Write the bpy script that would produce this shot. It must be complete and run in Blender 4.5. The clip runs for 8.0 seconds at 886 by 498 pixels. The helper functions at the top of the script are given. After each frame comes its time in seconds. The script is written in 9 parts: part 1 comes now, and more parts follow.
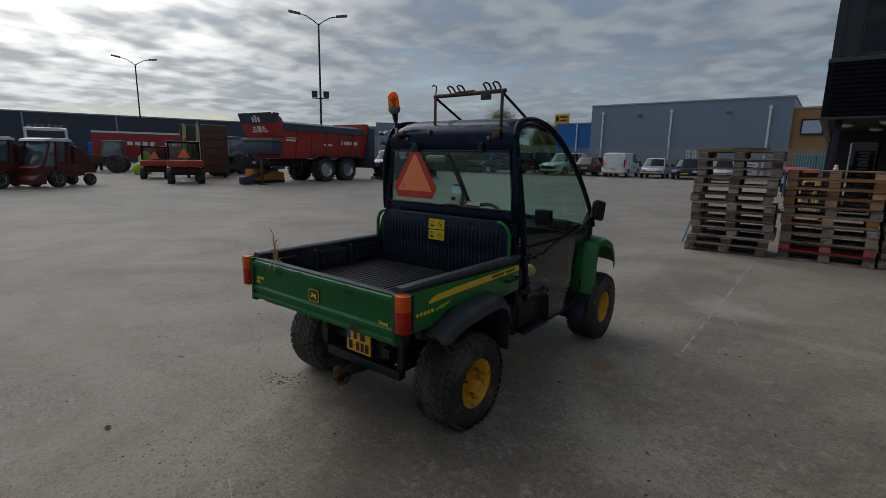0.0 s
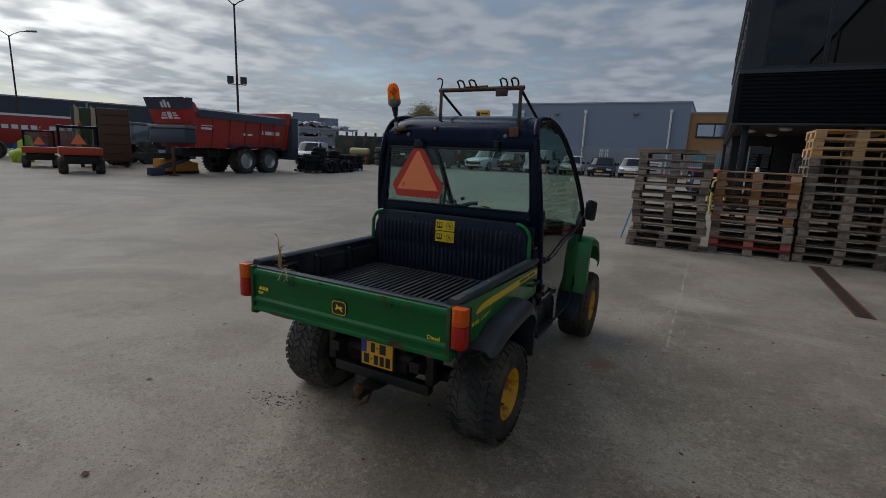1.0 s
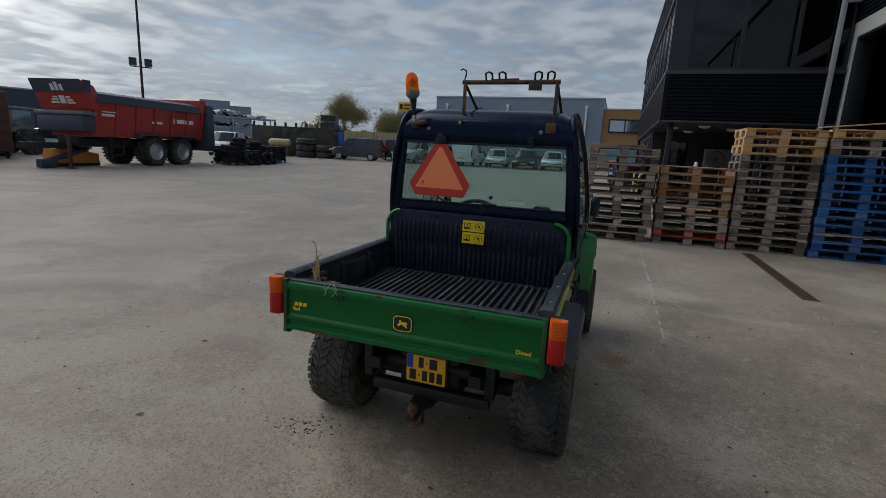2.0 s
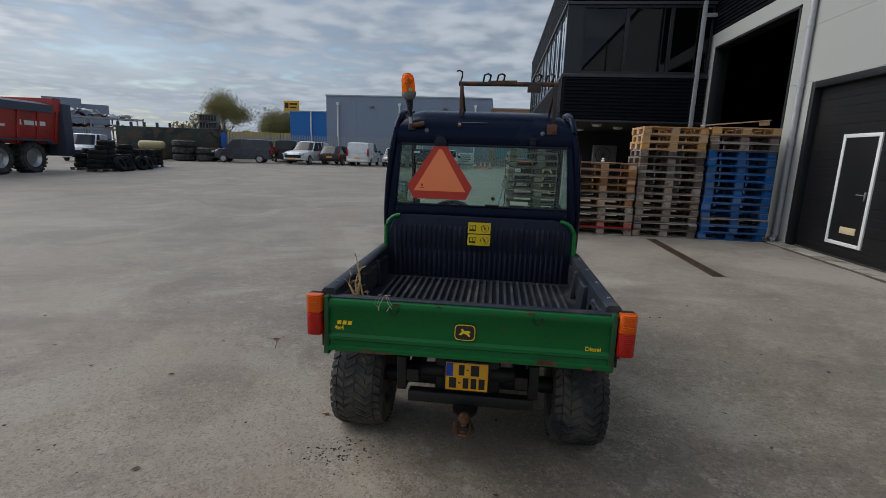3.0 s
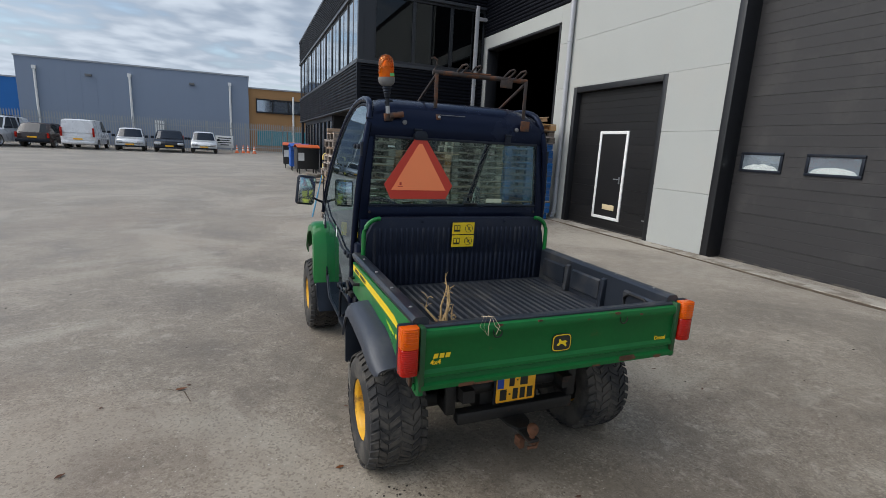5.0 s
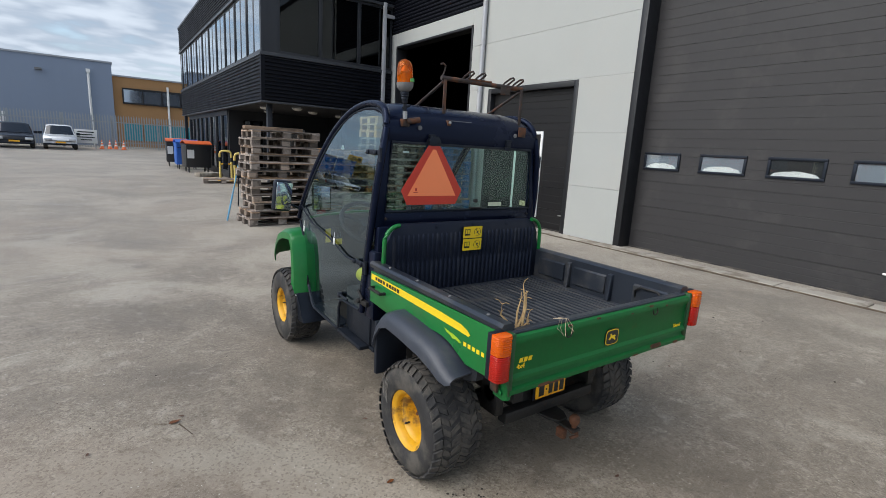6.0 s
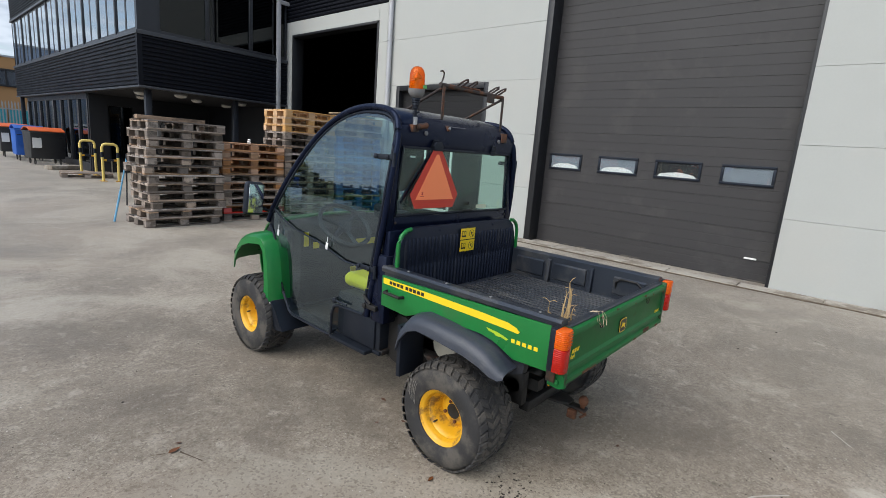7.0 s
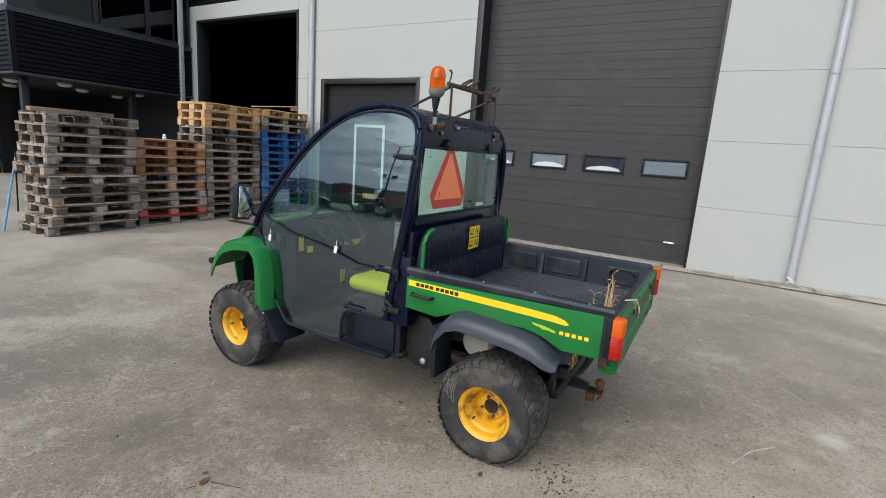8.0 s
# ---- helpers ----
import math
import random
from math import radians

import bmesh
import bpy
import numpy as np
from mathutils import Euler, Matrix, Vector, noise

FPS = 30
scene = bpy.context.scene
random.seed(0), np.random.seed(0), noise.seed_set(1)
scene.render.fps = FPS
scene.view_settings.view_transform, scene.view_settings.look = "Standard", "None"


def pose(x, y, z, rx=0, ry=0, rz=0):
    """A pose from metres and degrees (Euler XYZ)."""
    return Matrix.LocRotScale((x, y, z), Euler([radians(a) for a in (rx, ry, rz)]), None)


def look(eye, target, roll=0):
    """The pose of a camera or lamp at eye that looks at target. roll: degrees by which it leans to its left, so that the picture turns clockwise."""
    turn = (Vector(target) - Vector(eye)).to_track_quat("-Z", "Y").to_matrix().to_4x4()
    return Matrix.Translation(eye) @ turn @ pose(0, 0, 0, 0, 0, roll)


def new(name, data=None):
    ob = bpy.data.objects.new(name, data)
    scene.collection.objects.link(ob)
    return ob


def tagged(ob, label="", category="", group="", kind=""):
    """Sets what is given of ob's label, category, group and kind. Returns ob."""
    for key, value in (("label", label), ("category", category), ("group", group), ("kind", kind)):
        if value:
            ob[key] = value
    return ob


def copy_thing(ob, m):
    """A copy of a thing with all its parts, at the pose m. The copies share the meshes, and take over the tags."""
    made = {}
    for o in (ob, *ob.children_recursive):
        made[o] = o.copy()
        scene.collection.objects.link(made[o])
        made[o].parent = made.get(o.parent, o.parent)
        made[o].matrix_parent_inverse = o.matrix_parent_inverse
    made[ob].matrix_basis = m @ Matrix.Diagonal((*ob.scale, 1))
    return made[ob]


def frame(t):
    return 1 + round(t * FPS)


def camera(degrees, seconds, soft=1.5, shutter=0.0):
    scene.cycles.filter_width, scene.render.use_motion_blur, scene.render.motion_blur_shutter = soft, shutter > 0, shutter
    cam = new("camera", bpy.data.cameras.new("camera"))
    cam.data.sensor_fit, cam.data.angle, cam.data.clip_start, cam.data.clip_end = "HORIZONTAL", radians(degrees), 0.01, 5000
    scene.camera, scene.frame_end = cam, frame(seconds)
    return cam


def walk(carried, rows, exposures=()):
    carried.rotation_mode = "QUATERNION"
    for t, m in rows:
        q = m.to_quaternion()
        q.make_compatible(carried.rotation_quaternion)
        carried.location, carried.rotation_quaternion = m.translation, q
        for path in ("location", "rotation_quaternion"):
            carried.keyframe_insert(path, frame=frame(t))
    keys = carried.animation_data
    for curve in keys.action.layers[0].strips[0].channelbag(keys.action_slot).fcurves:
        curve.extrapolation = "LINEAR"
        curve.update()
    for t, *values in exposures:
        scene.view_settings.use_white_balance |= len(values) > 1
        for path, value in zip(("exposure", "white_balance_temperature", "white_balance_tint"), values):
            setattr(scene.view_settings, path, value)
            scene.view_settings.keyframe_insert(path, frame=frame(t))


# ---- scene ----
cam = camera(85.2, 8.0, soft=0.8)
PATH = [
    (0, (0.403, 0.101, 1.516), (-0.816, 1.642, 1.142), 1.1),
    (0.5, (0.106, 0.037, 1.516), (-1.017, 1.648, 1.133), 1.7),
    (1, (-0.205, -0.089, 1.525), (-1.143, 1.634, 1.136), 2.4),
    (2.3, (-1.138, -0.246, 1.519), (-1.643, 1.647, 1.118), 3.0),
    (2.5, (-1.28, -0.289, 1.52), (-1.677, 1.631, 1.126), 3.0),
    (3, (-1.62, -0.293, 1.51), (-1.828, 1.657, 1.119), 1.9),
    (3.5, (-1.943, -0.226, 1.504), (-1.96, 1.732, 1.097), 2.1),
    (4, (-2.296, -0.165, 1.521), (-2.001, 1.77, 1.109), 2.5),
    (4.5, (-2.61, -0.032, 1.517), (-2.103, 1.859, 1.108), 2.5),
    (5, (-2.9, 0.128, 1.516), (-2.154, 1.937, 1.106), 3.0),
    (5.2, (-3.041, 0.174, 1.519), (-2.171, 1.927, 1.111), 3.1),
    (6.3, (-3.697, 0.56, 1.533), (-2.474, 2.093, 1.138), 3.4),
    (6.5, (-3.818, 0.634, 1.534), (-2.514, 2.099, 1.145), 3.6),
    (7, (-4.11, 0.853, 1.548), (-2.619, 2.127, 1.155), 4.4),
    (7.5, (-4.307, 1.122, 1.519), (-2.703, 2.251, 1.126), 4.4),
    (8, (-4.495, 1.37, 1.534), (-2.783, 2.327, 1.145), 4.1),
]
EXPO = [(0.0, -0.88), (1, -0.72), (2.5, -0.37), (3, -0.24), (3.5, -0.20), (4.5, 0.12), (6.5, 0.53), (8, 0.58)]
walk(cam, [(t, look(eye, target, roll)) for t, eye, target, roll in PATH], EXPO)

# ---- world and sun ----
SUN_AZ, SUN_EL = 274.0, 48.0   # compass degrees from +y towards +x, and height
sd = Vector((math.sin(radians(SUN_AZ)) * math.cos(radians(SUN_EL)), math.cos(radians(SUN_AZ)) * math.cos(radians(SUN_EL)), math.sin(radians(SUN_EL))))


def node(nt, kind, **kw):
    n = nt.nodes.new(kind)
    for key, value in kw.items():
        n.inputs[key.replace("_", " ")].default_value = value
    return n


def math_node(nt, op, a, b=None, clamp=False):
    n = nt.nodes.new("ShaderNodeMath")
    n.operation, n.use_clamp = op, clamp
    for i, v in enumerate((a, b)):
        if v is None:
            continue
        if isinstance(v, (int, float)):
            n.inputs[i].default_value = v
        else:
            nt.links.new(v, n.inputs[i])
    return n.outputs[0]


def mix_node(nt, fac, a, b, blend="MIX"):
    n = nt.nodes.new("ShaderNodeMix")
    n.data_type, n.blend_type = "RGBA", blend
    for sock, v in ((n.inputs[0], fac), (n.inputs[6], a), (n.inputs[7], b)):
        if isinstance(v, (int, float)):
            sock.default_value = v
        elif isinstance(v, tuple):
            sock.default_value = (*v[:3], 1)
        else:
            nt.links.new(v, sock)
    return n.outputs[2]


def ramp_node(nt, v, lo, hi):
    n = nt.nodes.new("ShaderNodeMapRange")
    n.interpolation_type = "SMOOTHSTEP"
    nt.links.new(v, n.inputs[0])
    n.inputs[1].default_value, n.inputs[2].default_value = lo, hi
    return n.outputs[0]


def noise_node(nt, vec, scale, detail=4, rough=0.55, distort=0.0):
    n = node(nt, "ShaderNodeTexNoise", Scale=scale, Detail=detail, Roughness=rough, Distortion=distort)
    nt.links.new(vec, n.inputs["Vector"])
    return n.outputs["Fac"]


def build_world():
    w = bpy.data.worlds.new("sky")
    scene.world = w
    w.use_nodes = True
    nt = w.node_tree
    nt.nodes.clear()
    out, bg = nt.nodes.new("ShaderNodeOutputWorld"), nt.nodes.new("ShaderNodeBackground")
    sky = nt.nodes.new("ShaderNodeTexSky")
    sky.sky_type, sky.sun_disc = "NISHITA", False
    sky.sun_elevation, sky.sun_rotation = radians(SUN_EL), radians(SUN_AZ)
    co = nt.nodes.new("ShaderNodeTexCoord").outputs["Generated"]
    sep = nt.nodes.new("ShaderNodeSeparateXYZ")
    nt.links.new(co, sep.inputs[0])
    h = math_node(nt, "ADD", math_node(nt, "MAXIMUM", sep.outputs[2], 0.0), 0.10)
    comb = nt.nodes.new("ShaderNodeCombineXYZ")
    nt.links.new(math_node(nt, "DIVIDE", sep.outputs[0], h), comb.inputs[0])
    nt.links.new(math_node(nt, "DIVIDE", sep.outputs[1], h), comb.inputs[1])
    big = noise_node(nt, comb.outputs[0], 0.45, 3, 0.5, 0.3)
    mid = noise_node(nt, comb.outputs[0], 1.35, 3, 0.45, 0.2)
    puff = noise_node(nt, comb.outputs[0], 4.4, 3, 0.42, 0.15)
    rows = math_node(nt, "ADD", math_node(nt, "MULTIPLY", mid, 0.50), math_node(nt, "MULTIPLY", puff, 0.50))
    dens = math_node(nt, "ADD", math_node(nt, "MULTIPLY", big, 0.55), math_node(nt, "MULTIPLY", rows, 0.55))
    high = ramp_node(nt, sep.outputs[2], 0.16, 0.42)
    cover = ramp_node(nt, math_node(nt, "SUBTRACT", dens, math_node(nt, "MULTIPLY", high, 0.07)), 0.40, 0.56)
    shade = ramp_node(nt, rows, 0.64, 0.36)
    dot = nt.nodes.new("ShaderNodeVectorMath")
    dot.operation = "DOT_PRODUCT"
    nt.links.new(co, dot.inputs[0])
    dot.inputs[1].default_value = Vector((-0.86, 0.20, 0.42)).normalized()
    glow = math_node(nt, "POWER", math_node(nt, "MAXIMUM", dot.outputs["Value"], 0.0), 15.0)
    low = ramp_node(nt, sep.outputs[2], 0.26, 0.0)
    cloud = mix_node(nt, shade, (0.610, 0.685, 0.785), (0.310, 0.380, 0.485))
    cloud = mix_node(nt, math_node(nt, "MULTIPLY", glow, math_node(nt, "SUBTRACT", 1.0, math_node(nt, "MULTIPLY", shade, 0.72)), True), cloud, (4.4, 4.4, 4.2))
    west = math_node(nt, "POWER", math_node(nt, "MAXIMUM", dot.outputs["Value"], 0.0), 14.0)
    cloud = mix_node(nt, math_node(nt, "MULTIPLY", low, 0.38), cloud, mix_node(nt, west, (0.56, 0.63, 0.72), (1.25, 1.25, 1.20)))
    blue = nt.nodes.new("ShaderNodeMix")
    blue.data_type, blue.blend_type = "RGBA", "MULTIPLY"
    blue.inputs[0].default_value = 1.0
    nt.links.new(sky.outputs[0], blue.inputs[6])
    blue.inputs[7].default_value = (0.150, 0.145, 0.140, 1)
    nt.links.new(mix_node(nt, cover, blue.outputs[2], cloud), bg.inputs[0])
    bg.inputs[1].default_value = 0.88
    nt.links.new(bg.outputs[0], out.inputs[0])


build_world()
sun = new("sun", bpy.data.lights.new("sun", "SUN"))
sun.data.energy, sun.data.angle, sun.data.color = 1.75, radians(58), (1.0, 0.985, 0.97)
sun.matrix_world = look(sd * 50, (0, 0, 0))


# ---- materials ----
def mat(name, col, rough=0.6, metal=0.0, var=0.18, scale=6.0, fine=90.0, bump=0.15, dirt=None, dirt_amt=0.4, dirt_scale=3.0, dirt_lo=0.52, rand=0.0, spec=0.5, coat=0.0, stretch=(1, 1, 1), alt=None):
    """A painted or raw surface: two scales of tone, dirt patches and fine relief."""
    m = bpy.data.materials.new(name)
    m.use_nodes = True
    nt = m.node_tree
    p = nt.nodes["Principled BSDF"]
    co = nt.nodes.new("ShaderNodeTexCoord").outputs["Object"]
    info = nt.nodes.new("ShaderNodeObjectInfo")
    mp = nt.nodes.new("ShaderNodeVectorMath")
    mp.operation = "MULTIPLY_ADD"
    nt.links.new(co, mp.inputs[0])
    mp.inputs[1].default_value = stretch
    sc = nt.nodes.new("ShaderNodeVectorMath")
    sc.operation = "SCALE"
    sc.inputs[0].default_value = (37.0, 17.0, 23.0)
    nt.links.new(info.outputs["Random"], sc.inputs["Scale"])
    nt.links.new(sc.outputs[0], mp.inputs[2])
    vec = mp.outputs[0]
    n1 = noise_node(nt, vec, scale, 4)
    n2 = noise_node(nt, vec, fine, 3)
    lo = tuple(max(0.0, c * (1 - 1.6 * var)) for c in col)
    hi = tuple(min(1.0, c * (1 + 1.6 * var)) for c in col)
    tone = mix_node(nt, math_node(nt, "ADD", math_node(nt, "MULTIPLY", n1, 0.65), math_node(nt, "MULTIPLY", n2, 0.35)), lo, hi)
    rnode = math_node(nt, "ADD", math_node(nt, "MULTIPLY", n1, 0.24), rough - 0.12, True)
    if alt:
        pick = ramp_node(nt, math_node(nt, "FRACT", math_node(nt, "MULTIPLY", info.outputs["Random"], 13.7)), 0.45, 0.95)
        tone = mix_node(nt, pick, tone, mix_node(nt, n2, tuple(c * 0.7 for c in alt), tuple(c * 1.3 for c in alt)))
    if rand:
        hs = node(nt, "ShaderNodeHueSaturation")
        nt.links.new(tone, hs.inputs["Color"])
        nt.links.new(math_node(nt, "ADD", math_node(nt, "MULTIPLY", info.outputs["Random"], 2 * rand), 1 - rand), hs.inputs["Value"])
        nt.links.new(math_node(nt, "ADD", math_node(nt, "MULTIPLY", math_node(nt, "FRACT", math_node(nt, "MULTIPLY", info.outputs["Random"], 7.3)), 0.5), 0.75), hs.inputs["Saturation"])
        tone = hs.outputs[0]
    if dirt:
        mask = math_node(nt, "MULTIPLY", ramp_node(nt, noise_node(nt, vec, dirt_scale, 6, 0.65), dirt_lo, dirt_lo + 0.16), dirt_amt)
        tone = mix_node(nt, mask, tone, dirt)
        rnode = math_node(nt, "ADD", rnode, math_node(nt, "MULTIPLY", mask, 0.3), True)
    nt.links.new(tone, p.inputs["Base Color"])
    nt.links.new(rnode, p.inputs["Roughness"])
    p.inputs["Metallic"].default_value = metal
    p.inputs["Specular IOR Level"].default_value = spec
    p.inputs["Coat Weight"].default_value = coat
    p.inputs["Coat Roughness"].default_value = 0.12
    if bump:
        b = node(nt, "ShaderNodeBump", Strength=bump, Distance=0.004)
        nt.links.new(n2, b.inputs["Height"])
        nt.links.new(b.outputs[0], p.inputs["Normal"])
    return m


def glass(name, tint, gloss=1.0, rough=0.02, haze=0.0, haze_col=(0.3, 0.33, 0.32), coat_col=(0.90, 0.96, 1.0)):
    """A thin tinted pane: see-through, with a mirror coat by the Fresnel law and a film of dust."""
    m = bpy.data.materials.new(name)
    m.use_nodes = True
    nt = m.node_tree
    nt.nodes.clear()
    out = nt.nodes.new("ShaderNodeOutputMaterial")
    tr = node(nt, "ShaderNodeBsdfTransparent", Color=(*tint, 1))
    gl = node(nt, "ShaderNodeBsdfGlossy", Color=(*coat_col, 1), Roughness=rough)
    lw = node(nt, "ShaderNodeLayerWeight", Blend=0.5)
    fr = math_node(nt, "ADD", math_node(nt, "MULTIPLY", math_node(nt, "POWER", lw.outputs["Facing"], 5.0), 0.9), 0.045 * gloss, True)
    mx = nt.nodes.new("ShaderNodeMixShader")
    nt.links.new(fr, mx.inputs[0])
    nt.links.new(tr.outputs[0], mx.inputs[1])
    nt.links.new(gl.outputs[0], mx.inputs[2])
    last = mx
    if haze:
        df = node(nt, "ShaderNodeBsdfDiffuse", Color=(*haze_col, 1))
        co = nt.nodes.new("ShaderNodeTexCoord").outputs["Object"]
        m2 = nt.nodes.new("ShaderNodeMixShader")
        nt.links.new(math_node(nt, "MULTIPLY", ramp_node(nt, noise_node(nt, co, 5.0, 6, 0.6), 0.2, 0.8), haze), m2.inputs[0])
        nt.links.new(mx.outputs[0], m2.inputs[1])
        nt.links.new(df.outputs[0], m2.inputs[2])
        last = m2
    nt.links.new(last.outputs[0], out.inputs[0])
    return m


RUST = (0.16, 0.065, 0.025)
DUST = (0.30, 0.27, 0.22)
M_GREEN = mat("green_paint", (0.007, 0.150, 0.030), 0.32, 0, 0.14, 5, 60, 0.03, (0.06, 0.11, 0.045), 0.3, 4.0, 0.55, spec=0.36, coat=0.18)
M_GREEN_RUST = mat("green_paint_rusty", (0.006, 0.112, 0.026), 0.42, 0, 0.22, 4, 60, 0.05, RUST, 0.75, 6.0, 0.62, spec=0.22)
M_YELLOW = mat("yellow_paint", (0.66, 0.345, 0.010), 0.46, 0, 0.16, 7, 70, 0.05, (0.13, 0.065, 0.025), 0.85, 12.0, 0.49)
M_DECAL_Y = mat("yellow_decal", (0.80, 0.56, 0.012), 0.4, 0, 0.07, 7, 70, 0.0)
M_DECAL_B = mat("dark_decal", (0.012, 0.014, 0.012), 0.4, 0, 0.2, 7, 70, 0.0)
M_PLASTIC = mat("black_plastic", (0.0085, 0.0105, 0.015), 0.46, 0, 0.25, 5, 160, 0.22, (0.035, 0.035, 0.037), 0.4, 4.0, 0.5, spec=0.32)
M_LINER = mat("black_bed_liner", (0.019, 0.023, 0.031), 0.40, 0, 0.25, 4, 140, 0.2, (0.085, 0.08, 0.072), 0.50, 3.0, 0.48)
M_CAB = mat("dark_cab_enamel", (0.0045, 0.0065, 0.0165), 0.24, 0, 0.2, 5, 60, 0.03, (0.030, 0.031, 0.040), 0.25, 5.0, 0.57, spec=0.24)
M_HEAD = mat("black_headboard_plastic", (0.0085, 0.011, 0.019), 0.50, 0, 0.25, 4, 140, 0.2, (0.05, 0.05, 0.05), 0.4, 3.0, 0.52, spec=0.36)
M_RIBTOP = mat("scuffed_rib_highlight", (0.042, 0.045, 0.052), 0.42, 0, 0.3, 4, 140, 0.2, (0.13, 0.125, 0.115), 0.5, 3.0, 0.48)
M_PIPE = mat("grey_zinc_pipe", (0.43, 0.44, 0.46), 0.5, 0.25, 0.12, 3, 60, 0.05, (0.25, 0.24, 0.22), 0.35, 3, 0.5)
M_RIM_BLACK = mat("matt_black_wheel_cover", (0.005, 0.0055, 0.007), 0.6, 0, 0.2, 5, 90, 0.1, spec=0.2)
M_FENDER = mat("dark_grey_fender_plastic", (0.030, 0.036, 0.050), 0.44, 0, 0.22, 4, 150, 0.2, (0.12, 0.115, 0.10), 0.35, 3.0, 0.52)
M_TYRE = mat("tyre_rubber", (0.020, 0.0195, 0.020), 0.74, 0, 0.3, 7, 120, 0.3, (0.13, 0.115, 0.095), 0.55, 5.0, 0.43)
M_STEEL_DK = mat("dark_chassis_steel", (0.013, 0.0125, 0.012), 0.6, 0.2, 0.3, 8, 90, 0.3, RUST, 0.4, 8.0, 0.56)
M_GREEN_WORN = mat("worn_green_edge", (0.005, 0.060, 0.016), 0.5, 0, 0.25, 8, 80, 0.1, (0.07, 0.035, 0.02), 0.55, 14.0, 0.52)
M_RUST = mat("rusty_steel", (0.13, 0.055, 0.028), 0.75, 0.3, 0.4, 18, 150, 0.5, (0.05, 0.03, 0.02), 0.6, 12.0, 0.5)
M_RACK = mat("rust_flecked_black_tube", (0.045, 0.034, 0.030), 0.55, 0.3, 0.3, 18, 150, 0.3, (0.20, 0.075, 0.03), 0.7, 11.0, 0.48)
M_STEEL = mat("galvanised_steel", (0.42, 0.44, 0.46), 0.42, 0.8, 0.15, 12, 100, 0.1, (0.2, 0.19, 0.17), 0.3, 6, 0.5)
M_ORANGE = mat("orange_reflector", (1.0, 0.255, 0.095), 0.5, 0, 0.05, 6, 300, 0.1)
M_REDBORDER = mat("dark_red_reflector", (0.50, 0.034, 0.016), 0.4, 0, 0.1, 8, 300, 0.1)
M_SEAT = mat("yellow_seat_vinyl", (0.62, 0.58, 0.02), 0.45, 0, 0.12, 6, 120, 0.15, (0.12, 0.11, 0.03), 0.3, 5, 0.55)
M_STRAW = mat("dry_straw", (0.50, 0.365, 0.21), 0.85, 0, 0.3, 30, 200, 0.2, rand=0.2)
M_WHITE = mat("white_plastic", (0.78, 0.78, 0.76), 0.45, 0, 0.06, 6, 90, 0.03)
M_MIRROR = mat("mirror_silver", (0.88, 0.9, 0.9), 0.13, 1.0, 0.0, 5, 80, 0.0)
M_PLATE = mat("number_plate_yellow", (0.95, 0.47, 0.018), 0.4, 0, 0.06, 8, 120, 0.05, (0.3, 0.2, 0.08), 0.3, 14, 0.58)
M_BLUE = mat("plate_blue", (0.01, 0.06, 0.38), 0.4, 0, 0.1)
M_GREY = mat("grey_plastic", (0.16, 0.16, 0.16), 0.55, 0, 0.15, 6, 90, 0.1)
for m_, k_ in ((M_CAB, (0.45, 0.60, 1.0)), (M_HEAD, (0.6, 0.7, 1.0)), (M_PLASTIC, (0.7, 0.8, 1.0)), (M_LINER, (0.75, 0.85, 1.0))):
    m_.node_tree.nodes["Principled BSDF"].inputs["Specular Tint"].default_value = (*k_, 1)
G_CAB = glass("cab_rear_glass", (0.83, 0.92, 0.90), 0.6, 0.01, 0.006)
# one door glass in two copies: left mirror coat boosted for sky reflections
G_DOOR = glass("cab_door_glass", (0.60, 0.74, 0.68), 3.7, 0.008, 0.002, (0.16, 0.20, 0.17), (0.74, 0.89, 1.0))
G_DOOR_R = glass("cab_door_glass_less_coat", (0.60, 0.74, 0.68), 1.6, 0.008, 0.004, (0.16, 0.20, 0.17))
G_STRIP = glass("strip_window_glass", (0.30, 0.33, 0.38), 9.5, 0.012)
G_CLEAR = glass("clear_glass", (0.93, 0.95, 0.95), 1.4, 0.02)
G_WINDOW = glass("window_glass", (0.085, 0.095, 0.125), 0.8, 0.01)
G_CAR = glass("car_glass", (0.62, 0.70, 0.66), 1.6, 0.02)


def lens(name, col, em=0.0):
    m = bpy.data.materials.new(name)
    m.use_nodes = True
    p = m.node_tree.nodes["Principled BSDF"]
    p.inputs["Base Color"].default_value = (*col, 1)
    p.inputs["Roughness"].default_value = 0.15
    p.inputs["Subsurface Weight"].default_value = 0.15
    p.inputs["Subsurface Radius"].default_value = (0.02, 0.006, 0.002)
    p.inputs["Specular IOR Level"].default_value = 0.3
    nt = m.node_tree
    co = nt.nodes.new("ShaderNodeTexCoord").outputs["Object"]
    wv = node(nt, "ShaderNodeTexWave", Scale=38.0, Distortion=0.3)
    wv.bands_direction = "Z"
    nt.links.new(co, wv.inputs["Vector"])
    b = node(nt, "ShaderNodeBump", Strength=0.35, Distance=0.003)
    nt.links.new(wv.outputs["Fac"], b.inputs["Height"])
    nt.links.new(b.outputs[0], p.inputs["Normal"])
    return m


M_AMBER = lens("amber_lens", (0.66, 0.10, 0.003))
M_BEACON = glass("beacon_lens", (1.0, 0.34, 0.03), 1.2, 0.05, 0.62, (0.95, 0.20, 0.006), (1.0, 0.75, 0.5))
M_RED = lens("red_lens", (0.38, 0.010, 0.004))


# ---- mesh helpers ----
def B():
    return bmesh.new()


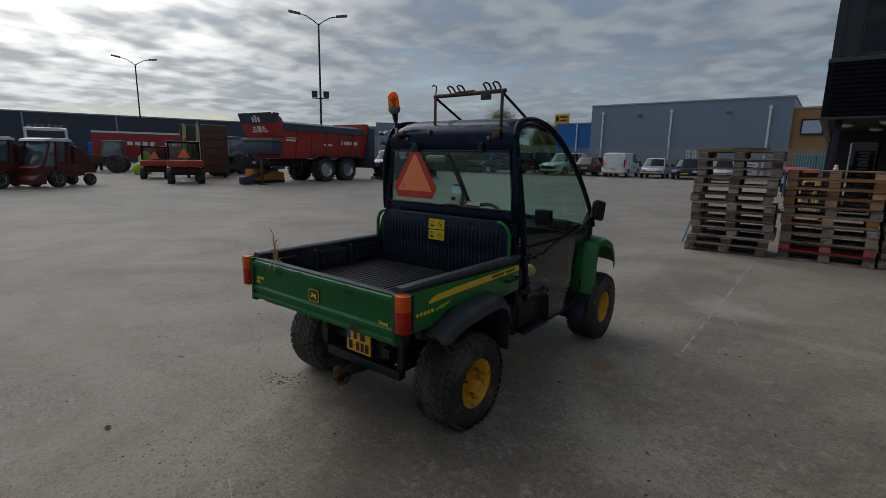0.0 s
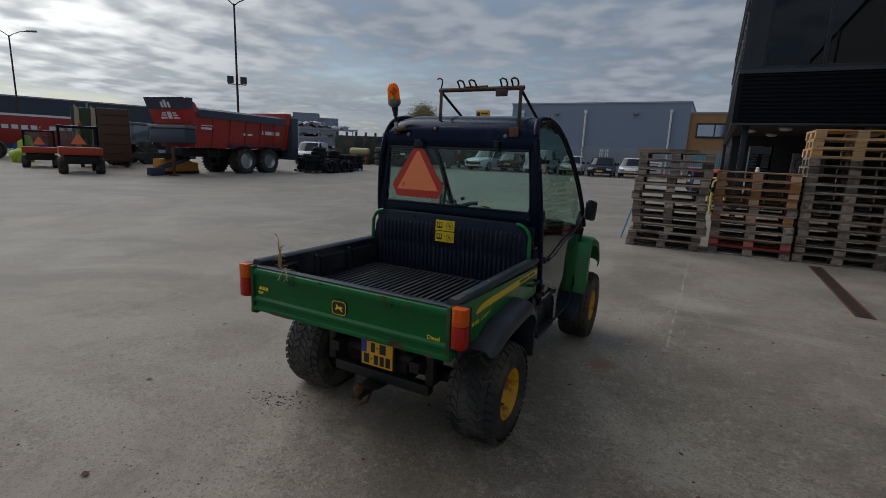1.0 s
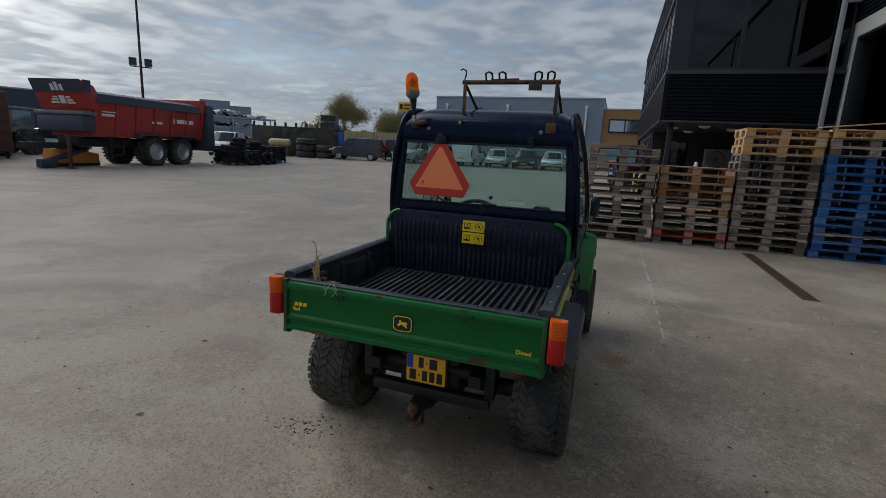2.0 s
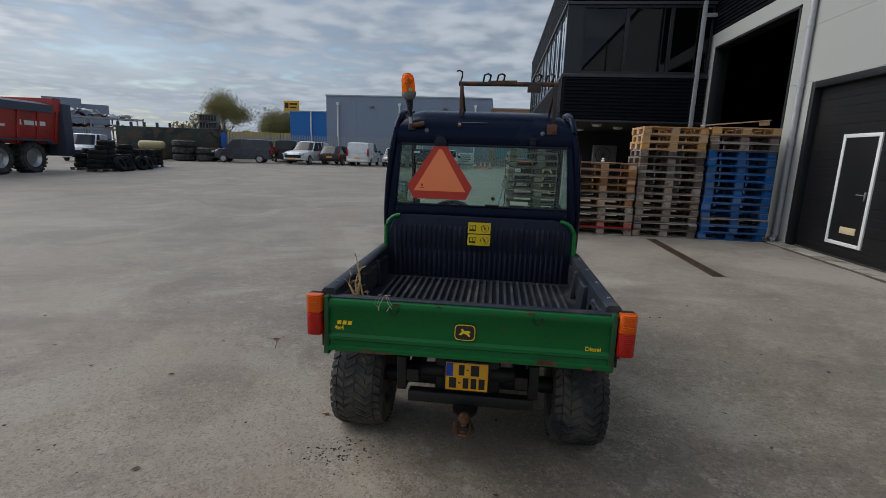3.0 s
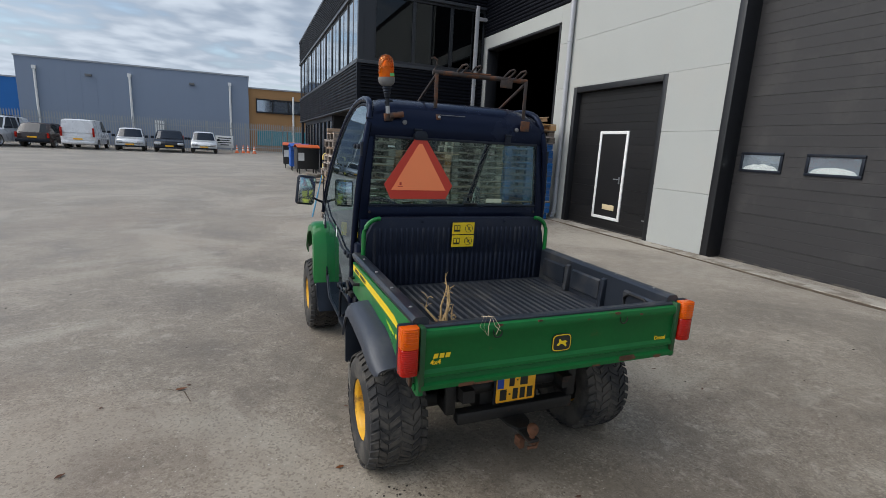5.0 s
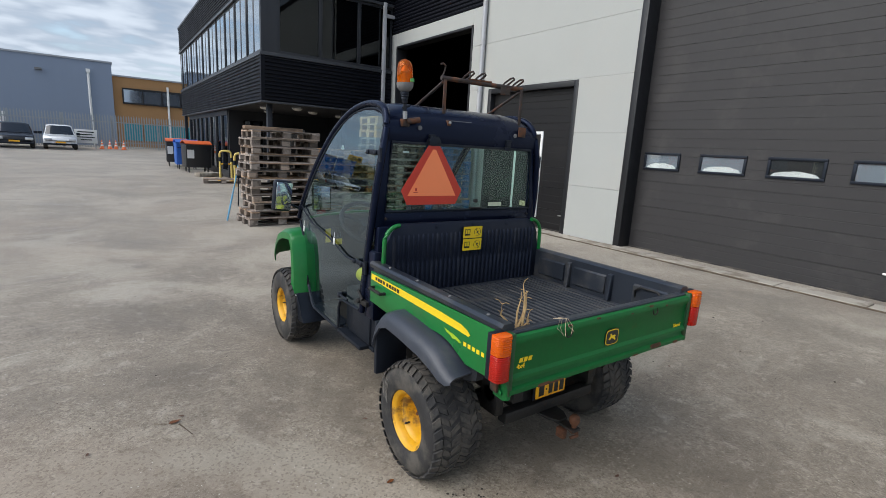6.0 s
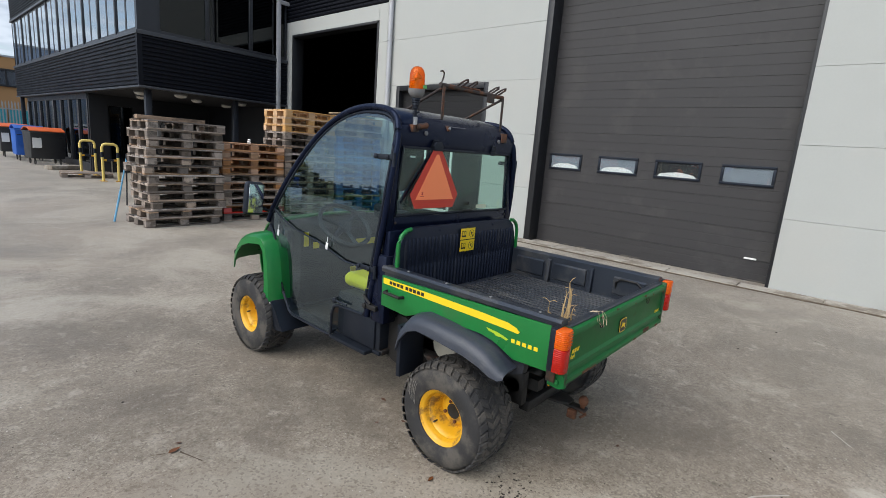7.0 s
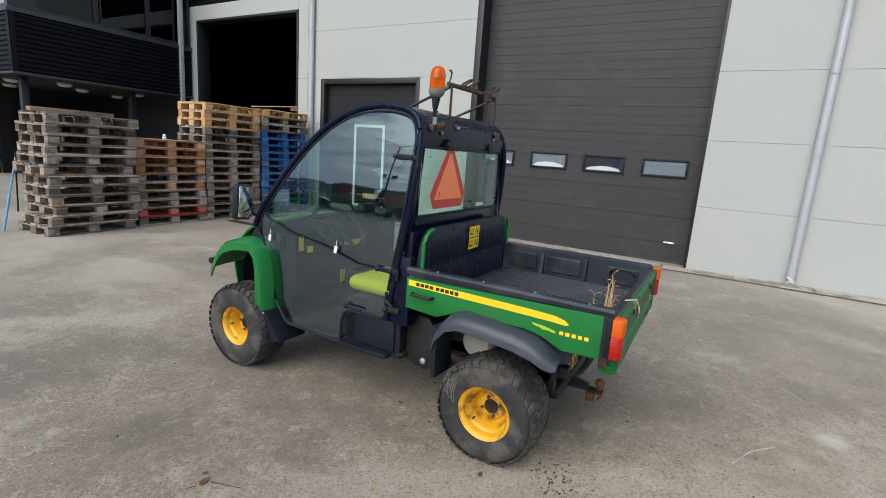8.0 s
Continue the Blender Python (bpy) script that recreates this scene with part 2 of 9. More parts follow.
def bx(bm, x0, x1, y0, y1, z0, z1, bev=0.0, m=None, seg=2):
    mm = Matrix.Translation(((x0 + x1) / 2, (y0 + y1) / 2, (z0 + z1) / 2)) @ Matrix.Diagonal((abs(x1 - x0), abs(y1 - y0), abs(z1 - z0), 1))
    if m is not None:
        mm = m @ mm
    r = bmesh.ops.create_cube(bm, size=1.0, matrix=mm)
    if bev:
        es = list({e for v in r["verts"] for e in v.link_edges})
        bmesh.ops.bevel(bm, geom=es, offset=bev, segments=seg, affect="EDGES", profile=0.5)
    return bm


def prism(bm, pts, axis, a0, a1, bev=0.0):
    """A polygon drawn in the plane across axis (x: y,z; y: x,z; z: x,y), made solid from a0 to a1."""
    def v3(p, a):
        return {"x": (a, p[0], p[1]), "y": (p[0], a, p[1]), "z": (p[0], p[1], a)}[axis]
    lo = [bm.verts.new(v3(p, a0)) for p in pts]
    hi = [bm.verts.new(v3(p, a1)) for p in pts]
    fs = [bm.faces.new(lo), bm.faces.new(hi[::-1])]
    k = len(pts)
    for i in range(k):
        fs.append(bm.faces.new((lo[i], hi[i], hi[(i + 1) % k], lo[(i + 1) % k])))
    if bev:
        es = list({e for f in fs[:2] for e in f.edges})
        bmesh.ops.bevel(bm, geom=es, offset=bev, segments=2, affect="EDGES", profile=0.5)
    return bm


def tube(bm, pts, r, n=8, closed=False, flat=1.0):
    pts = [Vector(p) for p in pts]
    rings, k = [], len(pts)
    up = Vector((0, 0, 1))
    for i, p in enumerate(pts):
        a = pts[(i - 1) % k] if (closed or i) else p
        b = pts[(i + 1) % k] if (closed or i < k - 1) else p
        d = (b - a).normalized()
        u = up if abs(d.z) < 0.95 else Vector((0, 1, 0))
        s = d.cross(u).normalized()
        q = s.cross(d)
        rr = r[i] if isinstance(r, (list, tuple)) else r
        rings.append([bm.verts.new(p + s * rr * math.cos(2 * math.pi * j / n) + q * rr * flat * math.sin(2 * math.pi * j / n)) for j in range(n)])
    for i in range(k if closed else k - 1):
        a, b = rings[i], rings[(i + 1) % k]
        for j in range(n):
            bm.faces.new((a[j], a[(j + 1) % n], b[(j + 1) % n], b[j]))
    if not closed:
        bm.faces.new(rings[0][::-1])
        bm.faces.new(rings[-1])
    return bm


def lathe(bm, prof, axis, c, n=24, closed=False):
    """Turns a profile of (radius, along) about an axis through c."""
    rings = []
    for r, a in prof:
        ring = []
        for j in range(n):
            u, v = r * math.cos(2 * math.pi * j / n), r * math.sin(2 * math.pi * j / n)
            o = {"x": (a, u, v), "y": (u, a, v), "z": (u, v, a)}[axis]
            ring.append(bm.verts.new(Vector(c) + Vector(o)))
        rings.append(ring)
    k = len(rings)
    for i in range(k if closed else k - 1):
        a, b = rings[i], rings[(i + 1) % k]
        for j in range(n):
            bm.faces.new((a[j], a[(j + 1) % n], b[(j + 1) % n], b[j]))
    if not closed:
        bm.faces.new(rings[0][::-1])
        bm.faces.new(rings[-1])
    return bm


def sheet(bm, rows, thick=0.0):
    """A surface through rows of points, with a thickness."""
    vs = [[bm.verts.new(p) for p in row] for row in rows]
    fs = []
    for a, b in zip(vs, vs[1:]):
        for i in range(len(a) - 1):
            fs.append(bm.faces.new((a[i], a[i + 1], b[i + 1], b[i])))
    if thick:
        bmesh.ops.recalc_face_normals(bm, faces=fs)
        bmesh.ops.solidify(bm, geom=fs, thickness=thick)
    return bm


def mesh_of(name, bm, material, smooth=40):
    bmesh.ops.recalc_face_normals(bm, faces=bm.faces[:])
    me = bpy.data.meshes.new(name)
    bm.to_mesh(me)
    bm.free()
    me.materials.append(material)
    if smooth:
        me.polygons.foreach_set("use_smooth", [True] * len(me.polygons))
        me.set_sharp_from_angle(angle=radians(smooth))
    return me


def part(name, bm, material, parent, label="", smooth=40):
    ob = new(name, mesh_of(name, bm, material, smooth) if isinstance(bm, bmesh.types.BMesh) else bm)
    ob.parent = parent
    return tagged(ob, label)


def thing(name, label, category, m=None, group="", kind=""):
    ob = new(name)
    ob.empty_display_size = 0.2
    if m is not None:
        ob.matrix_basis = m
    return tagged(ob, label, category, group, kind)


def solid(name, bm, material, label, category, group="", kind="", m=None, smooth=40):
    ob = new(name, mesh_of(name, bm, material, smooth))
    if m is not None:
        ob.matrix_basis = m
    return tagged(ob, label, category, group, kind)


def words(name, text, size, material, parent, m, label="", bold=0.0):
    cu = bpy.data.curves.new(name, "FONT")
    cu.body, cu.size, cu.extrude, cu.offset = text, size, 0.0006, bold
    cu.align_x = "CENTER"
    tmp = bpy.data.objects.new(name, cu)
    me = bpy.data.meshes.new_from_object(tmp)
    me.transform(m)
    me.materials.append(material)
    bpy.data.objects.remove(tmp)
    return part(name, me, material, parent, label)


def lift(y):
    """The yard rises gently past the pallets."""
    return 0.0105 * max(0.0, y - 12.0)
# ---- ground ----
def ground_material():
    m = bpy.data.materials.new("yard_concrete")
    m.use_nodes = True
    nt = m.node_tree
    p = nt.nodes["Principled BSDF"]
    co = nt.nodes.new("ShaderNodeTexCoord").outputs["Object"]
    big = noise_node(nt, co, 0.16, 4, 0.6, 0.5)
    mid = noise_node(nt, co, 1.1, 6, 0.65, 0.4)
    fin = noise_node(nt, co, 26.0, 5, 0.7)
    grit = noise_node(nt, co, 160.0, 3, 0.7)
    tone = mix_node(nt, ramp_node(nt, big, 0.32, 0.68), (0.161, 0.130, 0.095), (0.266, 0.221, 0.168))
    tone = mix_node(nt, math_node(nt, "MULTIPLY", ramp_node(nt, mid, 0.51, 0.66), 0.62), tone, (0.324, 0.280, 0.222))
    tone = mix_node(nt, math_node(nt, "MULTIPLY", ramp_node(nt, mid, 0.49, 0.32), 0.62), tone, (0.097, 0.076, 0.055))
    fleck = noise_node(nt, co, 7.0, 8, 0.72, 0.2)
    tone = mix_node(nt, math_node(nt, "MULTIPLY", ramp_node(nt, fleck, 0.54, 0.64), 0.62), tone, (0.365, 0.316, 0.256))
    tone = mix_node(nt, math_node(nt, "MULTIPLY", ramp_node(nt, fleck, 0.46, 0.33), 0.60), tone, (0.085, 0.066, 0.047))
    tone = mix_node(nt, math_node(nt, "MULTIPLY", ramp_node(nt, fin, 0.54, 0.68), 0.58), tone, (0.374, 0.324, 0.266))
    tone = mix_node(nt, math_node(nt, "MULTIPLY", ramp_node(nt, fin, 0.46, 0.32), 0.64), tone, (0.069, 0.054, 0.040))
    tone = mix_node(nt, math_node(nt, "MULTIPLY", ramp_node(nt, grit, 0.56, 0.68), 0.72), tone, (0.406, 0.353, 0.292))
    tone = mix_node(nt, math_node(nt, "MULTIPLY", ramp_node(nt, grit, 0.44, 0.32), 0.76), tone, (0.044, 0.035, 0.027))
    scr = nt.nodes.new("ShaderNodeVectorMath")
    scr.operation = "MULTIPLY"
    nt.links.new(co, scr.inputs[0])
    scr.inputs[1].default_value = (0.5, 2.2, 1.0)
    tone = mix_node(nt, math_node(nt, "MULTIPLY", ramp_node(nt, noise_node(nt, scr.outputs[0], 0.8, 6, 0.7, 1.2), 0.60, 0.70), 0.40), tone, (0.374, 0.324, 0.259))
    vor = node(nt, "ShaderNodeTexVoronoi", Scale=0.55)
    nt.links.new(co, vor.inputs["Vector"])
    tone = mix_node(nt, math_node(nt, "MULTIPLY", ramp_node(nt, vor.outputs["Distance"], 0.16, 0.05), 0.35), tone, (0.097, 0.072, 0.052))

    wide = noise_node(nt, co, 0.45, 5, 0.62, 1.0)
    tone = mix_node(nt, math_node(nt, "MULTIPLY", ramp_node(nt, wide, 0.51, 0.62), 0.62), tone, (0.346, 0.307, 0.245))
    tone = mix_node(nt, math_node(nt, "MULTIPLY", ramp_node(nt, wide, 0.49, 0.37), 0.62), tone, (0.108, 0.088, 0.063))
    trk = nt.nodes.new("ShaderNodeVectorMath")
    trk.operation = "MULTIPLY"
    nt.links.new(co, trk.inputs[0])
    trk.inputs[1].default_value = (1.5, 0.22, 1.0)
    tone = mix_node(nt, math_node(nt, "MULTIPLY", ramp_node(nt, noise_node(nt, trk.outputs[0], 0.9, 5, 0.6, 0.8), 0.58, 0.72), 0.20), tone, (0.099, 0.082, 0.061))
    peb = node(nt, "ShaderNodeTexVoronoi", Scale=95.0)
    nt.links.new(co, peb.inputs["Vector"])
    psep = nt.nodes.new("ShaderNodeSeparateXYZ")
    nt.links.new(peb.outputs["Color"], psep.inputs[0])
    patch = ramp_node(nt, mid, 0.40, 0.60)
    tone = mix_node(nt, math_node(nt, "MULTIPLY", math_node(nt, "MULTIPLY", ramp_node(nt, psep.outputs[0], 0.62, 0.95), patch), 0.48), tone, (0.413, 0.361, 0.280))
    tone = mix_node(nt, math_node(nt, "MULTIPLY", ramp_node(nt, psep.outputs[1], 0.66, 0.98), 0.50), tone, (0.076, 0.057, 0.038))

    speck = node(nt, "ShaderNodeTexVoronoi", Scale=22.0)
    nt.links.new(co, speck.inputs["Vector"])
    tone = mix_node(nt, math_node(nt, "MULTIPLY", ramp_node(nt, speck.outputs["Distance"], 0.16, 0.06), math_node(nt, "MULTIPLY", ramp_node(nt, fleck, 0.47, 0.58), 0.6)), tone, (0.466, 0.417, 0.335))

    def tone_patch(x, y, r, col, amt, rag=0.6):
        """A patch of tone of its own shape on the yard; serves for stains too."""
        nonlocal tone
        d = nt.nodes.new("ShaderNodeVectorMath")
        d.operation = "DISTANCE"
        nt.links.new(co, d.inputs[0])
        d.inputs[1].default_value = (x, y, 0)
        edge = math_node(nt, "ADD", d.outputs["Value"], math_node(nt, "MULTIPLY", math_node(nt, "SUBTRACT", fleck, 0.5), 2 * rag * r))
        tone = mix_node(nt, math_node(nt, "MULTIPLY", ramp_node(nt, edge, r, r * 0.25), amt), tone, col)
    tone_patch(-0.75, 3.52, 0.16, (0.179, 0.072, 0.027), 0.8)
    tone_patch(-0.98, 0.56, 0.12, (0.493, 0.451, 0.382), 0.60, 1.5)
    tone_patch(-1.42, 0.78, 0.10, (0.448, 0.409, 0.344), 0.35, 2.0)
    tone_patch(-0.25, 5.8, 0.55, (0.413, 0.374, 0.312), 0.5, 1.3)
    tone_patch(-3.45, 5.9, 0.5, (0.394, 0.357, 0.297), 0.5, 1.4)
    tone_patch(1.3, 3.2, 0.6, (0.117, 0.094, 0.070), 0.5, 1.3)
    # wide darker patch centred below the vehicle
    tone_patch(-1.6, 3.0, 0.9, (0.117, 0.098, 0.074), 0.35, 0.8)
    rusty = noise_node(nt, co, 0.33, 5, 0.6, 0.6)
    tone = mix_node(nt, math_node(nt, "MULTIPLY", ramp_node(nt, rusty, 0.50, 0.66), 0.34), tone, (0.211, 0.148, 0.101))
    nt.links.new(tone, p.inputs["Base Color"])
    nt.links.new(math_node(nt, "ADD", math_node(nt, "MULTIPLY", mid, 0.40), 0.46), p.inputs["Roughness"])
    p.inputs["Specular IOR Level"].default_value = 0.5
    p.inputs["Sheen Weight"].default_value = 0.48
    p.inputs["Sheen Roughness"].default_value = 0.35
    p.inputs["Sheen Tint"].default_value = (1.0, 0.94, 0.86, 1)
    hgt = math_node(nt, "ADD", math_node(nt, "MULTIPLY", fin, 0.5), math_node(nt, "MULTIPLY", grit, 0.5))
    b = node(nt, "ShaderNodeBump", Strength=0.42, Distance=0.006)
    nt.links.new(hgt, b.inputs["Height"])
    nt.links.new(b.outputs[0], p.inputs["Normal"])
    return m


M_GROUND = ground_material()
bm = B()
ys = [-1500, -200, -40, 0, 12, 20, 30, 45, 70, 120, 300, 1500]
sheet(bm, [[(x, y, lift(min(y, 70))) for x in (-1500, -150, -40, 0, 40, 150, 1500)] for y in ys])
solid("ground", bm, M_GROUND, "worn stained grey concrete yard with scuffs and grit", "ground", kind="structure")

M_PANEL = mat("white_concrete_panel", (0.390, 0.400, 0.380), 0.75, 0, 0.05, 1.2, 45, 0.12, (0.42, 0.41, 0.38), 0.35, 0.8, 0.5)
M_SMALLDOOR = mat("black_sectional_door", (0.010, 0.0098, 0.0105), 0.5, 0.0, 0.12, 1.5, 120, 0.06, (0.035, 0.031, 0.028), 0.25, 1.5, 0.56, spec=0.32)
M_DOORSKIN = mat("dark_sectional_door", (0.026, 0.0245, 0.0255), 0.60, 0.0, 0.10, 1.5, 120, 0.1, (0.09, 0.085, 0.08), 0.25, 1.5, 0.52)
M_DARKTRIM = mat("black_door_trim", (0.009, 0.010, 0.0125), 0.5, 0, 0.2, 3, 90, 0.05)
M_CLAD = mat("dark_corrugated_cladding", (0.0045, 0.0055, 0.0095), 0.50, 0.0, 0.12, 2, 80, 0.05, spec=0.16)
# hall walls and roof: near black stands for the unlit inside
M_INTERIOR = mat("shade_black_hall_wall", (0.009, 0.0095, 0.013), 0.9, 0, 0.15, 1, 30, 0.1)
M_CURB = mat("pale_kerb_concrete", (0.36, 0.33, 0.28), 0.85, 0, 0.2, 3, 60, 0.4, (0.13, 0.10, 0.07), 0.7, 2.5, 0.45)
M_SOFFIT = mat("dark_soffit_board", (0.012, 0.013, 0.017), 0.7, 0, 0.1)

WX, WD = 3.97, 4.28           # wall face, and the face of the big door set back in it
TOP = 7.6

# ---- warehouse wall: panels between the openings ----
wall = thing("wall_warehouse", "white concrete panel wall of a warehouse with dark doors", "wall", kind="structure")


def panel_strip(y0, y1, z0, z1, step=1.0):
    """Courses of wall panel with open joints between them."""
    z = z0
    first = True
    while z < z1 - 1e-3:
        nz = min(z1, (math.floor(z / step + 1e-6) + 1) * step)
        bm = B()
        bx(bm, WX, WX + 0.30, y0 + 0.002, y1 - 0.002, z + (0 if first else 0.0015), nz - 0.0015, 0.003, seg=1)
        part("panel", bm, M_PANEL, wall)
        z, first = nz, False


for y0, y1, z0 in ((-7.8, -3.6, 0), (-3.6, 1.66, 0), (5.72, 6.90, 0), (9.56, 9.98, 0)):
    if y1 - y0 > 3.0 and z0 == 0:
        panel_strip(y0, (y0 + y1) / 2, z0, TOP)
        panel_strip((y0 + y1) / 2, y1, z0, TOP)
    else:
        panel_strip(y0, y1, z0, 3.0)
panel_strip(6.90, 9.56, 2.98, 3.0)
panel_strip(5.72, 9.98, 3.0, TOP)
panel_strip(1.66, 5.72, 5.0, TOP)
panel_strip(9.98, 10.30, 0, 4.86)
panel_strip(14.02, 14.42, 0, 4.86)
bm = B()
bx(bm, WX, WX + 0.30, 10.30, 14.02, 4.50, 4.86, 0.004, seg=1)
part("lintel", bm, M_PANEL, wall)
bm = B()                      # rear skin closes the joints
for a in ((-7.8, 1.66, 0, TOP), (1.66, 5.72, 5.0, TOP), (5.72, 6.90, 0, TOP), (6.9, 9.56, 2.98, TOP), (9.56, 10.30, 0, TOP), (10.3, 14.02, 4.5, TOP), (14.02, 30, 0, TOP)):
    bx(bm, WX + 0.29, WX + 0.36, a[0], a[1], a[2], a[3])
part("backing", bm, M_DARKTRIM, wall)

# dark ribbed cladding above the open bay
clad = thing("wall_cladding", "dark horizontally corrugated metal cladding above the open bay", "wall", kind="structure")


def ribbed(bm, a0, a1, z0, z1, face, axis, out, pitch=0.095, depth=0.028):
    """Horizontal trapezoid ribs on a wall plane. axis: the direction they run in; out: the sign they stand out by."""
    n = max(2, round((z1 - z0) / pitch))
    st = (z1 - z0) / n
    prof = [(face - out * 0.03, z0)]
    for i in range(n):
        z = z0 + i * st
        prof += [(face, z), (face, z + st * 0.22), (face + out * depth, z + st * 0.40), (face + out * depth, z + st * 0.78)]
    prof += [(face, z1), (face - out * 0.03, z1)]
    prism(bm, prof, axis, a0, a1)
    return bm


bm = B()
# ribs run along y on the wall plane x: profile is (x, z)
ribbed(bm, 9.98, 14.42, 4.86, TOP, WX + 0.02, "y", -1)
part("ribbed_sheet", bm, M_CLAD, clad)

# open bay: closed hall behind it, its darkness put into the wall colour
hall = thing("wall_hall", "assumed warehouse interior behind the open bay, gloom put into near-black walls", "wall", kind="structure")
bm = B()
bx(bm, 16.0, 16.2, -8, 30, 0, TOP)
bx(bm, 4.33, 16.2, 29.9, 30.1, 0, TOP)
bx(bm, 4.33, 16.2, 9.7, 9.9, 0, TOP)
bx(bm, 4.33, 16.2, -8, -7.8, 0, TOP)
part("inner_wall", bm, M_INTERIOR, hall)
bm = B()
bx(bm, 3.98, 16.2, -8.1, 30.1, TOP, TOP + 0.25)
solid("ceiling", bm, M_INTERIOR, "unseen near-black roof deck closing the warehouse hall", "ceiling", kind="structure")
bm = B()
bx(bm, WX - 0.02, WX + 0.3, 10.28, 10.34, 0, 4.5, 0.005)
bx(bm, WX - 0.02, WX + 0.3, 13.97, 14.03, 0, 4.5, 0.005)
bx(bm, WX - 0.02, WX + 0.3, 10.28, 14.03, 4.44, 4.5, 0.005)
solid("trim", bm, M_DARKTRIM, "dark steel lining round the open bay", "door frame", kind="structure")


# ---- sectional doors ----
def sectional(name, y0, y1, z1, x, lines, label, skin):
    ob = thing(name, label, "garage door", kind="structure")
    zs = [0.02] + [z for z in lines if z < z1] + [z1]
    for a, b in zip(zs, zs[1:]):
        bm = B()
        pr = [(x, a + 0.002), (x + 0.05, a + 0.002), (x + 0.05, b - 0.002), (x, b - 0.002)]
        for q in (0.667, 0.333):
            zq = a + (b - a) * q
            pr += [(x, zq + 0.006), (x + 0.003, zq + 0.002), (x + 0.003, zq - 0.002), (x, zq - 0.006)]
        prism(bm, pr, "y", y0 + 0.03, y1 - 0.03)
        part("section", bm, skin, ob, "", 0)
    bm = B()
    bx(bm, x + 0.05, x + 0.07, y0, y1, 0, z1)
    part("backing", bm, M_DARKTRIM, ob)
    bm = B()
    bx(bm, x - 0.02, x + 0.05, y0, y1, 0.0, 0.025)
    part("bottom_seal", bm, M_TYRE, ob)
    return ob


big = sectional("door_1", 1.66, 5.72, 5.0, WD, [0.32, 0.76, 1.20, 1.64, 2.08, 2.52, 2.96, 3.40, 3.84, 4.28, 4.72], "large closed dark grey sectional door with four small windows", M_DOORSKIN)
bm = B()
bx(bm, WX - 0.004, WD + 0.06, 5.60, 5.725, 0, 5.0, 0.006)
part("jamb", bm, M_DARKTRIM, big)
bm = B()
bx(bm, WX - 0.002, WD + 0.06, 1.655, 1.70, 0, 5.0, 0.004)
part("jamb", bm, M_DARKTRIM, big)
bm = B()
bx(bm, WX - 0.004, WD + 0.06, 1.701, 5.599, 4.9, 5.0, 0.006)
part("head", bm, M_DARKTRIM, big)
# flat grey-blue that stands for sky reflected in the door panes
M_PANE_GREY = mat("grey_pane_reflection", (0.20, 0.225, 0.26), 0.4, 0, 0.12, 4, 30, 0.1)
M_SACK = mat("white_stored_sheeting", (0.75, 0.75, 0.73), 0.7, 0, 0.08, 5, 40, 0.5)
for k, (ya, yb) in enumerate(((4.86, 5.51), (3.84, 4.54), (2.85, 3.56), (1.87, 2.58))):
    za, zb = 1.395, 1.695
    bm = B()
    for r in ((ya, yb, zb - 0.04, zb), (ya, yb, za, za + 0.04), (ya, ya + 0.04, za + 0.0405, zb - 0.0405), (yb - 0.04, yb, za + 0.0405, zb - 0.0405)):
        bx(bm, WD - 0.022, WD + 0.02, r[0], r[1], r[2], r[3], 0.006)
    win = part("window_frame", bm, M_PLASTIC, big, "black plastic window frame")
    bm = B()
    bx(bm, WD - 0.012, WD - 0.008, ya + 0.03, yb - 0.03, za + 0.03, zb - 0.03)
    pane = part("pane", bm, G_CLEAR, win)
    pane.visible_shadow = False
    # added backing paints the pane's reflection; the third one is near black
    bm = B()
    bx(bm, WD - 0.0014, WD + 0.01, ya + 0.03, yb - 0.03, za + 0.03, zb - 0.03)
    part("dim_backing", bm, (M_PANE_GREY, M_PANE_GREY, M_DARKTRIM, M_PANE_GREY)[k], win, "flat backing added behind the pane, its tone set by the glass reflections")
    if k < 3:
        rg_ = random.Random(40 + k)
        yc, w = (ya + yb) / 2, (yb - ya) / 2 - 0.05
        hs = [0.0] + [0.02 + (0.075 if k < 2 else 0.065) * math.sin(math.pi * (i + 0.5) / 12) ** 0.4 * rg_.uniform(0.88, 1.08) for i in range(12)] + [0.0]
        prof = [(yc - w, za + 0.03)] + [(yc - w + 2 * w * i / 13, za + 0.03 + hs[i]) for i in range(14)] + [(yc + w, za + 0.03)]
        bm = B()
        prism(bm, prof, "x", WD - 0.005, WD - 0.0018)
        part("bunched_sheeting", bm, M_SACK, win, "white bunched sheeting behind the pane")
bm = B()
bx(bm, WD - 0.03, WD + 0.0, 1.90, 2.06, 0.325, 0.350, 0.004)
part("handle", bm, M_WHITE, big, "white grip bar")

small = sectional("door_2", 6.90, 9.56, 2.98, 4.10, [0.44, 0.88, 1.32, 1.76, 2.20, 2.64], "closed black sectional door with a white framed wicket door", M_SMALLDOOR)
for (a, b, c, d) in ((6.895, 7.00, 0, 2.985), (9.46, 9.565, 0, 2.985), (7.001, 9.459, 2.87, 2.985)):
    bm = B()
    bx(bm, WX - 0.006, 4.15, a, b, c, d, 0.006)
    part("jamb", bm, M_DARKTRIM, small)
for (a, b, c, d) in ((7.80, 7.86, 0.22, 2.03), (8.58, 8.64, 0.22, 2.03), (7.861, 8.579, 1.97, 2.03), (7.861, 8.579, 0.22, 0.28)):
    bm = B()
    bx(bm, 4.075, 4.11, a, b, c, d, 0.006)
    part("wicket_frame", bm, M_WHITE, small, "white aluminium wicket frame")
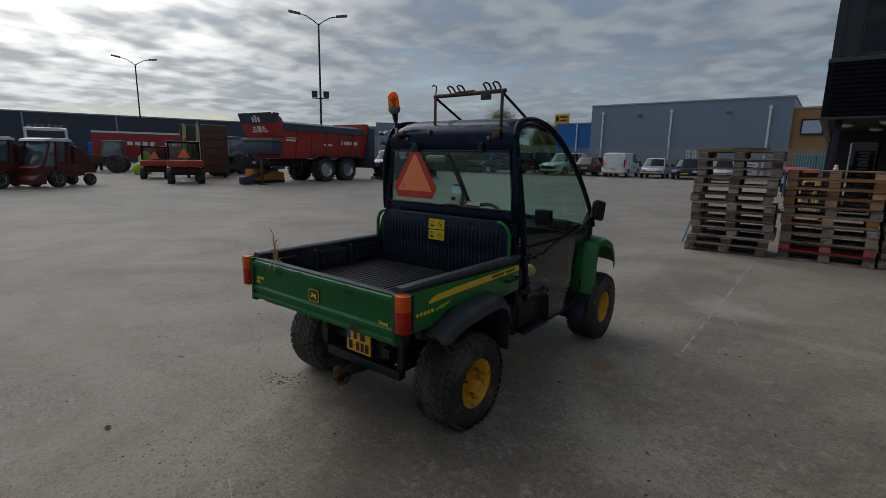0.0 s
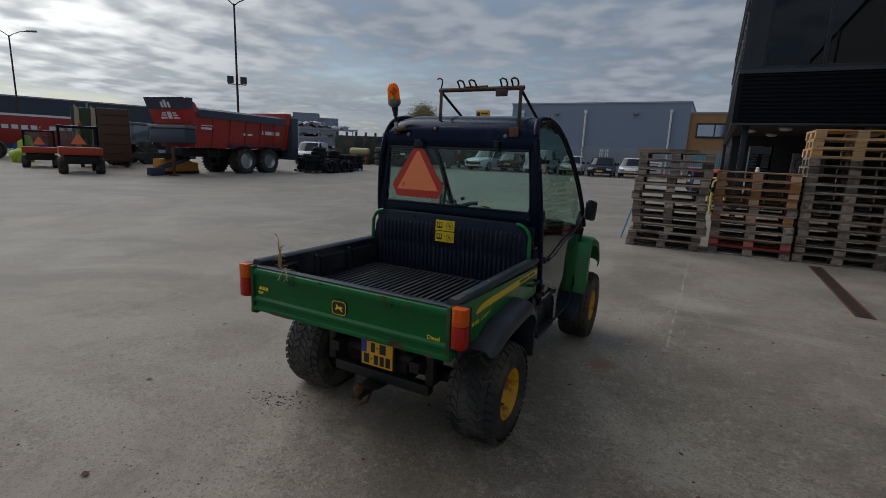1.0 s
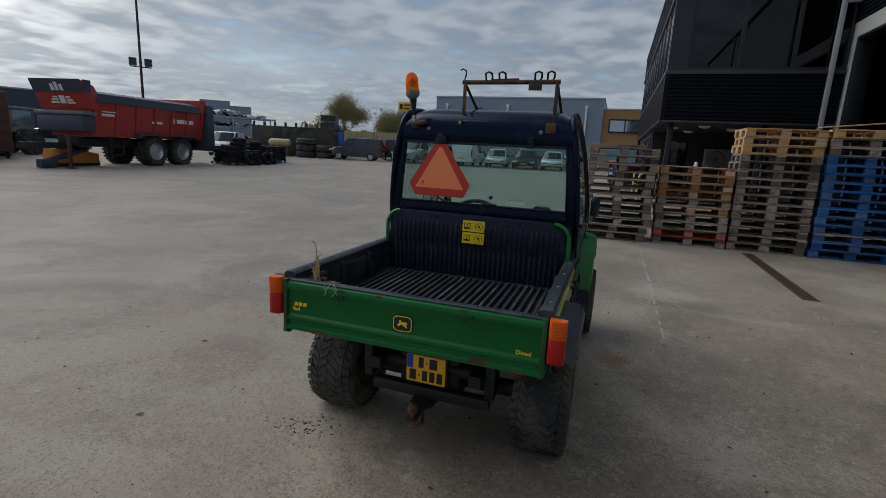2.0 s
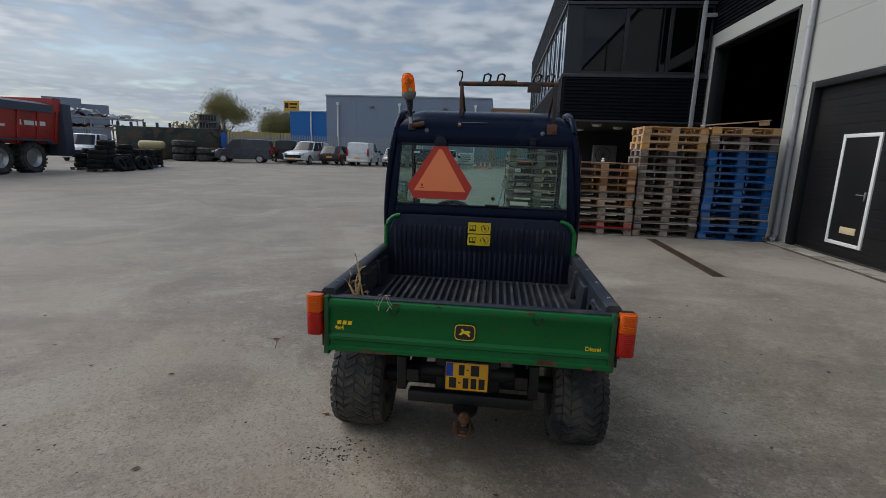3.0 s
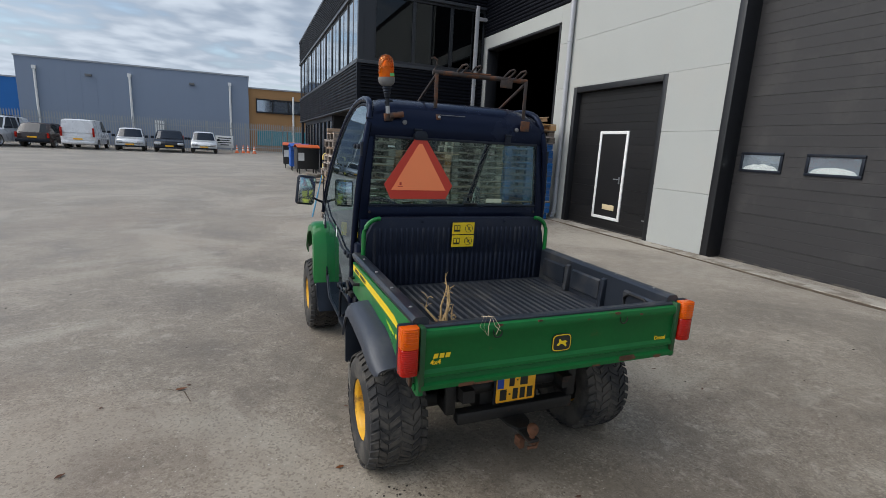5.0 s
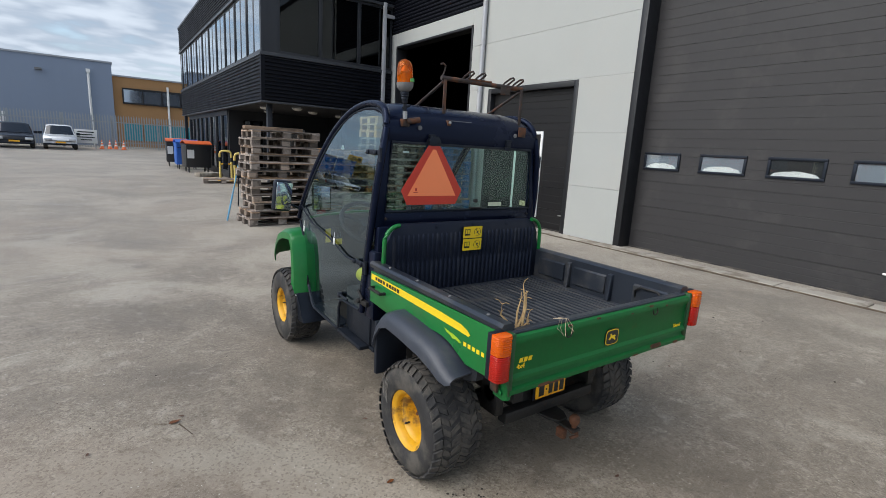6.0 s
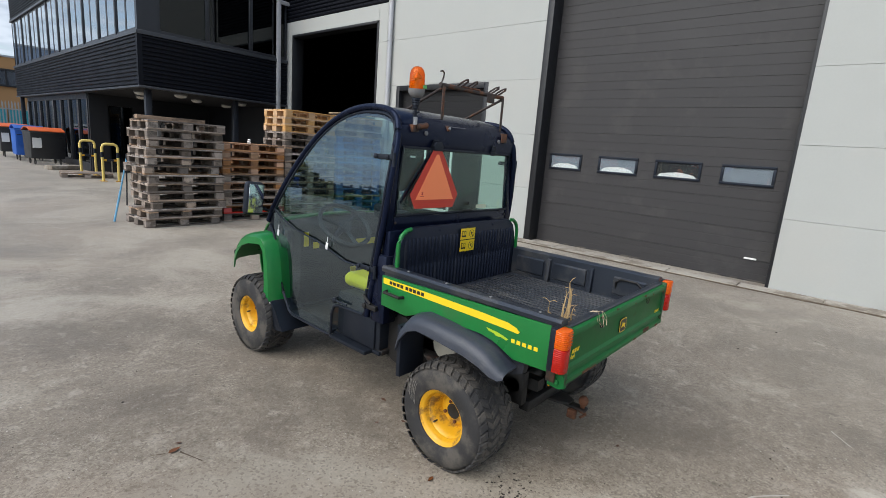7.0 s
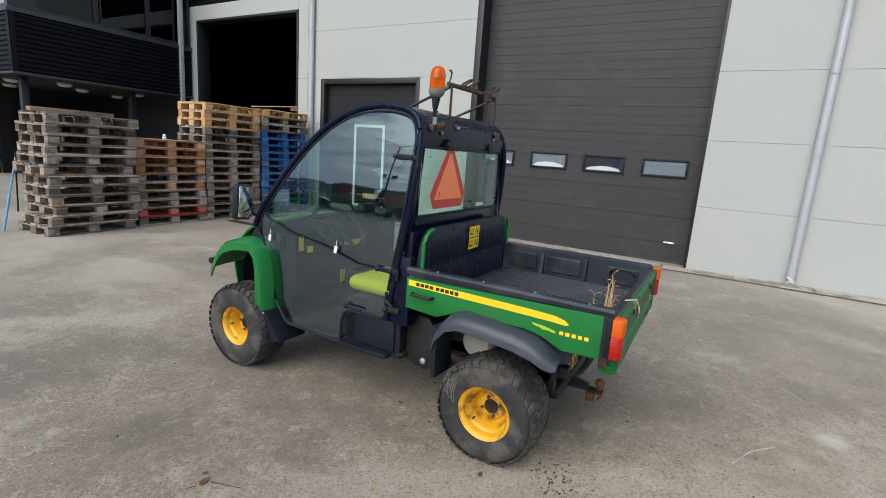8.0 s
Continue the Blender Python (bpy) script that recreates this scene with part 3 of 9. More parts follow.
bm = B()
bx(bm, 4.088, 4.12, 7.86, 8.58, 0.28, 1.97)
part("wicket_leaf", bm, M_SMALLDOOR, small)
bm = B()
bx(bm, 4.07, 4.095, 7.905, 7.935, 0.98, 1.12, 0.004)
tube(bm, [(4.075, 7.92, 1.07), (4.035, 7.92, 1.07), (4.035, 8.04, 1.07)], 0.010)
part("handle", bm, M_STEEL, small, "steel lever handle")
bm = B()
bx(bm, 4.075, 4.10, 7.98, 8.33, 0.42, 0.53, 0.006)
part("letter_plate", bm, mat("beige_plate", (0.62, 0.50, 0.30), 0.6), small, "beige letter plate")
bm = B()
bx(bm, 4.07, 4.10, 7.02, 7.18, 0.33, 0.355, 0.003)
part("grip", bm, M_GREY, small)


# ---- drain pipes ----
def drainpipe(y, x, z1, r=0.055, lean=0.0, shoe=True):
    ob = thing("drain_pipe", "round galvanised rain pipe clipped to the wall", "pipe", group="rain pipes on the wall")
    bm = B()
    pts = [(x, y + lean * 0.12, 0.12), (x, y + lean * z1, z1)]
    tube(bm, pts, r, 14)
    part("pipe", bm, M_PIPE, ob)
    if shoe:
        bm = B()
        tube(bm, [(x - 0.10, y, 0.02), (x - 0.04, y, 0.05), (x, y, 0.13), (x, y, 0.22)], [r * 1.15] * 4, 12)
        part("shoe", bm, M_PIPE, ob)
    for z in (0.9, 1.9, 2.95, 4.0, 5.2, 6.4):
        if z < z1:
            bm = B()
            lathe(bm, [(r + 0.001, -0.02), (r + 0.010, -0.02), (r + 0.010, 0.02), (r + 0.001, 0.02)], "z", (x, y + lean * z, z), 14)
            bx(bm, x, WX + 0.005, y + lean * z - 0.012, y + lean * z + 0.012, z - 0.012, z + 0.012)
            part("clip", bm, M_PIPE, ob)
    return ob


drainpipe(0.30, 3.90, TOP)
drainpipe(9.80, 3.90, TOP)
bm = B()
bx(bm, 3.60, 3.70, 14.20, 14.30, 0, 5.7, 0.008)
bx(bm, 3.60, 3.98, 14.22, 14.28, 5.3, 5.4, 0.004)
solid("corner_post", bm, M_PIPE, "galvanised square corner post beside the open bay", "post")

# ---- edge strip and drain in the yard ----
kerb = thing("kerb", "narrow pale concrete edging along the warehouse wall", "kerb", kind="structure")
rng = random.Random(4)
y = -7.8
while y < 10.0:
    ln = 0.98 + rng.uniform(-0.02, 0.02)
    bm = B()
    bx(bm, 3.66, 3.965, y + 0.006, y + ln - 0.006, -0.05, 0.018 + rng.uniform(-0.004, 0.004), 0.006, seg=1)
    part("edging_stone", bm, M_CURB, kerb)
    y += ln
M_DIRT = mat("packed_dirt", (0.085, 0.062, 0.042), 0.95, 0, 0.35, 14, 90, 0.8, (0.20, 0.16, 0.11), 0.6, 9, 0.5)
bm = B()
rows = []
for i in range(90):
    yy = -7.8 + i * 0.2
    w = 0.045 + 0.04 * noise.noise((yy * 1.7, 0.3, 0.0))
    rows.append([(3.64 - w, yy, 0.002), (3.63, yy, 0.012), (3.668, yy, 0.010)])
sheet(bm, rows)
solid("dirt_line", bm, M_DIRT, "brown dirt gathered along the kerb edging", "dirt", kind="stuff")

drain = thing("drain_channel", "long rusty slotted drain channel set in the yard", "drain", kind="structure")
bm = B()
bx(bm, 1.32, 1.345, 6.35, 9.35, -0.02, 0.005, 0.002, seg=1)
bx(bm, 1.475, 1.50, 6.35, 9.35, -0.02, 0.005, 0.002, seg=1)
part("frame", bm, M_RUST, drain)
M_GRATE = mat("rusty_grating", (0.050, 0.036, 0.026), 0.8, 0.3, 0.35, 20, 160, 0.5, (0.14, 0.085, 0.05), 0.6, 8, 0.48)
gm = B()
bx(gm, 1.347, 1.473, -0.012, 0.012, -0.01, 0.004)
gm = mesh_of("grate_bar", gm, M_GRATE)
for i in range(88):
    o = part("grate_bar", gm, M_GRATE, drain)
    o.location.y = 6.37 + i * 0.0340
bm = B()
bx(bm, 1.32, 1.50, 6.35, 9.35, 0.0012, 0.0022)
part("channel_bed", bm, M_DARKTRIM, drain)

# ---- office block over the entrance ----
OX0, OX1, OY0, OY1 = 0.08, 3.62, 14.30, 30.0
office = thing("wall_office", "dark office block with corrugated cladding overhanging the entrance", "building", kind="structure")
Z0, Z1, Z2, Z3 = 2.52, 3.76, 5.62, 6.85
bm = B()
ribbed(bm, OY0 + 0.06, OY1, Z0 + 0.05, Z1 - 0.03, OX0, "y", -1)
part("side_cladding", bm, M_CLAD, office)
bm = B()
ribbed(bm, OY0 + 0.06, OY1, Z2 + 0.08, Z3 - 0.05, OX0, "y", -1)
part("side_cladding", bm, M_CLAD, office)
for za, zb in ((Z0 + 0.05, Z1 - 0.03), (Z2 + 0.08, Z3 - 0.05)):
    bm = B()
    ribbed(bm, OX0 + 0.06, 3.95, za, zb, OY0, "x", -1)
    part("front_cladding", bm, M_CLAD, office)
bm = B()
for za, zb in ((Z0, Z0 + 0.05), (Z1 - 0.03, Z1 + 0.06), (Z2, Z2 + 0.08), (Z3 - 0.05, Z3 + 0.04)):
    bx(bm, OX0 - 0.05, OX0 + 0.1, OY0 - 0.04, OY1 + 0.04, za, zb, 0.006, seg=1)
    bx(bm, OX0 - 0.05, 3.96, OY0 - 0.05, OY0 + 0.1, za + 0.001, zb - 0.001, 0.006, seg=1)
part("flashing", bm, mat("dark_flashing", (0.055, 0.06, 0.07), 0.4, 0.4, 0.1), office)
bm = B()
bx(bm, OX0 - 0.035, OX0 + 0.07, OY0 - 0.035, OY0 + 0.07, Z0 + 0.05, Z1 - 0.03)
bx(bm, OX0 - 0.035, OX0 + 0.07, OY0 - 0.035, OY0 + 0.07, Z2 + 0.08, Z3 - 0.05)
part("corner_strip", bm, M_CLAD, office)
bm = B()
bx(bm, OX0, 3.95, OY0 + 0.1, OY1, Z0 + 0.002, Z0 + 0.15)
part("soffit", bm, M_SOFFIT, office)
# assumed office inside; the gloom of the rooms is put into its colour
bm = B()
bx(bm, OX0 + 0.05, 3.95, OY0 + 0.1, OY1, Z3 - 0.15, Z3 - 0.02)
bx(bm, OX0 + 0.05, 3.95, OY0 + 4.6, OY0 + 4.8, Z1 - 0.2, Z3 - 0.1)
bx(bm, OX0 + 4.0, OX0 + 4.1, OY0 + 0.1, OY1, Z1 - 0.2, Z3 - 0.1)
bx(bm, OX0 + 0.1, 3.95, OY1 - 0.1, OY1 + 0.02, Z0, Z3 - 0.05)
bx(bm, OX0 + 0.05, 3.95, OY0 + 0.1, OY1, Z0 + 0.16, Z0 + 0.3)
part("inner_floor_and_wall", bm, mat("shade_black_office_interior", (0.022, 0.023, 0.027), 0.9, 0, 0.1, 0.7, 30, 0.05), office)
# strip windows: frames and panes
fm = mat("dark_window_frame", (0.028, 0.031, 0.038), 0.4, 0.3, 0.1)


def window_row(a0, a1, widths, face, axis):
    a = a0
    for w in widths:
        b = min(a1, a + w)
        bm = B()
        t = 0.05
        for (p, q, zl, zh) in ((a, b, Z1 + 0.06, Z1 + 0.14), (a, b, Z2 - 0.07, Z2), (a, a + t, Z1 + 0.14, Z2 - 0.07), (b - t, b, Z1 + 0.14, Z2 - 0.07)):
            if axis == "y":
                bx(bm, face - 0.01, face + 0.09, p, q, zl, zh, 0.006, seg=1)
            else:
                bx(bm, p, q, face - 0.01, face + 0.09, zl, zh, 0.006, seg=1)
        f = part("window_frame", bm, fm, office)
        bm = B()
        if axis == "y":
            bx(bm, face - 0.002, face + 0.006, a + 0.05, b - 0.05, Z1 + 0.12, Z2 - 0.05)
        else:
            bx(bm, a + 0.05, b - 0.05, face + 0.035, face + 0.043, Z1 + 0.12, Z2 - 0.05)
        g = part("pane", bm, G_STRIP if axis == "y" else G_WINDOW, f)
        g.visible_shadow = False
        a = b


window_row(OY0 + 0.12, OY1, [0.75, 0.75] * 12, OX0 + 0.03, "y")
window_row(OX0 + 0.45, 3.95, [1.17] * 3, OY0 + 0.03, "x")
# near-black board added behind the front panes to keep them dark
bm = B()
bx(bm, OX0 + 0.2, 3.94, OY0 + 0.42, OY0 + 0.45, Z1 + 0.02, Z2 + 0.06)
part("inner_partition", bm, mat("near_black_board", (0.014, 0.016, 0.022), 0.6, 0, 0.15, 1.5, 40, 0.05), office)
bm = B()
bx(bm, OX0 - 0.01, OX0 + 0.14, OY0 - 0.01, OY0 + 0.12, Z1 + 0.06, Z2)
bx(bm, OX0 + 0.14, OX0 + 0.45, OY0 + 0.005, OY0 + 0.1, Z1 + 0.06, Z2)
part("corner_mullion", bm, fm, office)
for k in range(1, 11):
    bm = B()
    bx(bm, OX0 - 0.005, OX0 + 0.03, OY0 + 0.12 + 1.5 * k - 0.045, OY0 + 0.12 + 1.5 * k + 0.045, Z1 + 0.06, Z2, 0.008, seg=1)
    part("mullion", bm, fm, office)

# pale sheet added for the lighter reflection low in the right front pane
bm = B()
bx(bm, 2.95, 3.85, OY0 + 0.32, OY0 + 0.33, 3.92, 4.62)
solid("window_blind", bm, mat("pale_reflection", (0.16, 0.16, 0.16), 0.9, 0, 0.1), "pale sheet behind the office pane standing for a reflection", "blind")

# posts under the overhang and the entrance glazing
M_POST = mat("dark_steel_post", (0.022, 0.025, 0.034), 0.45, 0.3, 0.12)
for px, py in ((0.38, 14.75), (0.16, 29.5), (2.6, 14.75)):
    bm = B()
    bx(bm, px - 0.07, px + 0.07, py - 0.07, py + 0.07, lift(py), Z0 + 0.02, 0.008)
    bx(bm, px - 0.13, px + 0.13, py - 0.13, py + 0.13, lift(py), lift(py) + 0.015)
    solid("support_post", bm, M_POST, "dark square steel post carrying the office overhang", "post", group="posts under the overhang")
entry = thing("wall_entrance", "dark glazed entrance wall under the office overhang", "wall", kind="structure")
for y0 in [19.6 + 1.15 * i for i in range(8)]:
    bm = B()
    for (p, q, zl, zh) in ((y0, y0 + 1.15, 0.0, 0.35), (y0, y0 + 1.15, 2.35, 2.55), (y0, y0 + 0.09, 0.35, 2.35), (y0 + 1.06, y0 + 1.15, 0.35, 2.35)):
        bx(bm, 0.22, 0.34, p, q, zl, zh, 0.006, seg=1)
    f = part("window_frame", bm, fm, entry)
    bm = B()
    bx(bm, 0.27, 0.278, y0 + 0.05, y0 + 1.1, 0.3, 2.4)
    g = part("pane", bm, G_WINDOW, f)
    g.visible_shadow = False
bm = B()
bx(bm, 0.25, 0.75, 19.5, 19.62, 0, 2.54)
bx(bm, 1.45, 3.95, 19.5, 19.62, 0, 2.54)
bx(bm, 0.75, 1.45, 19.5, 19.62, 2.2, 2.54)
bx(bm, 1.6, 3.95, 25.0, 25.2, 0, 2.54)
bx(bm, 3.90, 3.965, 14.42, 30, 0, 2.54)
part("inner_wall", bm, mat("black_entrance_wall", (0.007, 0.008, 0.011), 0.5, 0, 0.15, 1, 40, 0.05), entry)
bm = B()
bx(bm, 0.80, 1.40, 19.54, 19.548, 0.05, 2.18)
g = part("pane", bm, G_WINDOW, entry)
bm = B()
bx(bm, 0.83, 1.1, 19.56, 19.57, 0.9, 2.1)
part("notice_sheet", bm, M_WHITE, entry, "pale sheet behind the door pane")
M_LAMPGLASS = mat("opal_lamp_cover", (0.62, 0.60, 0.55), 0.4, 0, 0.05)
for px, py in ((0.55, 15.8), (1.25, 15.0), (2.15, 16.2), (3.0, 15.2), (3.4, 17.0), (1.2, 17.8)):
    ob = thing("soffit_lamp", "round opal bulkhead lamp under the overhang, unlit", "lamp", pose(px, py, Z0), "lamps under the overhang")
    bm = B()
    lathe(bm, [(0.16, 0.0), (0.16, -0.03)], "z", (0, 0, 0), 20)
    part("base", bm, M_GREY, ob)
    bm = B()
    lathe(bm, [(0.145, -0.03), (0.14, -0.06), (0.10, -0.085), (0.03, -0.095)], "z", (0, 0, 0), 20)
    part("cover", bm, M_LAMPGLASS, ob)

# air unit by the entrance
ob = thing("air_unit", "grey air conditioning unit standing under the overhang", "air conditioner", pose(2.35, 18.9, 0))
bm = B()
bx(bm, -0.42, 0.42, -0.17, 0.17, 1.28, 1.98, 0.02)
part("casing", bm, M_GREY, ob)
bm = B()
lathe(bm, [(0.26, -0.185), (0.28, -0.185), (0.28, -0.165), (0.26, -0.165)], "y", (-0.08, 0, 1.63), 24, True)
for k in range(6):
    a = math.pi * k / 6
    tube(bm, [(-0.08 - 0.27 * math.cos(a), -0.18, 1.63 - 0.27 * math.sin(a)), (-0.08 + 0.27 * math.cos(a), -0.18, 1.63 + 0.27 * math.sin(a))], 0.006, 6)
part("fan_grille", bm, M_DARKTRIM, ob)
bm = B()
for s in (-0.33, 0.33):
    bm = B()
    bx(bm, s - 0.03, s + 0.03, -0.15, 0.15, 0.11, 1.28)
    part("stand_leg", bm, M_STEEL_DK, ob)
bm = B()
bx(bm, -0.5, 0.5, -0.3, 0.3, lift(18.9), 0.12, 0.01)
part("plinth", bm, M_CURB, ob)
# ---- the utility vehicle ----
V = thing("utility_vehicle", "green utility vehicle, dark enclosed cab, open cargo box, yellow rims", "utility vehicle", pose(-1.72, 1.68, 0))


def vp(name, bm, material, label="", smooth=40, parent=None):
    return part(name, bm, material, parent or V, label, smooth)


# cargo box: ribbed floor, liner walls, rails
bm = B()
prof = [(-0.575, 0.70)]
x = -0.52
prof += [(-0.575, 0.722), (x, 0.722)]
n = 26
st = 1.04 / n
for i in range(n):
    a = x + i * st
    prof += [(a + st * 0.14, 0.716), (a + st * 0.24, 0.735), (a + st * 0.68, 0.735), (a + st * 0.78, 0.716)]
prof += [(0.575, 0.722), (0.575, 0.70)]
prism(bm, prof, "y", 0.07, 0.97)
bx(bm, -0.575, 0.575, -0.005, 0.0699, 0.70, 0.7225)
bx(bm, -0.575, 0.575, 0.9701, 1.06, 0.70, 0.7225)
floor_ = vp("bed_floor", bm, M_LINER, "black ribbed plastic bed floor with scuffs")
# thin paler strips: scuffed rib tops, with their grey highlight put into the colour
rt = B()
bx(rt, -st * 0.17, st * 0.17, 0.075, 0.965, 0.7352, 0.7372, 0.0008, seg=1)
rt = mesh_of("floor_rib", rt, M_RIBTOP)
for i in range(n):
    o = vp("floor_rib", rt, M_RIBTOP, "", 40, floor_)
    o.location.x = x + (i + 0.46) * st
for s in (-1, 1):
    bm = B()
    prism(bm, [(s * 0.575, 0.705), (s * 0.618, 0.705), (s * 0.618, 0.875), (s * 0.636, 0.880), (s * 0.642, 0.900), (s * 0.630, 0.912), (s * 0.590, 0.912), (s * 0.578, 0.902)], "y", 0.005, 1.10)
    vp("bed_side", bm, M_LINER, "black plastic bed side with rounded top rail")
    for yp in (0.42, 0.73):
        bm = B()
        prism(bm, [(s * 0.584, 0.725), (s * 0.545, 0.725), (s * 0.558, 0.875), (s * 0.584, 0.885)], "y", yp - 0.016, yp + 0.016, 0.006)
        vp("bed_rib", bm, M_LINER)
    for yp, w in ((0.17, 0.20), (0.575, 0.24), (0.88, 0.22)):
        bm = B()
        prism(bm, [(s * 0.582, 0.745), (s * 0.566, 0.755), (s * 0.566, 0.855), (s * 0.582, 0.868)], "y", yp - w / 2, yp + w / 2, 0.005)
        vp("bed_side_panel", bm, M_LINER)
    for yp in (0.12, 0.38, 0.65, 0.92):
        bm = B()
        lathe(bm, [(0.008, 0.910), (0.008, 0.915), (0.004, 0.917)], "z", (s * 0.612, yp, 0), 8)
        vp("rail_rivet", bm, M_GREY)
    bm = B()
    tube(bm, [(s * 0.585, 0.09, 0.79), (s * 0.56, 0.09, 0.83), (s * 0.56, 0.12, 0.855), (s * 0.56, 0.22, 0.855), (s * 0.56, 0.25, 0.83), (s * 0.585, 0.25, 0.74)], 0.007, 8)
    vp("tie_loop", bm, M_STEEL_DK)

# green outer side panels with the arch cut, yellow band and blank lettering
SIDE = [(1.10, 0.856), (1.10, 0.684), (0.90, 0.672), (0.80, 0.715), (0.72, 0.735), (0.40, 0.735), (0.33, 0.722), (0.22, 0.667), (0.05, 0.672), (0.02, 0.70), (0.02, 0.878), (0.06, 0.878)]
for s in (-1, 1):
    bm = B()
    prism(bm, SIDE, "x", s * 0.6185, s * 0.634, 0.003)
    vp("side_panel", bm, M_GREEN)
    bm = B()
    prism(bm, [(1.085, 0.846), (1.085, 0.814), (0.5, 0.803), (0.30, 0.798), (0.205, 0.793), (0.195, 0.801), (0.215, 0.817), (0.26, 0.829), (0.4, 0.836), (0.7, 0.842)], "x", s * 0.6342, s * 0.6362)
    band = vp("side_band", bm, M_DECAL_Y, "yellow side band decal")
    for k in range(9):
        bm = B()
        y0 = 1.035 - 0.0285 * k - (0.010 if k > 3 else 0)
        bx(bm, s * 0.6364, s * 0.6372, y0 - 0.021, y0, 0.821 - 0.0006 * k, 0.838 - 0.0004 * k)
        vp("lettering_bar", bm, M_DECAL_B, "", 0, band)
    for k in range(5):
        bm = B()
        y0 = 0.235 - 0.029 * k
        bx(bm, s * 0.6345, s * 0.6355, y0 - 0.019, y0, 0.744, 0.762)
        vp("model_badge", bm, M_DECAL_Y, "yellow side badge", 0)
    bm = B()
    prism(bm, [(0.375, 0.775), (0.34, 0.770), (0.31, 0.768), (0.28, 0.762), (0.25, 0.752), (0.26, 0.744), (0.29, 0.751), (0.315, 0.748), (0.33, 0.757), (0.36, 0.762)], "x", s * 0.6345, s * 0.6355)
    vp("flash_badge", bm, mat("lime_decal", (0.35, 0.5, 0.02), 0.4), "", 0)
    bm = B()
    tube(bm, [(s * 0.634, 1.055, 0.775), (s * 0.662, 1.05, 0.775), (s * 0.662, 0.93, 0.772), (s * 0.634, 0.925, 0.772)], 0.009, 8)
    vp("box_latch", bm, M_STEEL_DK)
    bm = B()
    bx(bm, s * 0.634, s * 0.645, 0.005, 0.045, 0.64, 0.88, 0.003)
    vp("corner_post", bm, M_STEEL_DK)
    bm = B()
    zb = 0.610 if s < 0 else 0.632
    prism(bm, [(0.05, 0.70), (0.0, 0.70), (-0.03, 0.67), (-0.035, zb + 0.012), (-0.01, zb), (0.045, zb + 0.004)], "x", s * 0.604, s * 0.624, 0.003)
    lathe(bm, [(0.014, s * 0.624), (0.014, s * 0.631), (0.007, s * 0.634)], "x", (0, 0.005, zb + 0.03), 10)
    vp("gate_bracket", bm, M_GREEN_RUST)

# headboard: one moulded panel, its flutes running from the cap to the bed
bm = B()
HB = [(-0.585, 0.70), (0.585, 0.70), (0.585, 0.93), (0.572, 1.02), (0.545, 1.078), (0.505, 1.112), (0.47, 1.120), (-0.47, 1.120), (-0.505, 1.112), (-0.545, 1.078), (-0.572, 1.02), (-0.585, 0.93)]
prism(bm, HB, "y", 1.035, 1.075, 0.008)
vp("headboard", bm, M_HEAD, "black moulded headboard with fluted ribs")
fl = B()
ring = [(-0.0115, 0.004), (-0.0085, -0.004), (-0.004, -0.0075), (0.004, -0.0075), (0.0085, -0.004), (0.0115, 0.004)]
rows = []
for z, k, dy in ((0.725, 1.0, 0.0), (0.895, 1.0, 0.0), (0.905, 0.85, 0.003), (0.915, 1.0, 0.0), (1.035, 1.0, 0.0), (1.052, 0.9, 0.002), (1.064, 0.55, 0.006), (1.068, 0.1, 0.010)):
    rows.append([(px * k, py * min(1.0, k * 1.1) + dy, z) for px, py in ring])
sheet(fl, rows)
fl = mesh_of("flute", fl, M_HEAD)
for i in range(34):
    o = vp("flute", fl, M_HEAD)
    o.location = (-0.530 + i * 1.06 / 33, 1.0352, 0)
bm = B()
for xq in (-0.25, 0.02, 0.29):
    lathe(bm, [(0.011, 1.036), (0.010, 1.031), (0.004, 1.030)], "y", (xq, 0, 1.096), 10)
vp("blanking_plug", bm, M_HEAD)
for s in (-1, 1):
    bm = B()
    arc = [(s * 0.594, 1.03, 0.90), (s * 0.592, 1.03, 0.98)]
    for k in range(7):
        a = math.pi / 2 * k / 6
        arc.append((s * (0.50 + 0.092 * math.cos(a)), 1.03, 1.02 + 0.095 * math.sin(a)))
    tube(bm, arc, 0.0125, 10)
    vp("grab_bar", bm, M_GREEN, "green tubular grab bar")

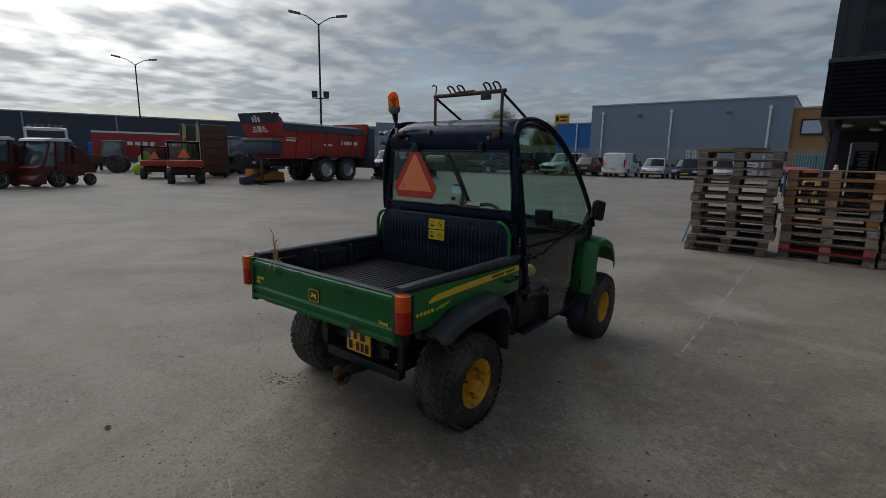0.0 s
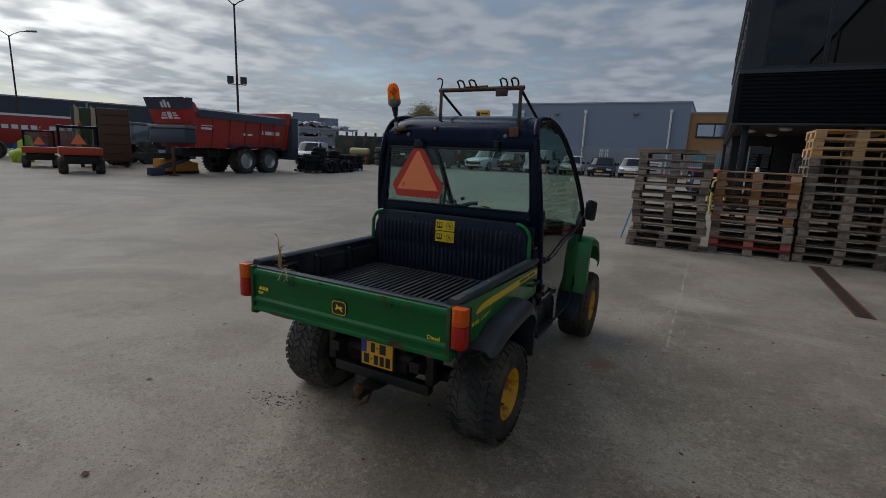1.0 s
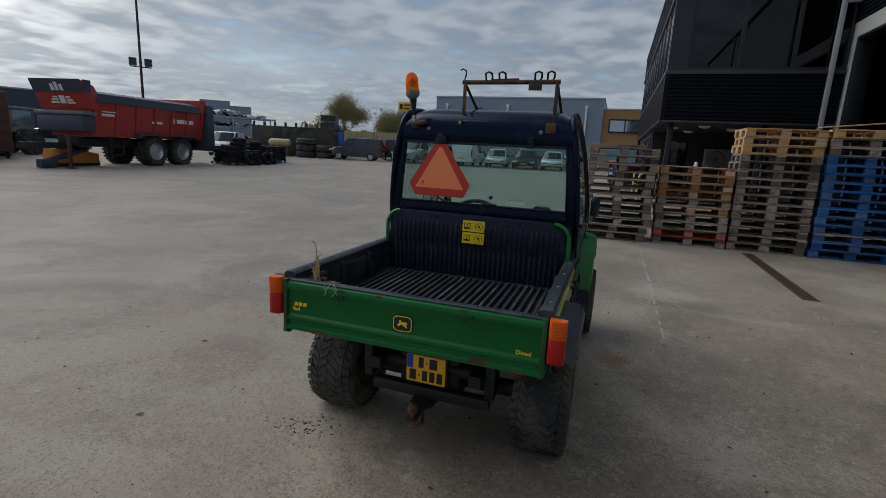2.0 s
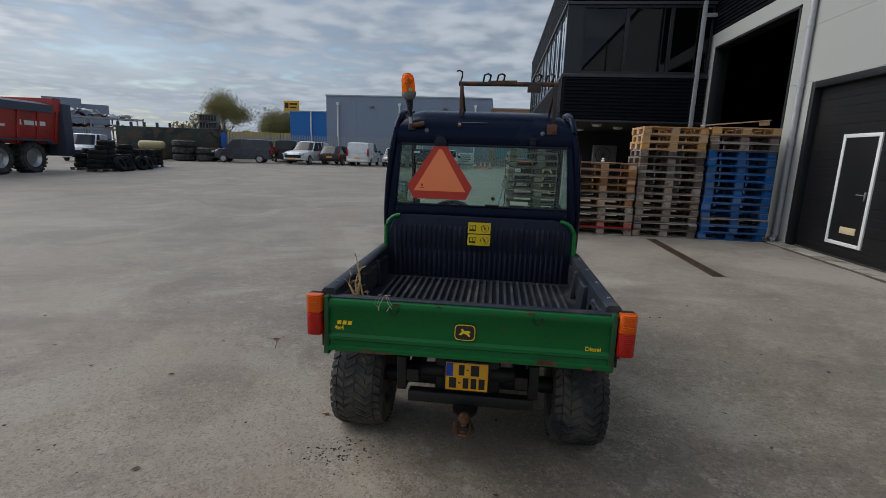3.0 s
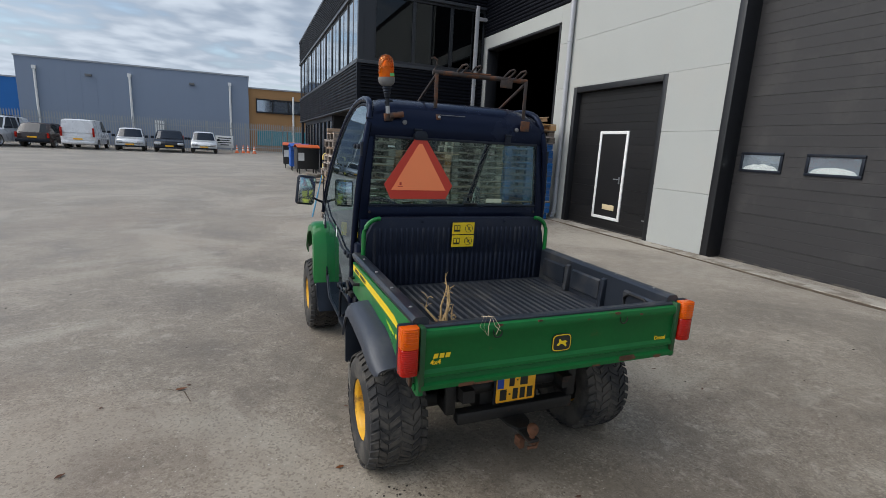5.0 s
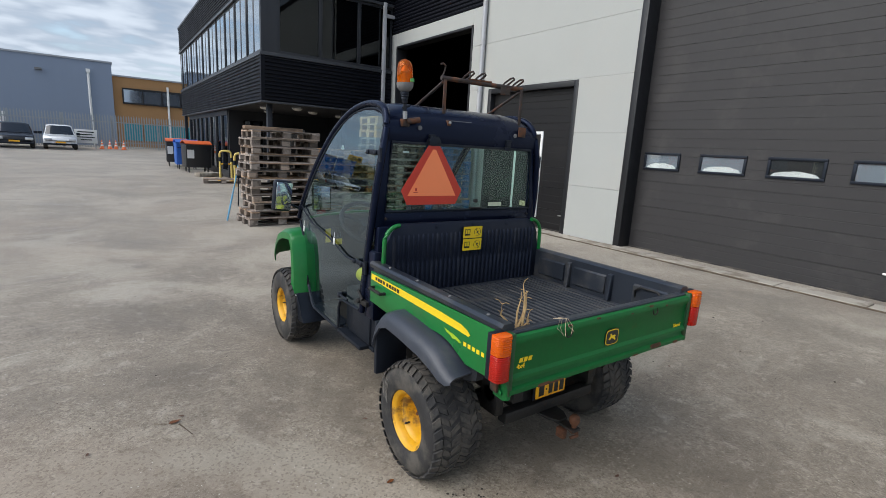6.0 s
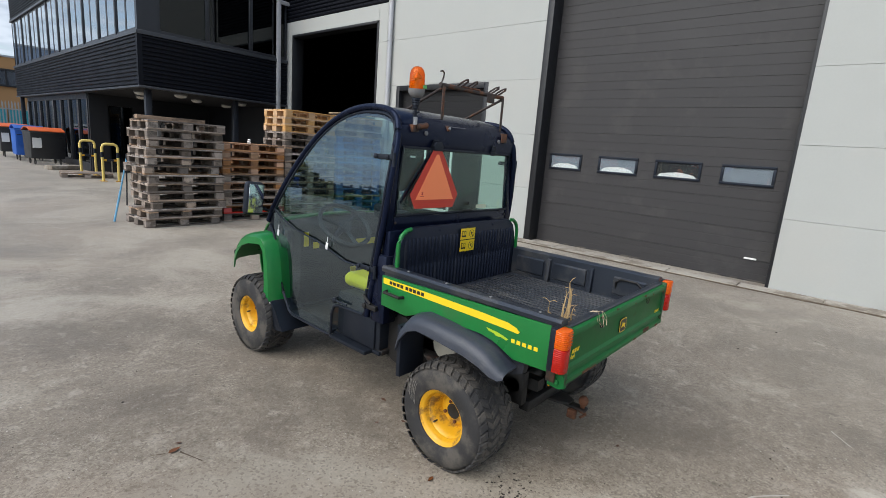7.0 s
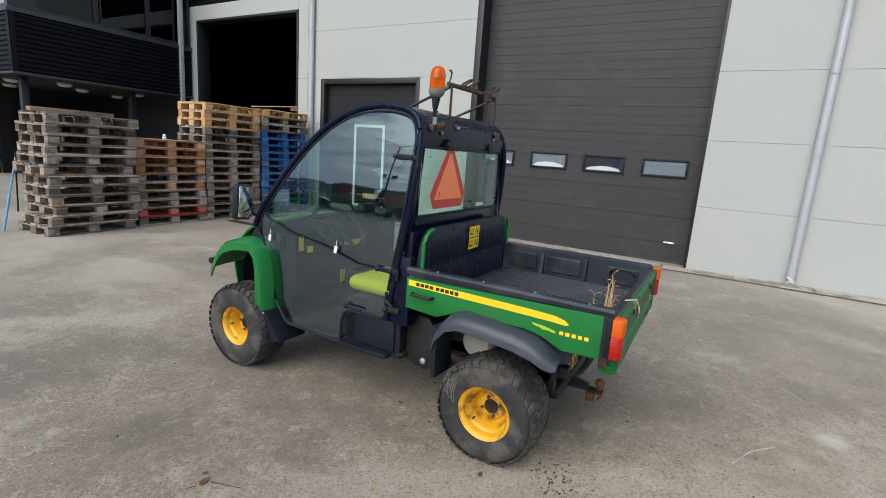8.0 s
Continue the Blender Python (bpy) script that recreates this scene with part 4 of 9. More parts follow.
# warning stickers: plain pictogram bars
for zc in (1.055, 0.979):
    bm = B()
    dx = -0.020
    prism(bm, [(-0.048 + dx, zc - 0.035), (0.094 + dx, zc - 0.035), (0.097 + dx, zc + 0.035), (-0.045 + dx, zc + 0.035)], "y", 1.0195, 1.0210)
    stk = vp("warning_sticker", bm, M_DECAL_Y, "yellow warning sticker with black pictograms")
    bm = B()
    for (a, b, c, d) in ((-0.036, 0.004, -0.019, -0.009), (-0.036, -0.032, -0.019, 0.019), (0.000, 0.004, -0.019, 0.019), (-0.018, -0.014, -0.015, 0.015), (-0.036, -0.018, 0.015, 0.019), (-0.014, 0.004, 0.015, 0.019)):
        bx(bm, a + dx, b + dx, 1.0187, 1.0193, zc + c, zc + d)
    vp("book_sign", bm, M_DECAL_B, "", 0, stk)
    bm = B()
    ring = [(0.060 + dx + 0.024 * math.cos(k * math.pi / 10), 1.019, zc + 0.024 * math.sin(k * math.pi / 10)) for k in range(20)]
    tube(bm, ring, 0.0022, 5, True, 0.3)
    tube(bm, [(0.048 + dx, 1.019, zc + 0.017), (0.072 + dx, 1.019, zc - 0.017)], 0.0022, 5)
    tube(bm, [(0.055 + dx, 1.019, zc - 0.008), (0.062 + dx, 1.019, zc + 0.002), (0.068 + dx, 1.019, zc + 0.006)], 0.003, 5)
    vp("ring_sign", bm, M_DECAL_B, "", 0, stk)

# tailgate: folded sheet
bm = B()
TG = [(-0.012, 0.872), (-0.026, 0.868), (-0.031, 0.858), (-0.031, 0.840), (-0.020, 0.826), (-0.020, 0.716), (-0.031, 0.704), (-0.031, 0.690), (-0.018, 0.682), (-0.022, 0.664), (-0.036, 0.657), (-0.036, 0.640), (-0.022, 0.634), (0.0, 0.640), (0.0, 0.872)]
prism(bm, TG, "x", -0.612, 0.612)
gate = vp("tailgate", bm, M_GREEN_RUST, "green sheet metal tailgate with rust along the lower fold")
bm = B()
prism(bm, [(-0.010, 0.868), (-0.010, 0.878), (-0.004, 0.884), (0.02, 0.884), (0.03, 0.876), (0.03, 0.73), (0.002, 0.73), (0.002, 0.872)], "x", -0.600, 0.606)
vp("gate_liner", bm, M_LINER, "black tailgate liner lip", 40, gate)
rng = random.Random(11)
for (xc, w, z0, z1) in ((-0.43, 0.075, 0.6355, 0.652), (0.345, 0.105, 0.642, 0.667), (-0.30, 0.03, 0.862, 0.871), (0.27, 0.03, 0.860, 0.872), (0.40, 0.02, 0.846, 0.858), (-0.36, 0.10, 0.6365, 0.646), (0.18, 0.05, 0.637, 0.646), (0.52, 0.05, 0.637, 0.652), (-0.12, 0.025, 0.864, 0.872), (0.12, 0.02, 0.849, 0.856)):
    bm = B()
    pts = []
    for k in range(14):
        a = 2 * math.pi * k / 14
        r = rng.uniform(0.78, 1.0)
        cx, cz = math.copysign(abs(math.cos(a)) ** 0.5, math.cos(a)), math.copysign(abs(math.sin(a)) ** 0.5, math.sin(a))
        pts.append((xc + w / 2 * r * cx, (z0 + z1) / 2 + (z1 - z0) / 2 * r * cz))
    yf = -0.0362 if z1 < 0.68 else -0.0312
    if 0.68 <= z1 < 0.71:
        yf = -0.0305
    prism(bm, pts, "y", yf - 0.0006, yf + 0.004)
    vp("rust_patch", bm, M_RUST, "brown rust patch", 0, gate)
# badge on the gate: dark rounded plaque, yellow rim and a plain yellow figure
bm = B()
rp = lambda w, h, y0, y1, b, k: prism(b, [(-0.002 + w * math.copysign(abs(math.cos(2 * math.pi * i / k)) ** 0.45, math.cos(2 * math.pi * i / k)), 0.7605 + h * math.copysign(abs(math.sin(2 * math.pi * i / k)) ** 0.45, math.sin(2 * math.pi * i / k))) for i in range(k)], "y", y0, y1)
rp(0.047, 0.038, -0.0245, -0.021, bm, 32)
badge = vp("badge", bm, M_DECAL_B, "black gate badge with yellow rim", 40, gate)
bm = B()
rp(0.0445, 0.0355, -0.0252, -0.0246, bm, 32)
vp("badge_rim", bm, M_DECAL_Y, "", 40, gate)
bm = B()
rp(0.0405, 0.0315, -0.0260, -0.0253, bm, 32)
vp("badge_field", bm, M_DECAL_B, "", 40, gate)
bm = B()
prism(bm, [(-0.028, 0.752), (-0.018, 0.748), (-0.008, 0.757), (0.006, 0.752), (0.018, 0.742), (0.022, 0.748), (0.014, 0.758), (0.024, 0.764), (0.014, 0.770), (-0.004, 0.768), (-0.012, 0.778), (-0.018, 0.776), (-0.016, 0.764)], "y", -0.0266, -0.0261)
vp("badge_figure", bm, M_DECAL_Y, "", 0, gate)
for k in range(3):
    bm = B()
    a = -0.566 + k * 0.024
    prism(bm, [(a, 0.758), (a + 0.018, 0.758), (a + 0.022, 0.776), (a + 0.004, 0.776)], "y", -0.0232, -0.0222)
    vp("model_bar", bm, M_DECAL_Y, "", 0, gate)
words("drive_text", "4x4", 0.028, M_DECAL_Y, gate, pose(-0.555, -0.0228, 0.734, 90), "yellow 4x4 lettering", 0.0006)
words("fuel_text", "Diesel", 0.026, M_DECAL_Y, gate, pose(0.535, -0.0228, 0.718, 90), "yellow diesel lettering", 0.0004)
for xg in (-0.31, 0.30):
    bm = B()
    arc = [(xg - 0.018, -0.026, 0.862)] + [(xg - 0.018 * math.cos(math.pi * k / 8), -0.036, 0.838 - 0.018 * math.sin(math.pi * k / 8)) for k in range(9)] + [(xg + 0.018, -0.026, 0.862)]
    tube(bm, arc, 0.0028, 6)
    vp("wire_ring", bm, M_STEEL_DK, "", 40, gate)
for s in (-1, 1):
    bm = B()
    bx(bm, s * 0.60, s * 0.622, -0.034, 0.02, 0.632, 0.885, 0.004)
    vp("gate_end", bm, M_GREEN_WORN, "", 40, gate)

# tail lights: a tall curved lens, amber above red, in a dark housing
for s in (-1, 1):
    c = s * 0.662
    bm = B()
    bx(bm, c - 0.034, c + 0.034, -0.004, 0.024, 0.708, 0.892, 0.008)
    bx(bm, s * 0.625, c, 0.0, 0.02, 0.74, 0.85)
    tl = vp("tail_light", bm, M_PLASTIC, "tall tail light, amber lens over red")
    for name, z0, z1, mt, lab in (("amber_lens", 0.812, 0.890, M_AMBER, "amber indicator lens"), ("red_lens", 0.710, 0.811, M_RED, "red brake lens")):
        bm = B()
        prof = [(c - 0.034, -0.003), (c - 0.034, -0.036), (c - 0.027, -0.047), (c - 0.010, -0.052), (c + 0.010, -0.052), (c + 0.027, -0.047), (c + 0.034, -0.036), (c + 0.034, -0.003)]
        prism(bm, prof, "z", z0, z1, 0.0025)
        vp(name, bm, mt, lab, 40, tl)
    bm = B()
    for k in range(5):
        bx(bm, c - 0.022, c + 0.022, -0.0532, -0.047, 0.826 + 0.013 * k, 0.830 + 0.013 * k)
    vp("lens_louvre", bm, M_AMBER, "", 0, tl)

# plate, cross tubes and tow hitch
bm = B()
bx(bm, -0.118, 0.118, 0.296, 0.306, 0.318, 0.486, 0.006)
pb = vp("plate_bracket", bm, M_PLASTIC)
bm = B()
bx(bm, -0.107, 0.107, 0.288, 0.2955, 0.330, 0.478, 0.006)
vp("number_plate", bm, M_PLATE, "yellow square number plate with blue strip", 40, pb)
bm = B()
bx(bm, -0.104, -0.070, 0.2868, 0.2879, 0.405, 0.475)
vp("plate_strip", bm, M_BLUE, "", 0, pb)
for (a, b, c) in ((-0.040, -0.012, 0.412), (0.0, 0.008, 0.437), (0.020, 0.062, 0.412), (-0.088, -0.052, 0.342), (-0.040, -0.030, 0.367), (-0.018, 0.010, 0.342), (0.022, 0.050, 0.342), (0.062, 0.092, 0.342)):
    bm = B()
    bx(bm, a, b, 0.2866, 0.2876, c, c + (0.056 if b - a > 0.012 else 0.008))
    vp("plate_bar", bm, M_DECAL_B, "", 0, pb)
bm = B()
tube(bm, [(-0.36, 0.36, 0.40), (0.36, 0.36, 0.40)], 0.038, 14)
bx(bm, -0.36, -0.31, 0.30, 0.42, 0.30, 0.48, 0.008)
bx(bm, 0.31, 0.36, 0.30, 0.42, 0.30, 0.48, 0.008)
vp("rear_cross_tube", bm, M_STEEL_DK)
bm = B()
bx(bm, -0.30, 0.34, 0.29, 0.35, 0.245, 0.305, 0.008)
vp("draw_beam", bm, M_STEEL_DK, "dark steel draw beam")
bm = B()
prism(bm, [(-0.075, 0.40), (0.075, 0.40), (0.06, 0.24), (0.03, 0.19), (-0.03, 0.19), (-0.06, 0.24)], "z", 0.232, 0.246, 0.003)
bx(bm, -0.028, 0.028, 0.10, 0.26, 0.218, 0.234, 0.005)
hp = vp("hitch_plate", bm, M_STEEL_DK, "dark tow hitch plate")
bm = B()
lathe(bm, [(0.006, 0.205), (0.020, 0.207), (0.020, 0.228), (0.013, 0.232), (0.013, 0.244), (0.019, 0.250), (0.025, 0.262), (0.027, 0.275), (0.024, 0.288), (0.015, 0.298), (0.004, 0.301)], "z", (0.004, 0.124, 0), 18)
vp("tow_ball", bm, M_RUST, "rusty tow ball", 40, hp)
bm = B()
tube(bm, [(0.03, 0.20, 0.22), (0.05, 0.14, 0.20), (0.02, 0.11, 0.19), (-0.02, 0.12, 0.185)], 0.008, 6)
bx(bm, -0.05, -0.02, 0.14, 0.19, 0.17, 0.22, 0.006)
vp("hitch_pin", bm, M_RUST, "", 40, hp)

# chassis: rails, axles, transaxle, engine block
bm = B()
for s in (-1, 1):
    prism(bm, [(0.25, 0.44), (0.25, 0.38), (1.0, 0.33), (1.25, 0.28), (2.6, 0.28), (2.6, 0.34), (1.3, 0.34), (1.05, 0.42)], "x", s * 0.24, s * 0.30)
vp("frame_rail", bm, M_STEEL_DK)
for s in (-1, 1):
    bm = B()
    prism(bm, [(1.25, 0.60), (1.02, 0.60), (0.96, 0.52), (0.99, 0.46), (0.93, 0.42), (0.86, 0.36), (1.02, 0.28), (1.12, 0.30), (1.20, 0.34)], "x", s * 0.44, s * 0.50, 0.006)
    sup = vp("cab_bracket", bm, M_STEEL_DK)
    bm = B()
    bx(bm, s * 0.38, s * 0.46, 0.62, 1.02, 0.335, 0.405, 0.008)
    vp("swing_arm", bm, M_STEEL_DK)
    bm = B()
    lathe(bm, [(0.019, s * 0.49), (0.019, s * 0.512), (0.010, s * 0.516)], "x", (0, 1.04, 0.335), 8)
    vp("pivot_bolt", bm, M_STEEL, "", 40, sup)
    bm = B()
    lathe(bm, [(0.016, s * 0.45), (0.016, s * 0.47), (0.008, s * 0.475)], "x", (0, 0.72, 0.37), 8)
    vp("pivot_bolt", bm, M_STEEL, "", 40, sup)
bm = B()
tube(bm, [(-0.58, 0.49, 0.30), (0.58, 0.49, 0.30)], 0.045, 14)
bx(bm, -0.17, 0.17, 0.34, 0.72, 0.24, 0.50, 0.03)
vp("rear_axle", bm, M_STEEL_DK)
bm = B()
bx(bm, -0.30, 0.30, 0.70, 1.15, 0.30, 0.66, 0.03)
bx(bm, -0.40, 0.40, 0.46, 0.98, 0.54, 0.69, 0.02)
vp("engine_block", bm, M_STEEL_DK)
bm = B()
lathe(bm, [(0.02, -0.54), (0.075, -0.535), (0.085, -0.52), (0.085, -0.36), (0.03, -0.34)], "x", (0, 0.70, 0.545), 20)
vp("air_canister", bm, mat("cream_canister", (0.34, 0.32, 0.27), 0.6, 0, 0.15, 5, 80, 0.1, DUST, 0.4, 5, 0.5), "cream air filter canister")
bm = B()
tube(bm, [(-0.52, 2.44, 0.28), (0.52, 2.44, 0.28)], 0.035, 12)
bx(bm, -0.12, 0.12, 2.30, 2.56, 0.22, 0.36, 0.02)
vp("front_axle", bm, M_STEEL_DK)
bm = B()
bx(bm, -0.56, 0.56, 1.15, 2.25, 0.335, 0.365, 0.006)
vp("floor_pan", bm, M_STEEL_DK)
bm = B()
tube(bm, [(-0.30, 0.42, 0.52), (-0.22, 0.35, 0.47), (-0.10, 0.36, 0.50), (0.12, 0.36, 0.49)], 0.006, 6)
tube(bm, [(0.30, 0.40, 0.52), (0.16, 0.38, 0.46), (0.0, 0.40, 0.50)], 0.005, 6)
vp("cable_loom", bm, M_STEEL_DK)


# wheels: tyre with chevron blocks, dished yellow rim
def wheel(xc, yc, r, w, rr, s, name, rot=0.0, zc=None):
    """Wheel whose outer side looks along s*x; rr: the radius of the rim."""
    hw = w / 2
    zc = r if zc is None else zc
    rot = radians(rot)

    def settle(b_):
        """A soft tyre goes flat where it bears on the ground."""
        for v in b_.verts:
            if v.co.z < 0.004 - zc:
                v.co.z = 0.004 - zc + 0.05 * (v.co.z - 0.004 + zc)
                v.co.x *= 1.02

    bm = B()
    a = s * hw
    lathe(bm, [(0.030, a * 0.14), (rr * 0.42, a * 0.14), (rr * 0.50, a * 0.10), (rr * 0.56, a * 0.02), (rr * 0.62, a * 0.02), (rr * 0.655, a * 0.12), (rr * 0.70, a * 0.42), (rr * 0.77, a * 0.54), (rr * 0.825, a * 0.58), (rr * 0.86, a * 0.76), (rr * 0.90, a * 0.83), (rr * 0.97, a * 0.86), (rr * 1.035, a * 0.92), (rr * 1.03, a * 0.80), (rr * 0.94, a * 0.6), (rr * 0.9, -a * 0.55), (rr * 0.92, -a * 0.60), (rr * 0.88, -a * 0.58), (rr * 0.5, -a * 0.08), (0.03, -a * 0.08)], "x", (0, 0, 0), 40)
    rim = vp("wheel_rim", bm, M_YELLOW, "yellow dished steel wheel rim with chipped paint")
    rim.matrix_basis = pose(xc, yc, zc)
    bm = B()
    lathe(bm, [(rr * 0.985, a * 0.82), (rr * 1.03, a * 0.95), (rr * 1.12, a * 1.0), (rr * 1.45 if rr * 1.45 < r - 0.06 else r - 0.075, a * 1.03), (r - 0.052, a * 0.99), (r - 0.028, a * 0.86), (r - 0.015, a * 0.6), (r - 0.012, 0), (r - 0.015, -a * 0.6), (r - 0.028, -a * 0.86), (r - 0.052, -a * 0.99), (r - 0.08, -a * 1.03), (rr * 1.1, -a * 0.98), (rr * 0.985, -a * 0.82)], "x", (0, 0, 0), 56, True)
    settle(bm)
    ty = vp("tyre", bm, M_TYRE, "black off-road tyre with worn chevron tread", 40, rim)
    tb = B()
    nb = 36
    for k in range(nb):
        ang = 2 * math.pi * k / nb
        for side in (-1, 1):
            for (u0, u1, sk0, sk1, hh) in ((0.03, 0.40, -0.05, 0.07, 0.006), (0.44, 0.70, 0.07, -0.03, 0.006), (0.735, 0.985, -0.01, 0.06, 0.0055)):
                off = 0 if side > 0 else math.pi / nb
                pts = []
                for (u, sk, dw) in ((u0, sk0, -0.056), (u1, sk1, -0.056), (u1, sk1, 0.056), (u0, sk0, 0.056)):
                    th = ang + off + sk + dw * (1.15 if u > 0.5 else 0.85)
                    base = r - 0.013 - (0.018 * max(0, (u - 0.6) / 0.4) ** 1.5)
                    pts.append((u * hw * side, th, base))
                lo = [tb.verts.new((p[0], (p[2] - 0.004) * math.cos(p[1]), (p[2] - 0.004) * math.sin(p[1]))) for p in pts]
                hi = [tb.verts.new((p[0] * 0.995, (p[2] + hh) * math.cos(p[1] * 0.9 + (ang + off + (sk0 + sk1) / 2) * 0.1), (p[2] + hh) * math.sin(p[1] * 0.9 + (ang + off + (sk0 + sk1) / 2) * 0.1))) for p in pts]
                tb.faces.new(hi)
                for i in range(4):
                    tb.faces.new((lo[i], lo[(i + 1) % 4], hi[(i + 1) % 4], hi[i]))
    settle(tb)
    part("tread", tb, M_TYRE, rim, "", 0)
    bm = B()
    lathe(bm, [(0.040, -a * 0.06), (0.040, a * 0.150), (0.036, a * 0.158), (0.033, a * 0.148), (0.004, a * 0.146)], "x", (0, 0, 0), 18)
    part("hub_hole", bm, M_STEEL_DK, rim)
    for k in range(4):
        g = math.pi / 2 * k + 0.4 + rot
        bm = B()
        lathe(bm, [(0.009, a * 0.02), (0.009, a * 0.22), (0.005, a * 0.24)], "x", (0, 0.052 * math.cos(g), 0.052 * math.sin(g)), 6)
        part("wheel_nut", bm, M_RUST, rim)
    bm = B()
    lathe(bm, [(0.02, -a * 0.80), (rr * 0.86, -a * 0.80), (rr * 0.86, -a * 0.60), (0.02, -a * 0.60)], "x", (0, 0, 0), 24)
    part("brake_drum", bm, M_STEEL_DK, rim)
    bm = B()
    tube(bm, [(a * 0.30, rr * 0.74 * math.sin(rot), -rr * 0.74 * math.cos(rot)), (a * 0.62, rr * 0.68 * math.sin(rot), -rr * 0.68 * math.cos(rot))], 0.005, 6)
    part("valve", bm, M_TYRE, rim)
    return rim


for s in (-1, 1):
    wheel(s * 0.580, 0.550, 0.288, 0.270, 0.142, s, "rear", 20 if s > 0 else 47, 0.256)
    wheel(s * 0.632, 2.41, 0.296, 0.232, 0.132, s, "front", 10 if s > 0 else 80, 0.280)
bm = B()
rng = random.Random(5)
for k in range(6):
    a0 = 0.10 + 0.035 * k + rng.uniform(-0.03, 0.03)
    r0 = 0.160 + 0.012 * k
    pts = [(-0.7205, 0.550 + (r0 + 0.045 * u) * math.cos(a0 + (0.62 - 0.05 * k) * u), 0.256 + (r0 + 0.045 * u) * math.sin(a0 + (0.62 - 0.05 * k) * u)) for u in (0, 0.2, 0.4, 0.6, 0.8, 1)]
    tube(bm, pts, rng.uniform(0.0005, 0.0014), 4)
vp("sidewall_scuff", bm, mat("pale_scuff", (0.24, 0.225, 0.20), 0.9), "pale scuff marks on the rear tyre wall", 0)

# rear fenders
for s in (-1, 1):
    bm = B()
    arch = [(0.865, 0.600), (0.845, 0.660), (0.79, 0.725), (0.72, 0.750), (0.60, 0.742), (0.42, 0.722), (0.33, 0.700), (0.27, 0.660), (0.232, 0.632), (0.21, 0.622)]
    rows = []
    for i_, (yy, zz) in enumerate(arch):
        f_ = (0.35, 0.6, 0.85)[len(arch) - 1 - i_] if i_ > len(arch) - 4 else 1.0
        q_ = 1.0 - 0.05 * (1.0 - f_)
        rows.append([(s * 0.585, yy, zz + 0.004), (s * 0.665 * q_, yy, zz), (s * 0.702 * q_, yy, zz - 0.008 * f_), (s * 0.724 * q_, yy, zz - 0.026 * f_), (s * 0.733 * q_, yy, zz - 0.052 * f_), (s * 0.736 * q_, yy, zz - 0.080 * f_)])
    sheet(bm, rows, 0.010)
    fd = vp("rear_fender", bm, M_FENDER, "dark grey plastic rear fender")
    bm = B()
    prism(bm, [(0.868, 0.655), (0.842, 0.655), (0.835, 0.375), (0.862, 0.372)], "x", s * 0.54, s * 0.722, 0.005)
    vp("mud_flap", bm, M_PLASTIC, "black front mud flap", 40, fd)
    bm = B()
    prism(bm, [(0.34, 0.68), (0.17, 0.68), (0.18, 0.60), (0.26, 0.57)], "x", s * 0.56, s * 0.60)
    vp("inner_guard", bm, M_PLASTIC, "", 40, fd)

# cab side frames
EDGE = [(1.235, 0.575), (1.205, 0.75), (1.17, 0.95), (1.135, 1.15), (1.115, 1.35), (1.105, 1.52), (1.115, 1.63), (1.15, 1.71), (1.22, 1.752), (1.33, 1.770), (1.45, 1.768), (1.58, 1.742), (1.70, 1.69), (1.82, 1.61), (1.95, 1.49), (2.08, 1.345), (2.20, 1.195), (2.30, 1.06), (2.345, 0.975)]


def lean(z):
    """The cab's half width at a height: it narrows upwards and rounds over at the top."""
    return 0.612 - 0.1365 * max(0.0, z - 0.96) ** 2


def flow(pts, k=4):
    """A smooth curve through points."""
    q = [Vector(p) for p in pts]
    q = [2 * q[0] - q[1]] + q + [2 * q[-1] - q[-2]]
    out = []
    for a, b, c, d in zip(q, q[1:], q[2:], q[3:]):
        for i in range(k):
            t = i / k
            out.append(0.5 * (2 * b + (c - a) * t + (2 * a - 5 * b + 4 * c - d) * t * t + (3 * b - a - 3 * c + d) * t ** 3))
    return out + [q[-2]]


def between(chain, z):
    """The y of a rising chain of (y, z) at a height."""
    for (y0, z0), (y1, z1) in zip(chain, chain[1:]):
        if z0 <= z <= z1:
            return y0 + (y1 - y0) * (z - z0) / max(1e-6, z1 - z0)
    return chain[0][0] if z < chain[0][1] else chain[-1][0]


